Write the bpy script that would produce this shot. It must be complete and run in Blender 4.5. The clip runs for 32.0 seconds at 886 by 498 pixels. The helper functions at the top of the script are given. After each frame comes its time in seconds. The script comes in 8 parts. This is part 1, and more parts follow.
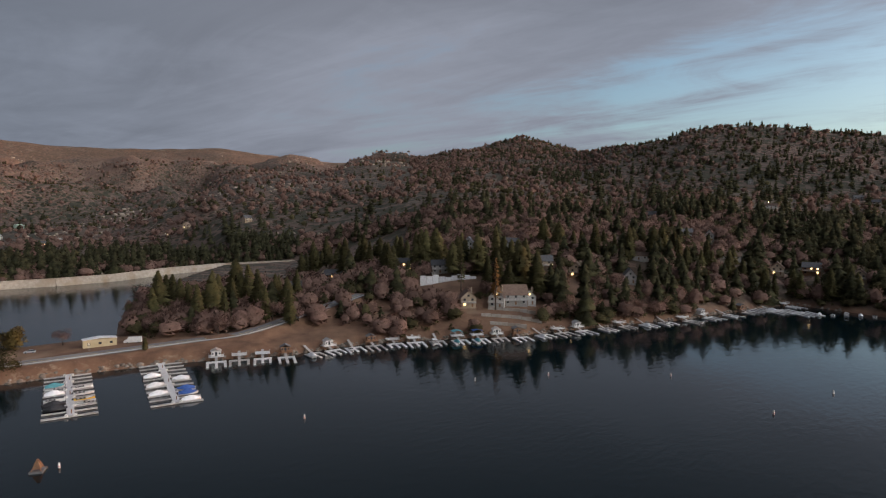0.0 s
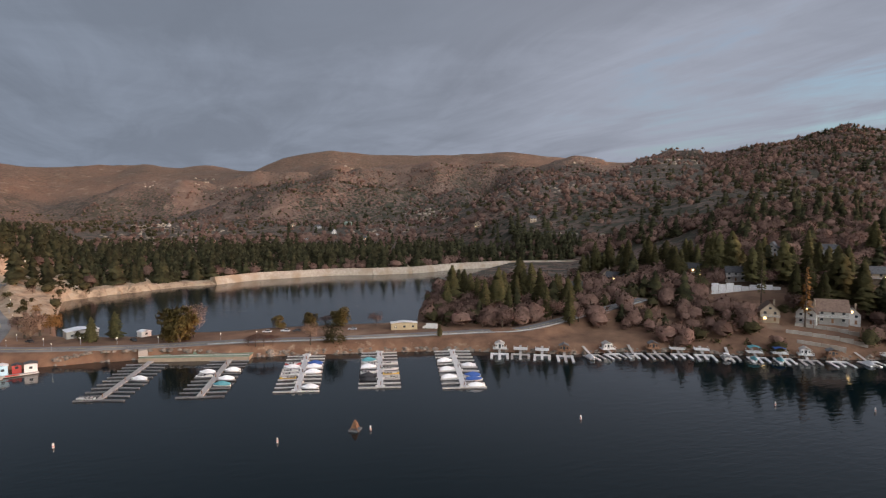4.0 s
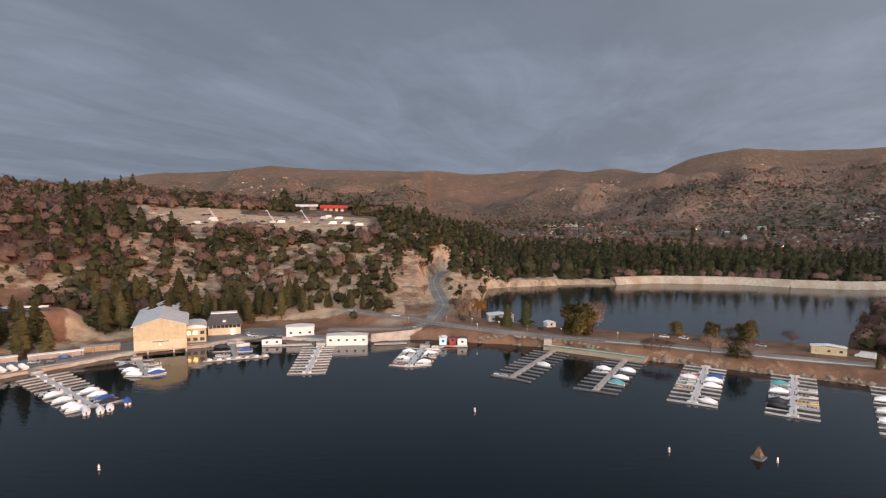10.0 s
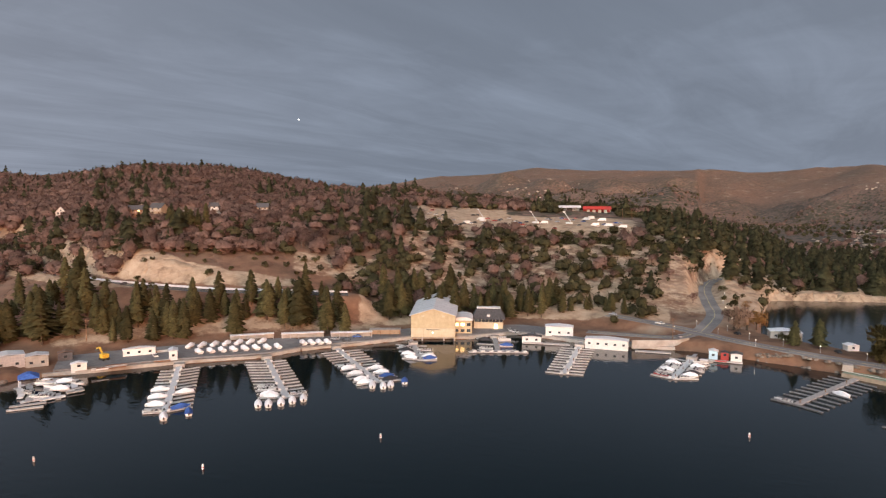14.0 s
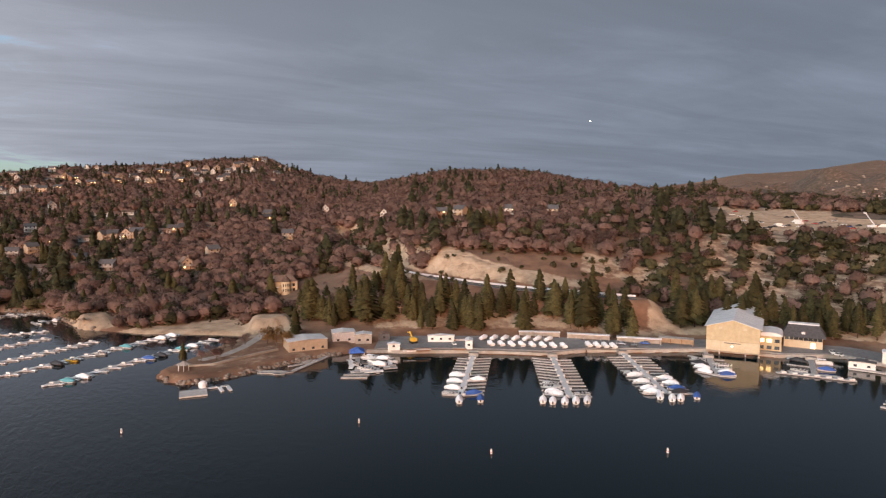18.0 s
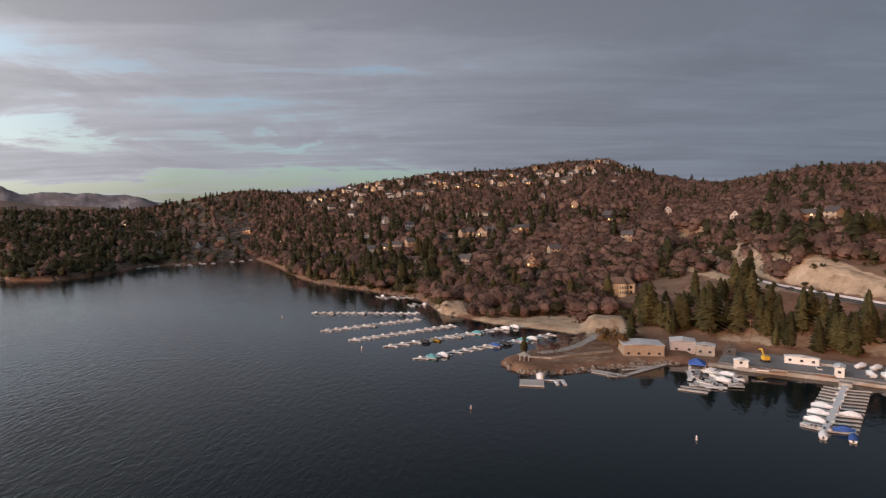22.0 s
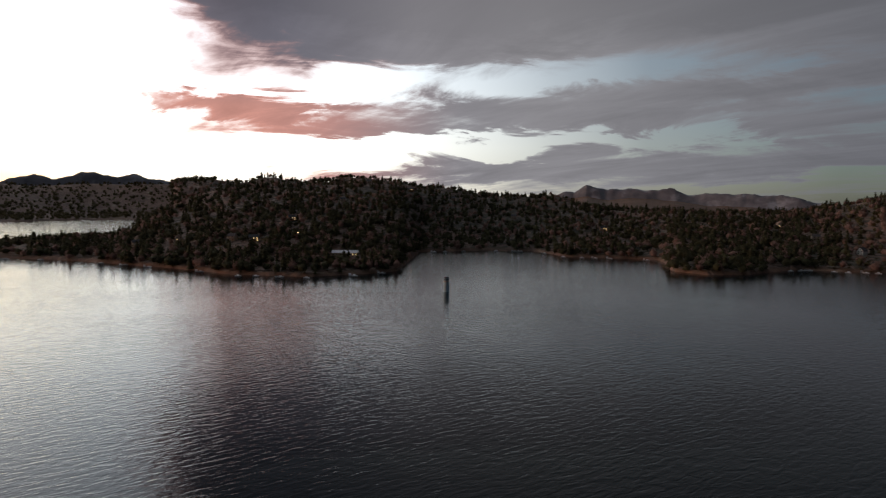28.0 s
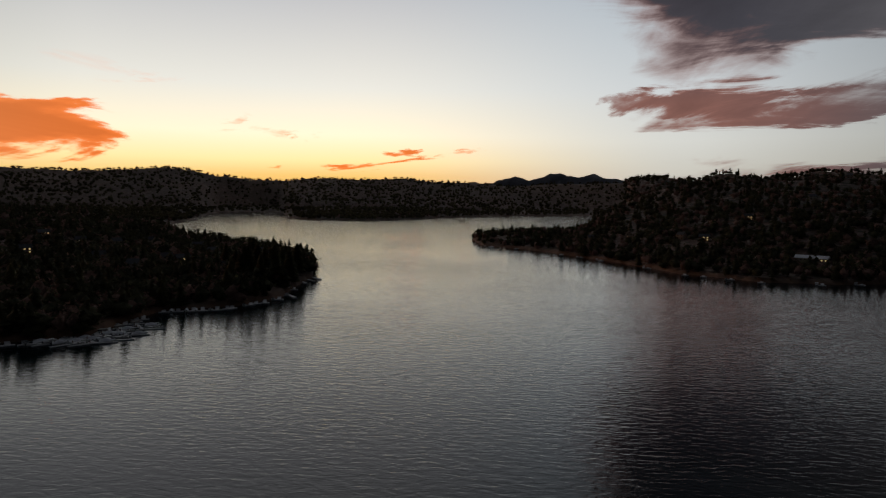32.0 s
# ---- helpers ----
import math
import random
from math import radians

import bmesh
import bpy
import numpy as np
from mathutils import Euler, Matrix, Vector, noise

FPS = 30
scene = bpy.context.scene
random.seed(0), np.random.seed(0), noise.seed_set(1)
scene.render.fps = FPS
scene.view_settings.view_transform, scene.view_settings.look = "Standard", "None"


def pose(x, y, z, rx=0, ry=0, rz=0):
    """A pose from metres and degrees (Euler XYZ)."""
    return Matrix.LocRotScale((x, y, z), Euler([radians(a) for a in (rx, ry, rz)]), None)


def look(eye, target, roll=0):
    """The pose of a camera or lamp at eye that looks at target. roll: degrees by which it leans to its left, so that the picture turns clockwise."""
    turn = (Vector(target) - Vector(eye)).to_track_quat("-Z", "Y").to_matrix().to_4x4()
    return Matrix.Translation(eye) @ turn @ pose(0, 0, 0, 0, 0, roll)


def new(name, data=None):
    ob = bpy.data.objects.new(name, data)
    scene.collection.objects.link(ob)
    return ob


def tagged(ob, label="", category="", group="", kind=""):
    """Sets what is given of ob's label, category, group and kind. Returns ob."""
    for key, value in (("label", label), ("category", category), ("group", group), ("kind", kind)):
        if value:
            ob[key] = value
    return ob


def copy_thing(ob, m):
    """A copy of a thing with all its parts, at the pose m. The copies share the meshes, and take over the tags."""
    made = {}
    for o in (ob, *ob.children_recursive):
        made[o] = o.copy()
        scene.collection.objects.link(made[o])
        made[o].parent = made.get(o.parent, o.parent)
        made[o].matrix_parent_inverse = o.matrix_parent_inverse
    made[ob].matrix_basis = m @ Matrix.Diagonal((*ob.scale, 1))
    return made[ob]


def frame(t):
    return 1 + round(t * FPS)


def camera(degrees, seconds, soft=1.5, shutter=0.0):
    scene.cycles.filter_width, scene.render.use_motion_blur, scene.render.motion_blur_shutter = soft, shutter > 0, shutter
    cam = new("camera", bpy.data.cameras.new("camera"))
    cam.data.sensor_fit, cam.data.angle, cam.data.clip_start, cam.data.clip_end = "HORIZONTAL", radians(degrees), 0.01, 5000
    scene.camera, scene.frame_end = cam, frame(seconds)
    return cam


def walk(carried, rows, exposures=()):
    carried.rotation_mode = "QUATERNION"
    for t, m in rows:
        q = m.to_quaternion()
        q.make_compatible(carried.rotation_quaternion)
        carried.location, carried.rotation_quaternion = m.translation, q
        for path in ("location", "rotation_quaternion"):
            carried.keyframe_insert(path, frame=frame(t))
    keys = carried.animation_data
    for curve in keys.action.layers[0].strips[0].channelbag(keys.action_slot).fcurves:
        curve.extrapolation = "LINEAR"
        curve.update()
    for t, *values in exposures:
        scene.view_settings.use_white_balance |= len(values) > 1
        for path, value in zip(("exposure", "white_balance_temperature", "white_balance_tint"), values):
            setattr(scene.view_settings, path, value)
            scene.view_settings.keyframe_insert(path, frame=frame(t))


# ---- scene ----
EYE_HEIGHT = 70.0


def turned(pitch, roll, yaw):
    return pose(0, 0, EYE_HEIGHT, 90 + pitch, 0, yaw) @ pose(0, 0, 0, 0, 0, roll)


cam = camera(70.95, 32.0, soft=1.2, shutter=0.2)
# seconds, pitch, roll, yaw: the drone hovers over the lake and turns to its left
PAN = [
    (0, -4.30, 0.18, -103.01), (0.5, -4.29, 0.11, -99.85), (1, -4.31, 0.16, -96.60), (1.5, -4.30, 0.16, -93.40), (2, -4.31, 0.15, -90.20), (2.5, -4.29, 0.14, -87.00),
    (3, -4.31, 0.14, -83.78), (3.5, -4.30, 0.14, -80.58), (4, -4.30, 0.12, -77.39), (4.5, -4.27, 0.09, -74.22), (6.5, -4.23, 0.15, -62.01), (7, -4.22, 0.17, -59.05),
    (7.5, -4.23, 0.17, -56.09), (8, -4.24, 0.19, -53.15), (8.5, -4.23, 0.19, -50.21), (9, -4.23, 0.23, -47.24), (9.5, -4.23, 0.25, -44.46), (10, -4.22, 0.24, -41.56),
    (10.5, -4.23, 0.27, -38.67), (11, -4.23, 0.30, -35.74), (11.5, -4.22, 0.29, -32.83), (12, -4.23, 0.29, -29.85), (12.5, -4.22, 0.27, -26.90), (13, -4.24, 0.33, -23.90),
    (13.5, -4.22, 0.27, -20.90), (14, -4.23, 0.29, -17.74), (14.5, -4.24, 0.26, -14.41), (16.5, -4.17, 0.01, -1.37), (17, -4.16, -0.04, 1.89), (17.5, -4.15, -0.06, 5.12),
    (18, -4.16, -0.05, 8.41), (18.5, -4.14, -0.05, 11.74), (19, -4.12, -0.12, 15.27), (19.5, -4.09, -0.17, 19.10), (20, -4.06, -0.20, 23.03), (20.5, -4.05, -0.21, 26.95),
    (21, -4.02, -0.20, 30.95), (21.5, -4.00, -0.17, 34.93), (22, -3.98, -0.13, 38.94), (22.5, -3.97, -0.09, 43.07), (23, -3.96, -0.03, 47.34), (23.5, -3.94, 0.05, 51.81),
    (24, -3.95, 0.04, 56.41), (24.5, -3.93, 0.05, 61.08), (25, -3.94, 0.06, 65.72), (25.5, -3.95, 0.08, 70.34), (27.5, -4.03, 0.39, 89.50), (28, -4.06, 0.39, 94.45),
    (28.5, -4.11, 0.52, 99.49), (29, -4.12, 0.52, 104.53), (29.5, -4.18, 0.49, 109.40), (30, -4.22, 0.48, 114.27), (30.5, -4.31, 0.47, 119.14), (31, -4.38, 0.46, 124.30),
    (31.5, -4.47, 0.44, 129.32), (32, -4.53, 0.43, 134.20),
]

walk(cam, [(t, turned(p, r, y)) for t, p, r, y in PAN],
     exposures=[(0, 1.17), (3, 1.45), (12, 1.55), (17, 1.47), (20, 1.36), (22, 1.08), (23, 0.9), (25.5, 0.3), (28, -0.2), (30, -1.1), (32, -1.65)])

# ---------------------------------------------------------------- light
SUN_AZ, SUN_EL = 188.0, 6.5


def polar(az, r, z=0.0):
    """A place r metres from the lake's middle, az degrees to the left of +y."""
    return Vector((-math.sin(radians(az)) * r, math.cos(radians(az)) * r, z))


def nodes_of(tree):
    """Short ways to add nodes and links to a node tree."""
    def add(kind, **sets):
        n = tree.nodes.new(kind)
        for k, v in sets.items():
            if k == "op":
                n.operation = v
            elif k == "kind":
                n.blend_type = v
            else:
                n.inputs[int(k[1:])].default_value = v
        return n

    def link(a, b, out=0, to=0):
        tree.links.new(a.outputs[out], b.inputs[to])
    return add, link


def ramp_of(tree, stops, mode="LINEAR"):
    n = tree.nodes.new("ShaderNodeValToRGB")
    n.color_ramp.interpolation = mode
    els = n.color_ramp.elements
    for e, (p, c) in zip(els, stops[:2]):
        e.position, e.color = p, (*c, 1)
    for p, c in stops[2:]:
        els.new(p).color = (*c, 1)
    return n


def grey(v):
    return (v, v, v)


def make_sky():
    world = bpy.data.worlds.new("evening_sky")
    scene.world = world
    world.use_nodes = True
    tree = world.node_tree
    tree.nodes.clear()
    add, link = nodes_of(tree)
    out, bg = add("ShaderNodeOutputWorld"), add("ShaderNodeBackground")
    sky = tree.nodes.new("ShaderNodeTexSky")
    sky.sky_type, sky.sun_disc = "NISHITA", False
    sky.sun_elevation, sky.sun_rotation = radians(SUN_EL), radians(-SUN_AZ)
    sky.air_density, sky.dust_density, sky.ozone_density = 1.0, 1.2, 2.5
    where = add("ShaderNodeTexCoord")
    split = add("ShaderNodeSeparateXYZ")
    link(where, split)

    def op(kind, a, b=None, c=None):
        """A math node on numbers or on other nodes' first outputs."""
        n = tree.nodes.new("ShaderNodeMath")
        n.operation = kind
        for i, v in enumerate((a, b, c)):
            if isinstance(v, (int, float)):
                n.inputs[i].default_value = v
            elif v is not None:
                tree.links.new(v if isinstance(v, bpy.types.NodeSocket) else v.outputs[0], n.inputs[i])
        return n

    def span(v, lo, hi, a=0.0, b=1.0, soft=True):
        n = add("ShaderNodeMapRange", _1=lo, _2=hi, _3=a, _4=b)
        n.interpolation_type = "SMOOTHSTEP" if soft else "LINEAR"
        link(v, n)
        return n

    # bearing and rise in degrees
    az = op("MULTIPLY", op("ARCTAN2", op("MULTIPLY", split.outputs[0], -1.0), split.outputs[1]), 57.2958)
    el = op("MULTIPLY", op("ARCSINE", split.outputs[2]), 57.2958)
    turn = span(az, -180, 180, soft=False)
    half = op("MULTIPLY_ADD", op("COSINE", op("MULTIPLY", op("SUBTRACT", az, 150.0), 0.0174533)), 0.5, 0.5)

    # the cloud sheet from below: its streaks run towards bearing 125
    up = op("ADD", op("MAXIMUM", split.outputs[2], 0.0), 0.07)
    triple = add("ShaderNodeCombineXYZ")
    for i in range(3):
        link(up, triple, 0, i)
    flat = add("ShaderNodeVectorMath", op="DIVIDE")
    link(where, flat)
    link(triple, flat, 0, 1)
    along = add("ShaderNodeMapping")
    along.inputs[2].default_value = (0, 0, radians(-35))
    link(flat, along)

    def streaks(sx, sy, scale, detail, rough, warp):
        m = add("ShaderNodeMapping")
        m.inputs[3].default_value = (sx, sy, 0.0)
        link(along, m)
        n = add("ShaderNodeTexNoise")
        n.inputs["Scale"].default_value, n.inputs["Detail"].default_value = scale, detail
        n.inputs["Roughness"].default_value, n.inputs["Distortion"].default_value = rough, warp
        link(m, n)
        return n

    big = streaks(0.4, 1.0, 0.62, 7, 0.55, 0.9)
    fine = streaks(0.3, 1.0, 1.7, 8, 0.62, 0.8)
    # ragged, curled edges
    spot = add("ShaderNodeCombineXYZ")
    link(op("MULTIPLY", az, 0.085), spot, 0, 0)
    link(op("MULTIPLY", el, 0.36), spot, 0, 1)
    curl = add("ShaderNodeTexNoise")
    curl.inputs["Scale"].default_value, curl.inputs["Detail"].default_value = 1.0, 8.0
    curl.inputs["Roughness"].default_value, curl.inputs["Distortion"].default_value = 0.62, 0.7
    link(spot, curl)
    apart = add("ShaderNodeSeparateColor")
    tree.links.new(curl.outputs["Color"], apart.inputs[0])
    az_bent = op("ADD", az, op("MULTIPLY", op("SUBTRACT", apart.outputs[0], 0.5), 34.0))
    el_bent = op("ADD", el, op("MULTIPLY", op("SUBTRACT", apart.outputs[1], 0.5), 7.5))
    total = op("ADD", op("ADD", op("MULTIPLY", big, 0.7), op("MULTIPLY", fine, 0.5)), op("MULTIPLY_ADD", apart.outputs[2], 0.5, -0.35))
    # how closed the deck is at each bearing
    stops = ((-180, 0.1), (-150, -0.02), (-138, -0.035), (-122, 0.0), (-110, 0.09), (-96, 0.2), (-80, 0.4), (24, 0.4), (38, 0.29), (52, 0.17), (75, 0.08), (96, 0.05), (106, 0.0), (114, -0.1), (120, -0.42), (180, -0.5))
    cover = ramp_of(tree, [((a + 180) / 360, grey(v + 0.5)) for a, v in stops])
    link(turn, cover)
    total = op("ADD", total, op("SUBTRACT", cover, 0.5))

    def bulge(a, e, wide, high, amount, slope=0.0):
        """More or less cloud in one long patch of sky."""
        da = op("DIVIDE", op("SUBTRACT", az_bent, a), wide)
        de = op("DIVIDE", op("SUBTRACT", op("SUBTRACT", el_bent, e), op("MULTIPLY", op("SUBTRACT", az, a), slope)), high)
        return span(op("SQRT", op("ADD", op("MULTIPLY", da, da), op("MULTIPLY", de, de))), 1.4, 0.35, 0.0, amount)

    patches = [bulge(*p) for p in (
        (66, 9.0, 9, 1.0, 0.12),         (88, 21.0, 34, 9.5, 0.5), (87, 11.7, 22, 2.1, -0.3, -0.085), (92, 7.4, 24, 2.2, 0.2, -0.06), (113.5, 8.6, 6.0, 1.1, 0.36), (94, 5.3, 24, 0.95, -0.42, -0.02), (82, 3.4, 32, 1.3, 0.2), (58, 1.7, 28, 1.3, -0.26),
        (78, 15.8, 8, 1.8, -0.14), (76, 6.3, 12, 0.6, -0.2), (62, 11.5, 24, 0.9, -0.16, -0.03), (55, 6.0, 14, 0.6, -0.16), (46, 14.5, 9, 1.2, -0.07), (48, 9.5, 10, 0.8, -0.07), (50, 3.0, 14, 1.3, -0.13),
        (173, 5.0, 11.0, 3.0, 1.0), (163, 10.2, 8, 2.2, 0.42), (152, 6.3, 5, 1.1, 0.36), (142, 3.3, 11, 0.6, 0.6, -0.106), (98, 2.9, 12, 0.5, 0.16), (109, 4.3, 13, 1.7, -0.34), (-132, 9.0, 14, 5.0, -0.1), (-72, 2.0, 18, 2.6, -0.2))]
    overhead = op("MULTIPLY", span(el, 11.5, 21, 0.0, 0.5), span(az, 92, 134, 1.0, 0.0))
    for more in patches + [overhead]:
        total = op("ADD", total, more)
    amount = span(total, 0.35, 0.68)
    # the clouds' own colour: slate violet, rose and orange towards the sunset
    tint = ramp_of(tree, [(0.0, (0.077, 0.090, 0.114)), (0.15, (0.095, 0.106, 0.131)), (0.3, (0.120, 0.128, 0.154)), (0.42, (0.146, 0.152, 0.175)), (0.5, (0.168, 0.171, 0.193)), (0.6, (0.213, 0.213, 0.234)), (0.72, (0.285, 0.278, 0.298)), (0.8, (0.28, 0.27, 0.295)), (0.88, (0.165, 0.16, 0.195)), (0.935, (0.17, 0.15, 0.18)), (0.965, (2.6, 0.72, 0.2)), (1.0, (2.8, 0.6, 0.1))])
    link(op("MULTIPLY", half, span(az, -82, -125, 1.0, 0.4)), tint)
    near = span(az, 92, 113)
    low = span(el, 11.5, 8.0, 0.0, 0.85)
    rosy = op("MULTIPLY", op("MINIMUM", op("ADD", span(total, 0.74, 0.5, 0.0, 0.8), low), 0.9), op("MULTIPLY", near, span(az, 122, 130, 1.0, 0.0)))

    def blend(fac, a, b):
        n = tree.nodes.new("ShaderNodeMix")
        n.data_type = "RGBA"
        tree.links.new(fac.outputs[0], n.inputs[0])
        for i, v in ((6, a), (7, b)):
            if isinstance(v, tuple):
                n.inputs[i].default_value = (*v, 1)
            else:
                tree.links.new(v, n.inputs[i])
        return n.outputs[2]

    coloured = blend(rosy, tint.outputs[0], (0.78, 0.36, 0.29))
    # thin parts let more light through; the deck is heavier overhead
    dense = op("MULTIPLY", op("MULTIPLY", span(total, 0.45, 1.0, 1.2, 0.86, False), span(fine, 0.3, 0.7, 1.06, 0.94, False)), span(el, 14, 31, 1.0, 0.5))
    shade = add("ShaderNodeVectorMath", op="SCALE")
    tree.links.new(coloured, shade.inputs[0])
    tree.links.new(dense.outputs[0], shade.inputs[3])
    # clear sky
    even = add("ShaderNodeGamma", _1=0.8)
    link(sky, even)
    cool = add("ShaderNodeVectorMath", op="MULTIPLY")
    cool.inputs[1].default_value = (0.046, 0.063, 0.076)
    link(even, cool)
    # the sunset's own glow: warm at the skyline, paler above, over a wide arc
    glow_side = op("MULTIPLY_ADD", op("COSINE", op("MULTIPLY", op("SUBTRACT", az, 138.0), 0.0174533)), 0.5, 0.5)
    arc = ramp_of(tree, [(0.0, grey(0)), (0.5, grey(0.04)), (0.62, grey(0.055)), (0.74, grey(0.14)), (0.8, grey(0.28)), (0.86, grey(0.5)), (0.91, grey(0.72)), (0.95, grey(0.92)), (1.0, grey(1.0))])
    link(glow_side, arc)
    band = ramp_of(tree, [(0.0, (2.8, 1.25, 0.32)), (0.035, (3.1, 1.75, 0.45)), (0.06, (3.6, 2.6, 1.15)), (0.1, (3.5, 2.95, 2.05)), (0.17, (2.65, 2.5, 2.2)), (0.3, (1.7, 1.65, 1.64)), (0.55, (1.4, 1.36, 1.38)), (1.0, (0.45, 0.47, 0.52))])
    link(split, band, 2)
    pale = ramp_of(tree, [(0.0, (1.7, 1.55, 1.35)), (0.05, (2.0, 1.9, 1.7)), (0.09, (2.2, 2.15, 2.0)), (0.16, (2.0, 2.05, 2.05)), (0.3, (1.45, 1.6, 1.72)), (0.55, (0.7, 0.78, 0.86)), (1.0, (0.2, 0.24, 0.3))])
    link(split, pale, 2)
    hue = blend(span(az, 112, 144), pale.outputs[0], band.outputs[0])
    dusk_glow = add("ShaderNodeVectorMath", op="MULTIPLY")
    tree.links.new(hue, dusk_glow.inputs[0])
    link(arc, dusk_glow, 0, 1)
    clear = add("ShaderNodeVectorMath", op="ADD")
    link(cool, clear)
    link(dusk_glow, clear, 0, 1)
    tree.links.new(blend(amount, clear.outputs[0], shade.outputs[0]), bg.inputs[0])
    bg.inputs[1].default_value = 1.0
    link(bg, out)


make_sky()
sun_data = bpy.data.lights.new("sun", "SUN")
sun_data.energy, sun_data.angle, sun_data.color = 1.2, radians(10), (1.0, 0.48, 0.27)
sun = new("sun", sun_data)
sun.matrix_world = look(polar(SUN_AZ, 1000, 1000 * math.tan(radians(SUN_EL))), (0, 0, 0))

# ---------------------------------------------------------------- materials


def material(name, dark, light, scale=1.0, rough=0.8, metal=0.0, bump=0.2, spots=None, spot_scale=0.1, spot_at=0.55, per_object=0.0, per_island=0.0, coords="Object", detail=6.0):
    """A surface of two tones in fine grain, with a second tone in broad patches, fine relief and small differences between pieces."""
    m = bpy.data.materials.new(name)
    m.use_nodes = True
    tree = m.node_tree
    bsdf = tree.nodes["Principled BSDF"]
    add, link = nodes_of(tree)
    where = add("ShaderNodeTexCoord")
    grain = add("ShaderNodeTexNoise")
    grain.inputs["Scale"].default_value, grain.inputs["Detail"].default_value = scale, detail
    grain.inputs["Roughness"].default_value = 0.62
    tree.links.new(where.outputs[coords], grain.inputs[0])
    tone = ramp_of(tree, [(0.32, dark), (0.68, light)])
    link(grain, tone)
    last = tone.outputs[0]
    if spots:
        broad = add("ShaderNodeTexNoise")
        broad.inputs["Scale"].default_value, broad.inputs["Detail"].default_value = spot_scale, 5.0
        tree.links.new(where.outputs[coords], broad.inputs[0])
        mask = add("ShaderNodeMapRange", _1=spot_at - 0.05, _2=spot_at + 0.08)
        link(broad, mask)
        mixed = tree.nodes.new("ShaderNodeMix")
        mixed.data_type = "RGBA"
        tree.links.new(mask.outputs[0], mixed.inputs[0])
        tree.links.new(last, mixed.inputs[6])
        mixed.inputs[7].default_value = (*spots, 1)
        last = mixed.outputs[2]
    if per_object or per_island:
        source = add("ShaderNodeObjectInfo").outputs["Random"] if per_object else add("ShaderNodeNewGeometry").outputs["Random Per Island"]
        amount = per_object or per_island
        vary = add("ShaderNodeMapRange", _3=1 - amount, _4=1 + amount)
        tree.links.new(source, vary.inputs[0])
        scaled = add("ShaderNodeVectorMath", op="SCALE")
        tree.links.new(last, scaled.inputs[0])
        tree.links.new(vary.outputs[0], scaled.inputs[3])
        last = scaled.outputs[0]
    tree.links.new(last, bsdf.inputs["Base Color"])
    bsdf.inputs["Roughness"].default_value, bsdf.inputs["Metallic"].default_value = rough, metal
    if bump:
        relief = add("ShaderNodeBump")
        relief.inputs["Strength"].default_value, relief.inputs["Distance"].default_value = bump, 0.2
        link(grain, relief, 0, 3 if relief.inputs[3].name == "Height" else 2)
        tree.links.new(relief.outputs[0], bsdf.inputs["Normal"])
    return m


def leafy(m, share=0.42):
    """Thin leaves and twigs pass some light on to their far side."""
    tree = m.node_tree
    bsdf, out = tree.nodes["Principled BSDF"], tree.nodes["Material Output"]
    through_leaf = tree.nodes.new("ShaderNodeBsdfTranslucent")
    tree.links.new(bsdf.inputs["Base Color"].links[0].from_socket, through_leaf.inputs[0])
    both = tree.nodes.new("ShaderNodeMixShader")
    both.inputs[0].default_value = share
    tree.links.new(bsdf.outputs[0], both.inputs[1])
    tree.links.new(through_leaf.outputs[0], both.inputs[2])
    tree.links.new(both.outputs[0], out.inputs[0])
    bsdf.inputs["Specular IOR Level"].default_value = 0.15


def glow(name, colour, strength):
    m = bpy.data.materials.new(name)
    m.use_nodes = True
    bsdf = m.node_tree.nodes["Principled BSDF"]
    bsdf.inputs["Base Color"].default_value = (*colour, 1)
    bsdf.inputs["Emission Color"].default_value = (*colour, 1)
    bsdf.inputs["Emission Strength"].default_value = strength
    return m


# ---------------------------------------------------------------- the lie of the land
def lattice(x, y, size, seed):
    """Smooth value noise, 0 to 1, on a grid of that size in metres."""
    u, v = np.asarray(x) / size, np.asarray(y) / size
    i, j = np.floor(u).astype(np.int64), np.floor(v).astype(np.int64)
    fu, fv = u - i, v - j
    fu, fv = fu * fu * (3 - 2 * fu), fv * fv * (3 - 2 * fv)

    def h(a, b):
        n = (a * 374761393 + b * 668265263 + seed * 974711) & 0x7FFFFFFF
        n = ((n ^ (n >> 13)) * 1274126177) & 0x7FFFFFFF
        return ((n ^ (n >> 16)) & 0xFFFF) / 65535.0
    return (h(i, j) * (1 - fu) + h(i + 1, j) * fu) * (1 - fv) + (h(i, j + 1) * (1 - fu) + h(i + 1, j + 1) * fu) * fv


def rugged(x, y, size, seed, octaves=4):
    total, gain = 0.0, 0.5
    for k in range(octaves):
        total = total + gain * lattice(x, y, size, seed + k)
        size, gain = size * 0.47, gain * 0.5
    return total


def columns(rows, a):
    t = np.array(rows, float)
    return [np.interp(a, t[:, 0], t[:, k]) for k in range(1, t.shape[1])]


def lift(r, el):
    """The height at r metres that stands el degrees over the eye's level."""
    return EYE_HEIGHT + r * np.tan(np.radians(el))


def profile(r, *knots):
    """Height along a bearing through knots (r, z), straight between them; under water before the first."""
    z = np.minimum((r - knots[0][0]) * 0.5, 0.0).clip(-9, 0)
    for (r0, z0), (r1, z1) in zip(knots[:-1], knots[1:]):
        s = ((r - r0) / np.maximum(r1 - r0, 1e-3)).clip(0, 1)
        z = np.where(r >= r0, z0 + (z1 - z0) * s, z)
    return z


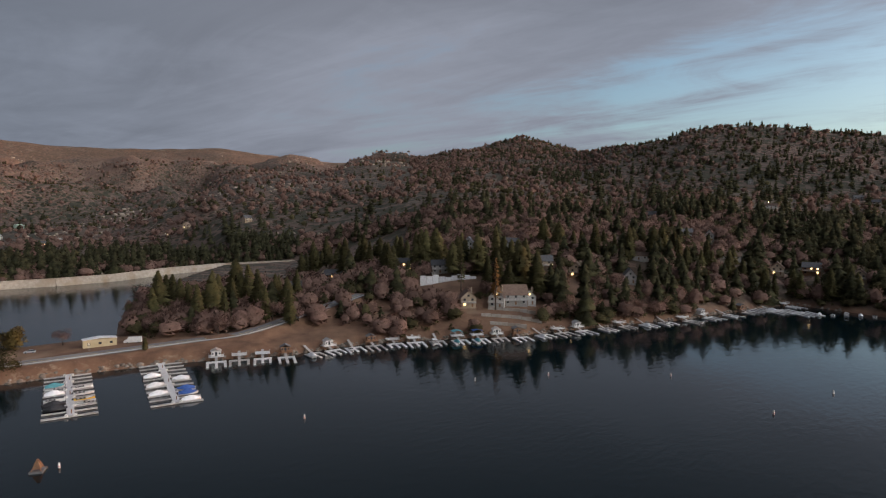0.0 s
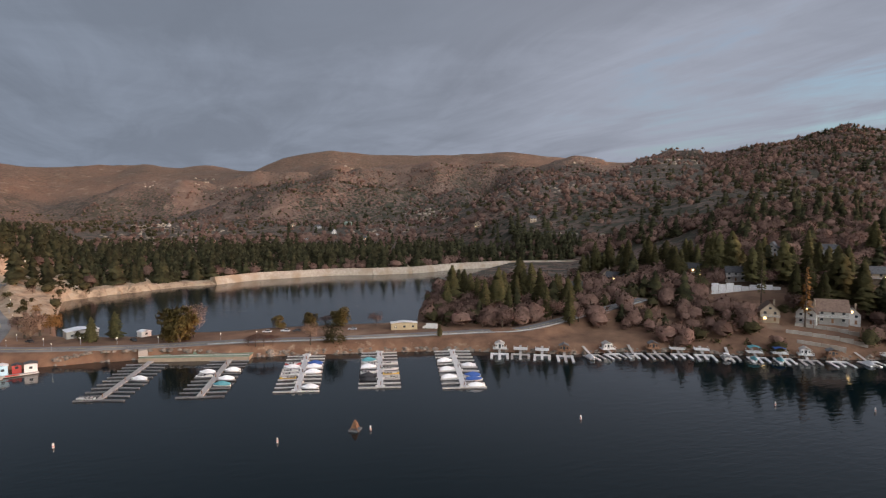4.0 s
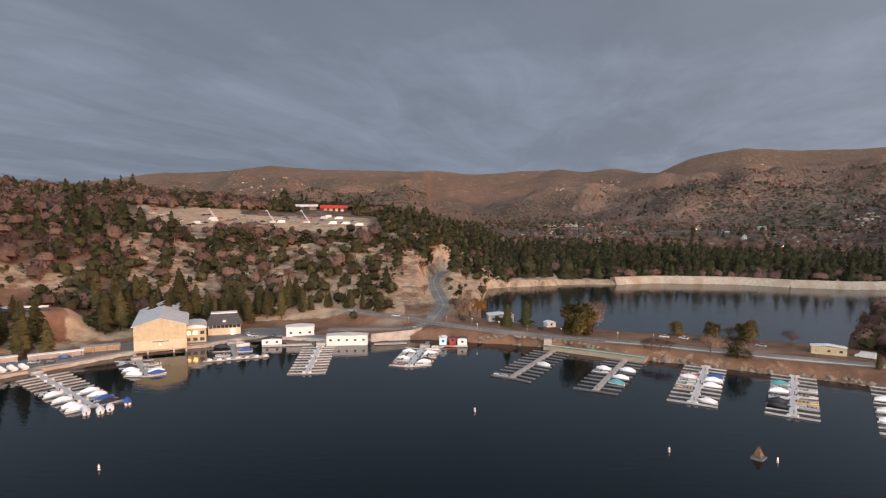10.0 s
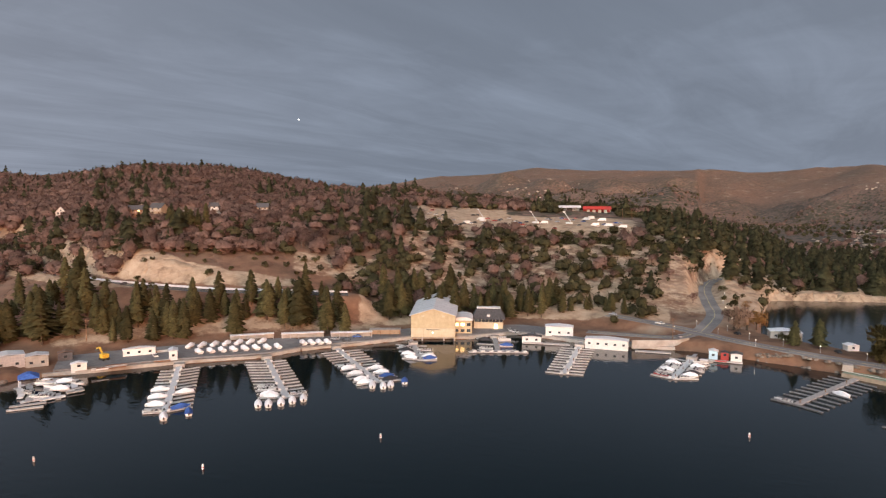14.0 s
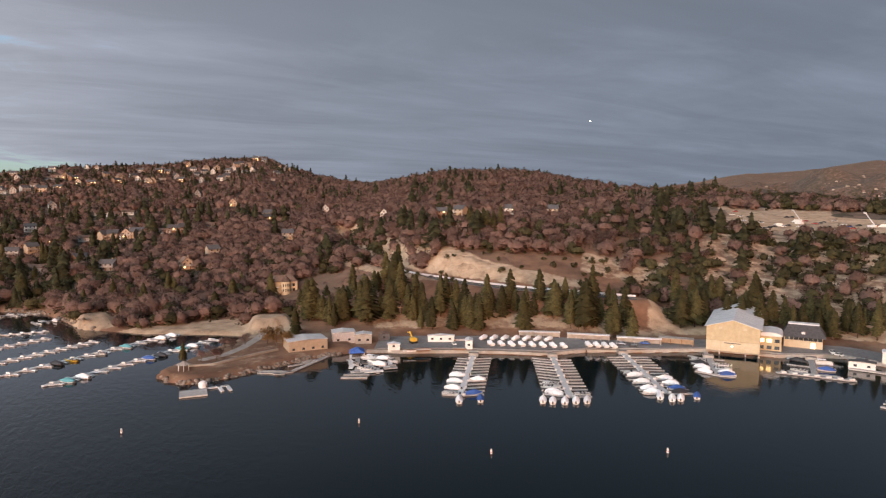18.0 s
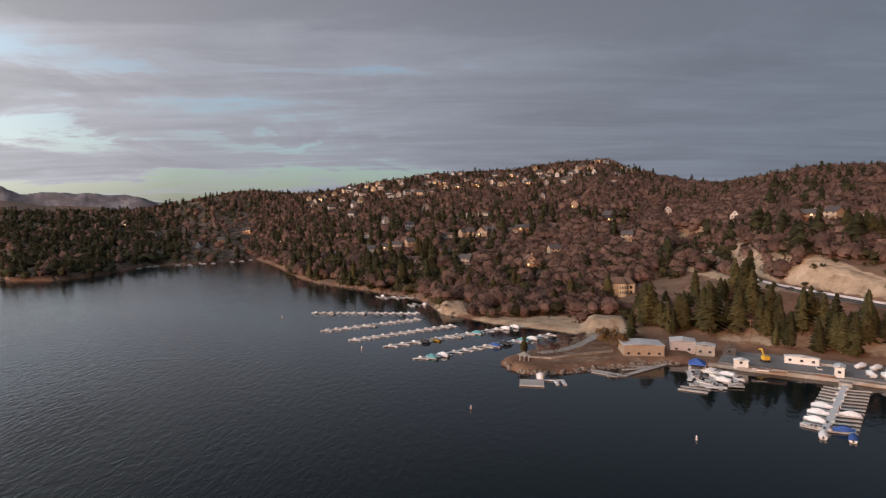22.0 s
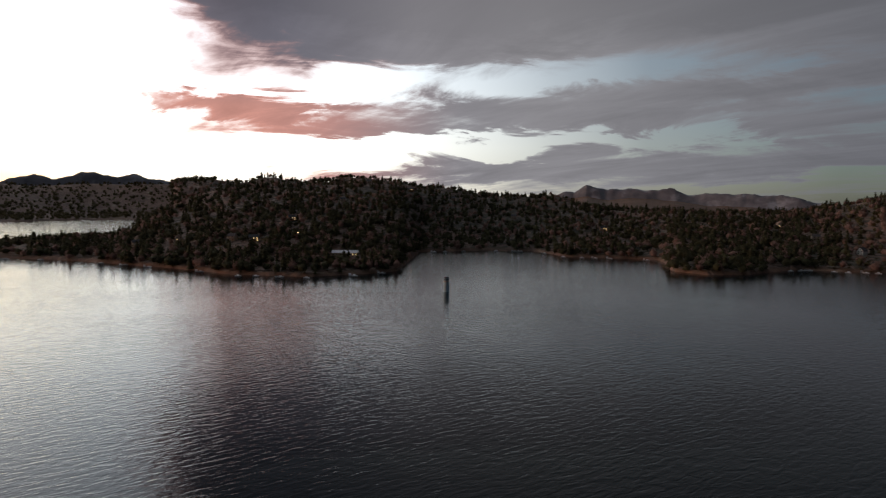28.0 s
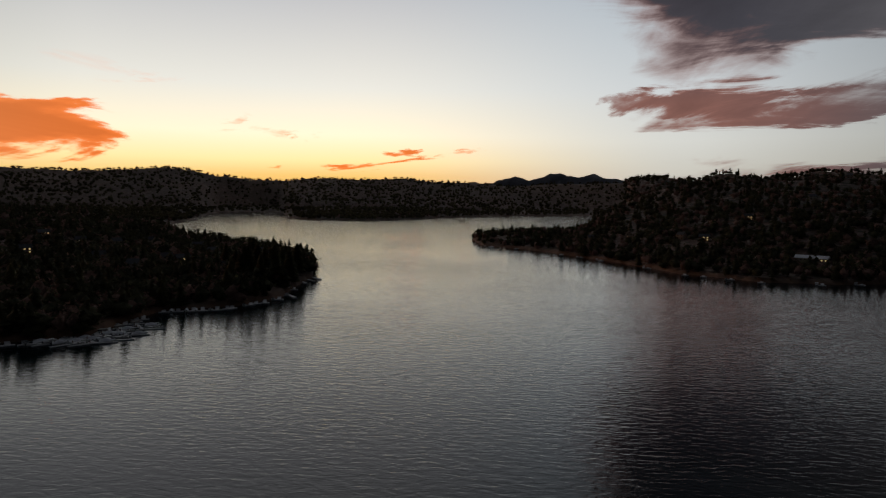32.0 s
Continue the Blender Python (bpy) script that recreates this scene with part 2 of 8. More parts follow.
def soft_step(v, lo, hi):
    s = ((v - lo) / (hi - lo)).clip(0, 1) if hi > lo else 1 - ((v - hi) / (lo - hi)).clip(0, 1)
    return s * s * (3 - 2 * s)


# bearing, shore, height 110 m inland and at 700 m, rise of the slope at 1100 m, crest's distance, crest's rise
EAST = [(-181, 430, 30, 45, -0.5, 1700, 4.0), (-150, 460, 30, 42, 0.0, 1700, 4.0), (-138.5, 468, 28, 38, 0.2, 1600, 4.5), (-132.5, 489, 30, 44, 0.5, 1600, 5.65),
        (-128.4, 438, 30, 52, 0.9, 1600, 6.2), (-123.8, 392, 30, 54, 0.9, 1600, 5.95), (-122.3, 385, 30, 54, 0.9, 1600, 5.3), (-117.3, 357, 29, 55, 1.0, 1700, 4.6), (-115.5, 348, 28, 55, 1.2, 2000, 4.4),
        (-110, 325, 28, 60, 1.6, 2200, 5.1), (-104, 315, 26, 54, 1.7, 2200, 4.5), (-99, 309, 20, 36, 1.6, 2300, 3.8), (-93.4, 300, 14, 13, 1.3, 2500, 3.2), (-89, 289, 9, 5, 1.0, 2700, 3.4), (-74, 289, 5, 3, -0.5, 2800, 2.0)]
# bearing, near shore of the causeway, its far side on the small lake
CAUSEWAY = [(-87, 289, 345), (-78, 289, 346), (-68, 287, 344), (-59, 290, 340), (-51, 303, 343), (-47, 308, 352), (-43.5, 310, 372), (-40, 316, 420), (-37, 317, 500)]
# bearing, far shore of the small lake, rise of the hills at 1900 m, at 2600 m, and of the skyline
BASIN = [(-100, 700, 2.2, 3.0, 3.6), (-93, 700, 2.1, 2.9, 3.5), (-88, 690, 1.5, 3.0, 4.0), (-83.2, 678, 1.2, 3.2, 4.55), (-79, 650, 0.9, 2.9, 4.3), (-75, 612, 0.9, 2.8, 4.2), (-71, 600, 1.2, 2.9, 4.4), (-67.2, 600, 1.7, 3.0, 4.75),
         (-63, 586, 0.3, 2.6, 4.15), (-60.5, 580, -0.8, 2.2, 3.2), (-57, 556, -1.3, 1.9, 3.2), (-54.6, 552, -1.4, 2.0, 2.8), (-52, 540, -1.6, 1.2, 3.15), (-49.6, 532, -1.7, 0.4, 2.75), (-45, 510, -1.7, -0.4, 2.6),
         (-39.8, 470, -1.6, 0.2, 2.95), (-35.8, 470, -1.6, 0.6, 2.85)]
RANGE = [(-40, 2.95), (-36, 2.85), (-30.2, 2.95), (-26.2, 3.2), (-21.5, 2.5), (-17.6, 2.4), (-15, 1.9), (-8, 1.0), (0, 0.5)]
# bearing, shore, end of the flat quay, height 60 m and 150 m above it, plateau's distance and height, crest's distance and rise
NORTH = [(-52, 311, 400, 3, 5, 520, 6, 900, -4.0), (-47, 311, 400, 3, 6, 520, 9, 900, -4.0), (-44.5, 311, 380, 6, 16, 540, 18, 800, -2.8), (-40, 316, 365, 12, 34, 560, 42, 760, -1.9), (-36, 312, 355, 14, 38, 560, 46, 720, -0.9), (-31, 313, 352, 15, 38, 560, 48, 720, -0.4),
         (-24.6, 330, 352, 15, 38, 560, 48, 740, -0.1), (-20, 316, 348, 15, 38, 560, 49, 740, 0.2), (-15.4, 316, 340, 16, 44, 560, 58, 950, 1.1), (-9.5, 302, 335, 18, 44, 560, 58, 1000, 1.2), (-4.7, 296, 322, 20, 46, 560, 60, 1000, 1.7)]
NORTHWEST = [(-4.7, 296, 322, 20, 46, 560, 60, 1000, 1.7), (-1, 285, 320, 22, 48, 560, 60, 1000, 2.4), (3, 286, 320, 22, 50, 560, 62, 1000, 2.8), (7.8, 287, 320, 22, 48, 560, 60, 1000, 2.7), (11.6, 287, 320, 20, 42, 560, 54, 1000, 2.2),
             (15.3, 289, 318, 14, 32, 560, 44, 1050, 1.6), (18.6, 294, 322, 10, 26, 560, 38, 1150, 2.1), (21.6, 312, 330, 8, 24, 560, 35, 1300, 2.8), (24.6, 336, 352, 7, 22, 560, 32, 1400, 3.9), (28.6, 350, 366, 5, 20, 560, 24, 1350, 3.5), (34.4, 368, 380, 7, 20, 600, 20, 1300, 3.0)]
WEST = [(34.4, 368, 384, 7, 20, 600, 20, 1300, 3.0), (38.9, 398, 408, 8, 20, 620, 20, 1300, 2.65), (41.4, 468, 474, 8, 18, 660, 18, 1250, 2.4), (44.7, 500, 505, 8, 14, 690, 16, 1250, 2.0), (47, 528, 534, 8, 13, 700, 15, 1250, 1.5),
        (50.4, 570, 576, 6, 10, 720, 11, 1250, 0.9), (52.2, 625, 630, 4, 6, 760, 8, 1300, 0.75), (55.8, 860, 866, 6, 14, 1030, 22, 1400, 1.15), (58.8, 825, 832, 6, 14, 1000, 20, 1400, 0.9), (63.2, 806, 812, 5, 12, 990, 16, 1400, -0.2)]
# bearing, shore, crest's distance and rise, far mountains' rise
BAY = [(50, 970, 1500, 0.8, 0.0), (56.9, 837, 1500, 1.0, 0.0), (60.9, 806, 1450, 0.3, 0.2), (64.3, 803, 1400, -0.4, 0.45), (68.1, 714, 1400, -0.6, 0.9), (71.2, 690, 1400, -0.6, 0.8), (74.1, 712, 1400, -0.6, 1.2), (75.1, 850, 1400, -0.6, 1.25),
       (77.6, 860, 1450, -0.6, 1.5), (79.8, 864, 1500, -0.5, 1.3), (81.6, 864, 1500, -0.2, 1.65), (83.4, 870, 1600, 0.4, 1.2), (85.9, 963, 1600, 0.75, 0.9), (90.5, 965, 1700, 1.1, 0.6), (96.8, 925, 1700, 1.9, 0.5), (100.6, 900, 1800, 2.35, 0.4), (104, 880, 1900, 1.8, 0.4), (110, 880, 1900, 1.6, 0.4), (118, 900, 1900, 1.4, 0.4)]
# bearing, shore, back of the low point, crest's rise
POINT = [(96.6, 900, 1500, 1.9), (97.8, 735, 1500, 1.9), (98.6, 655, 1500, 1.9), (101.4, 628, 1500, 1.9), (106.8, 608, 1500, 1.75), (113.4, 643, 1500, 1.4), (116, 690, 1450, 0.6), (118.3, 729, 1350, -0.5), (120.6, 770, 1290, -1.9), (122.5, 805, 1250, -2.8), (126, 880, 1150, -2.9), (130.6, 958, 1120, -3.4), (131.6, 1092, 1100, -3.6)]
# bearing, far shore, rise of the skyline
SOUTH = [(112, 2600, 1.5), (118.3, 2950, 1.6), (123.2, 2900, 1.45), (128.3, 2700, 1.3), (131, 2600, 1.5), (135.5, 2300, 1.6), (137.6, 2117, 1.85), (141.7, 2080, 1.8), (145.2, 2110, 1.8), (148.1, 2300, 1.65), (148.8, 3300, 1.65), (151, 3400, 1.7), (154.2, 3200, 1.9),
         (156.3, 2113, 2.3), (158.7, 1700, 2.5), (162, 1500, 2.25), (165, 1400, 2.1), (169.5, 1400, 2.2), (182, 1400, 2.2), (222, 1400, 2.2)]
# sand bluffs: bearing from, to, foot, back, height
BLUFFS = ((22.2, 26.0, 337, 360, 8.0), (36.6, 39.3, 392, 414, 7.5))
# bearing, shore, back, rise of the ground there
LEFT = [(145.9, 560, 580, -6.6), (146.6, 545, 640, -6.2), (148.8, 452, 760, -5.0), (152.7, 421, 850, -4.2), (156.4, 421, 1000, -3.4), (158.6, 420, 1300, -2.2), (164.5, 352, 1500, -1.0), (170, 361, 1600, -0.6), (182, 400, 1600, 0.0), (222, 460, 1600, 0.0)]
# the park on the small headland: bearing, outer shore, inner shore
HEADLAND = [(17, 291, 330), (20, 284, 330), (25, 268, 345), (28, 260, 322), (29.6, 257, 306), (31.3, 257, 292), (32.8, 264, 283), (33.5, 273, 274)]


# roads: bearing, distance and height of the middle line; half width
HIGHWAY = ([(-9, 362, 17), (-2.7, 362, 19), (3, 373, 20), (8.2, 399, 21), (12.2, 431, 22), (14.7, 474, 23), (16.4, 540, 26), (17.6, 620, 31)], 5.0)
SHORE_ROAD = ([(-32.8, 366, 6.5), (-37.1, 352, 5.5), (-40, 341, 5), (-42.5, 329, 4.8), (-46.1, 319, 4.6), (-49.5, 312, 4.5), (-52.8, 308, 4.4), (-60, 304, 4.4), (-68.5, 301, 4.4), (-75.5, 305, 4.6), (-80.3, 310, 5), (-85, 315, 6), (-90.4, 341, 10), (-95.5, 372, 15)], 4.6)
HILL_ROAD = ([(-40.6, 342, 5), (-41.6, 384, 6.5), (-41.1, 426, 8), (-40.7, 478, 10), (-41.4, 518, 12), (-43.5, 545, 13), (-45.5, 600, 13)], 4.6)
LOT_ROAD = ([(-31, 331, 3.2), (-35, 328, 3.3), (-38.6, 328, 3.8), (-40.2, 338, 4.8)], 3.6)
ROADS = (HIGHWAY, SHORE_ROAD, HILL_ROAD, LOT_ROAD)


def near_road(x, y, rows):
    """Distance to a road's middle line and the road's height there (arrays)."""
    best, high = np.full(np.shape(x), 1e9), np.zeros(np.shape(x))
    pts = [(*polar(a, r).xy, z) for a, r, z in rows]
    for (x0, y0, z0), (x1, y1, z1) in zip(pts[:-1], pts[1:]):
        dx, dy = x1 - x0, y1 - y0
        s = (((x - x0) * dx + (y - y0) * dy) / (dx * dx + dy * dy)).clip(0, 1)
        d = np.hypot(x - x0 - s * dx, y - y0 - s * dy)
        high, best = np.where(d < best, z0 + s * (z1 - z0), high), np.minimum(d, best)
    return best, high


def land(a, r):
    """Height of the ground at bearing a (degrees) and distance r (arrays)."""
    a, r = np.broadcast_arrays(np.asarray(a, float), np.asarray(r, float))
    x, y = -np.sin(np.radians(a)) * r, np.cos(np.radians(a)) * r
    z = np.full(r.shape, -9.0)

    def lay(part, where):
        nonlocal z
        z = np.where(where, np.maximum(z, part), z)
    rs, z1, z7, e2, rc, ec = columns(EAST, a)
    bank = 3.0 + 0 * r
    east = profile(r, (rs, 0 * r), (rs + 5, bank), (rs + 110, z1), (np.maximum(700, rs + 150), z7), (1100 + 0 * r, lift(1100, e2)), (rc, lift(rc, ec)), (4900 + 0 * r, lift(rc, ec) - 40))
    edge = np.interp(r, [280, 330, 350, 400, 585, 670, 900, 1500], [-70, -73, -75.8, -76.0, -80.6, -83.3, -86, -86])
    wide = 14 + 380 * soft_step(r, 700, 1200)
    east = east - (east + 9) * soft_step(((a - edge) * np.radians(1) * r) / wide, 0, 1)
    lay(east, a < -60)
    rs, rb = columns(CAUSEWAY, a)
    strip = profile(r, (rs, 0 * r), (rs + 5, 3.6 + 0 * r), (rs + 9, 4.2 + 0 * r), (rb - 7, 4.2 + 0 * r), (rb, 0 * r), (rb + 18, -9 + 0 * r))
    lay(strip, (a > -87) & (a < -37))
    rf, e3, e4, ec = columns(BASIN, a)
    far = profile(r, (rf, 0 * r), (rf + 5, 3 + 0 * r), (800 + 0 * r, 1.5 + 0 * r), (1250 + 0 * r, 14 + 0 * r), (1550 + 0 * r, lift(1550, -1.9) + 0 * r), (1950 + 0 * r, lift(1950, e3)), (2200 + 0 * r, lift(2200, e3) - 48), (2650 + 0 * r, lift(2650, e4)), (2900 + 0 * r, lift(2900, e4) - 50),
                  (3400 + 0 * r, lift(3400, ec)), (4900 + 0 * r, lift(3400, ec) - 60))
    blend = soft_step(a, -66, -54)
    far = (1 - blend) * far + blend * np.maximum(profile(r, (rf, 0 * r), (rf + 5, 3 + 0 * r), (1250 + 0 * r, 8 + 0 * r), (1950 + 0 * r, lift(1950, e3)), (2200 + 0 * r, lift(2200, e3) - 48), (2650 + 0 * r, lift(2650, e4)), (3000 + 0 * r, lift(3000, e4) - 60), (4300 + 0 * r, lift(4300, ec)), (4900 + 0 * r, lift(4300, ec))), -9)
    lay(far, (a > -100) & (a < -35.8))
    er, = columns(RANGE, a)
    lay(profile(r, (1500 + 0 * r, 0 * r), (2300 + 0 * r, lift(2300, 0.2) + 0 * r), (4300 + 0 * r, lift(4300, er)), (4900 + 0 * r, lift(4300, er))), (a > -40) & (a < 0))
    for rows in (NORTH, NORTHWEST, WEST):
        rs, rq, z1, z2, rp, zp, rc, ec = columns(rows, a)
        hill = profile(r, (rs, 0 * r), (rs + 1.5, 1.3 + 0 * r), (rq, 2.0 + 0 * r), (rq + 60, z1), (rq + 150, z2), (np.maximum(rp, rq + 170), np.maximum(zp, z2)), (rc, lift(rc, ec)), (2400 + 0 * r, lift(rc, ec) - 60), (4900 + 0 * r, 40 + 0 * r))
        if rows is NORTH:
            side = np.interp(r, [300, 352, 420, 510, 540, 700], [-44.6, -44.9, -44.6, -45.2, -52, -52])
            hill = hill - (hill + 9) * soft_step((side - a) * np.radians(1) * r / (10 + 120 * soft_step(r, 540, 800)), 0, 1)
        lay(hill, (a >= rows[0][0]) & (a <= rows[-1][0]))
    rs, rc, ec, em = columns(BAY, a)
    lay(profile(r, (rs, 0 * r), (rs + 5, 3 + 0 * r), (rs + 150, 14 + 0 * r), (rc, lift(rc, ec)), (2400 + 0 * r, lift(rc, ec) - 30), (4700 + 0 * r, lift(4700, em - 0.9)), (4900 + 0 * r, lift(4700, em) - 30)), (a > 50) & (a < 118))
    rs, rb, ec = columns(POINT, a)
    point = profile(r, (rs, 0 * r), (rs + 5, 3 + 0 * r), (rs + 120, 9 + 0 * r), (rb, lift(rb, ec)), (rb + 200, 0 * r), (rb + 260, -9 + 0 * r))
    lay(point, (a > 96.6) & (a < 131.6))
    rs, ec = columns(SOUTH, a)
    lay(profile(r, (rs, 0 * r), (rs + 8, 4 + 0 * r), (np.maximum(3000, rs + 500), 22 + 0 * r), (4300 + 0 * r, lift(4300, ec)), (4900 + 0 * r, lift(4300, ec) - 40)), (a > 112) & (a < 222))
    rs, rb, ec = columns(LEFT, a)
    lay(profile(r, (rs, 0 * r), (rs + 5, 3 + 0 * r), (rs + 90, 8 + 0 * r), (rb, lift(rb, ec)), (rb + 120, 2 + 0 * r), (rb + 160, -9 + 0 * r)), (a > 145.9) & (a < 222))
    rs, rb = columns(HEADLAND, a)
    lay(profile(r, (rs, 0 * r), (rs + 4, 2.2 + 0 * r), ((rs + rb) / 2, 3.0 + 0 * r), (rb - 3, 2.0 + 0 * r), (rb, 0 * r), (rb + 16, -9 + 0 * r)), (a > 17) & (a < 33.6))
    # steep sand bluffs at both ends of the beach
    for a0, a1, r0, r1, top in BLUFFS:
        here = (a > a0 - 1) & (a < a1 + 1) & (r > r0 - 2) & (r < r1 + 32) & (z > 0.3)
        if here.any():
            ah, rh, xh, yh = a[here], r[here], x[here], y[here]
            face = top * (0.45 + 0.9 * rugged(xh, yh, 17, 71, 3)) * soft_step(rh - 8 * lattice(xh, yh, 9, 73), r0, r0 + 6)
            face = face * soft_step(ah, a0 - 0.5, a0 + 0.6) * soft_step(ah, a1 + 0.5, a1 - 0.6) * soft_step(rh, r1 + 30, r1)
            z = z.copy()
            z[here] = np.maximum(z[here], face)
    # broad swells, gullies and small bumps, none on the shore flats
    rough = soft_step(z, 5, 40)
    swell = (rugged(x, y, 620, 3) - 0.47) * 60 * soft_step(r, 900, 2600) + (np.abs(rugged(x, y, 400, 11) - 0.47) - 0.08) * (150 + 140 * ((a > -100) & (a < -10))) * soft_step(r, 1300, 2000) * (1 - soft_step(r, 2900, 3250) * (1 - 0.4 * (r > 3500)))
    bumps = (rugged(x, y, 70, 7) - 0.47) * 9
    fade = 1 - 0.55 * soft_step(r, 3100, 3400)
    z = z + rough * (swell * fade + bumps)
    for rows, half in ROADS:
        if np.any(r < 700):
            d, h = near_road(x, y, rows)
            z = np.where(z > 0.5, z + (h - 0.12 - z) * (1 - soft_step(d, half + 0.5, half + (9 if rows is not HIGHWAY[0] else 14))), z)
    return z


def ground(x, y):
    """The height of the ground at one place."""
    a, r = math.degrees(math.atan2(-x, y)), math.hypot(x, y)
    if a < -170:
        a += 360
    return float(land(a, r))


def smooth_mesh(name, verts, faces, mat, smooth=True):
    me = bpy.data.meshes.new(name)
    verts, faces = np.asarray(verts, np.float32), np.asarray(faces, np.int32)
    n = faces.shape[1]
    me.vertices.add(len(verts))
    me.vertices.foreach_set("co", verts.ravel())
    me.loops.add(faces.size)
    me.loops.foreach_set("vertex_index", faces.ravel())
    me.polygons.add(len(faces))
    me.polygons.foreach_set("loop_start", np.arange(0, faces.size, n, dtype=np.int32))
    me.polygons.foreach_set("loop_total", np.full(len(faces), n, np.int32))
    me.polygons.foreach_set("use_smooth", np.full(len(faces), smooth))
    me.materials.append(mat)
    me.update(calc_edges=True)
    return me


# bare ground: bearing from, to, distance from, to, how bare
BARE = [(36.2, 39.6, 390, 428, 1.0), (22, 27.5, 328, 368, 1.0), (26, 37.2, 340, 380, 0.85), (-38, -23, 360, 392, 0.8), (-35, -16, 545, 640, 0.6), (-46.5, -40.8, 400, 620, 0.55), (-44, -39, 600, 700, 0.7), (-90, -44, 284, 296, 0.3), (-12, 15, 326, 344, 0.5),
        (-15, -10, 340, 372, 0.7), (4, 13, 470, 520, 0.45), (-58, -45, 500, 575, 0.55), (-23.5, -15.5, 640, 688, 1.0), (-105, -76, 292, 330, 0.2), (18, 33, 262, 330, 0.3), (-34, -25, 388, 425, 0.6), (-43.5, -39.2, 392, 480, 0.6), (-20, -13, 348, 378, 0.5), (-12, -4, 400, 440, 0.45), (-44, -14, 384, 556, 0.4), (-36, -14, 548, 640, 0.2)]


def bareness(a, r):
    x, y = -np.sin(np.radians(a)) * r, np.cos(np.radians(a)) * r
    m = np.zeros(r.shape)
    for a0, a1, r0, r1, k in BARE:
        m = np.maximum(m, k * soft_step(a, a0 - 0.5, a0 + 0.5) * soft_step(a, a1 + 0.5, a1 - 0.5) * soft_step(r, r0 - 5, r0 + 5) * soft_step(r, r1 + 5, r1 - 5))
    d, h = near_road(x, y, HIGHWAY[0])
    beyond = soft_step(land(a, r) - h, 0.5, 3.0)
    m = np.maximum(m, beyond * soft_step(d, 34, 20) * soft_step(a, -7, -4) * (r < 640))
    return m


def make_ground(mat):
    bearing = np.concatenate([np.arange(-140, 172, 0.36), np.arange(172, 220, 1.5)])
    ring = [12.0, 120.0, 200.0]
    while ring[-1] < 4880:
        ring.append(ring[-1] * (1.011 if ring[-1] < 760 else 1.016))
    ring = np.array(ring)
    a, r = np.meshgrid(bearing, ring, indexing="ij")
    z = land(np.where(a > 219.9, a - 360, a), r)
    v = np.stack([-np.sin(np.radians(a)) * r, np.cos(np.radians(a)) * r, z], -1).reshape(-1, 3)
    n, k = a.shape
    i, j = np.meshgrid(np.arange(n), np.arange(k - 1), indexing="ij")
    p, q = i * k + j, ((i + 1) % n) * k + j
    f = np.stack([p, p + 1, q + 1, q], -1).reshape(-1, 4)
    me = smooth_mesh("ground", v, f, mat)
    mask = me.attributes.new("bare_rock", "FLOAT", "POINT")
    mask.data.foreach_set("value", bareness(a, r).astype(np.float32).ravel())
    grown = me.attributes.new("scrub", "FLOAT", "POINT")
    grown.data.foreach_set("value", (soft_step(r, 340, 560) * soft_step(z, 1, 5) * np.interp(r, [2100, 2400, 3000, 3600], [1.0, 0.85, 0.6, 0.42]) * (1 - 0.55 * ((a > -46) & (a < 2) & (r < 620)))).astype(np.float32).ravel())
    return tagged(new("ground", me), "brown wooded hills and lake shore at dusk", "ground", kind="structure")


soil = material("soil", (0.10, 0.052, 0.031), (0.235, 0.133, 0.080), 0.09, 0.95, bump=0.5, spots=(0.34, 0.26, 0.19), spot_scale=0.02, spot_at=0.64)


def add_bare_rock(m):
    """Pale decomposed granite shows through the soil where the ground is bare."""
    tree = m.node_tree
    add, link = nodes_of(tree)
    bsdf = tree.nodes["Principled BSDF"]
    was = bsdf.inputs["Base Color"].links[0].from_socket
    attr = add("ShaderNodeAttribute")
    attr.attribute_name = "bare_rock"
    where = add("ShaderNodeTexCoord")
    streak = add("ShaderNodeTexNoise")
    streak.inputs["Scale"].default_value, streak.inputs["Detail"].default_value = 0.13, 8.0
    streak.inputs["Roughness"].default_value = 0.7
    tree.links.new(where.outputs["Object"], streak.inputs[0])
    rock = ramp_of(tree, [(0.3, (0.175, 0.122, 0.08)), (0.5, (0.345, 0.26, 0.18)), (0.7, (0.47, 0.375, 0.275))])
    link(streak, rock)
    amount = add("ShaderNodeMath", op="MULTIPLY_ADD", _1=1.5, _2=-0.55)
    tree.links.new(attr.outputs["Fac"], amount.inputs[0])
    both = add("ShaderNodeMath", op="MULTIPLY_ADD", _1=1.4)
    link(streak, both)
    tree.links.new(amount.outputs[0], both.inputs[2])
    mask = add("ShaderNodeMapRange", _1=0.62, _2=0.9)
    link(both, mask)
    mixed = tree.nodes.new("ShaderNodeMix")
    mixed.data_type = "RGBA"
    tree.links.new(mask.outputs[0], mixed.inputs[0])
    tree.links.new(was, mixed.inputs[6])
    tree.links.new(rock.outputs[0], mixed.inputs[7])
    tree.links.new(mixed.outputs[2], bsdf.inputs["Base Color"])


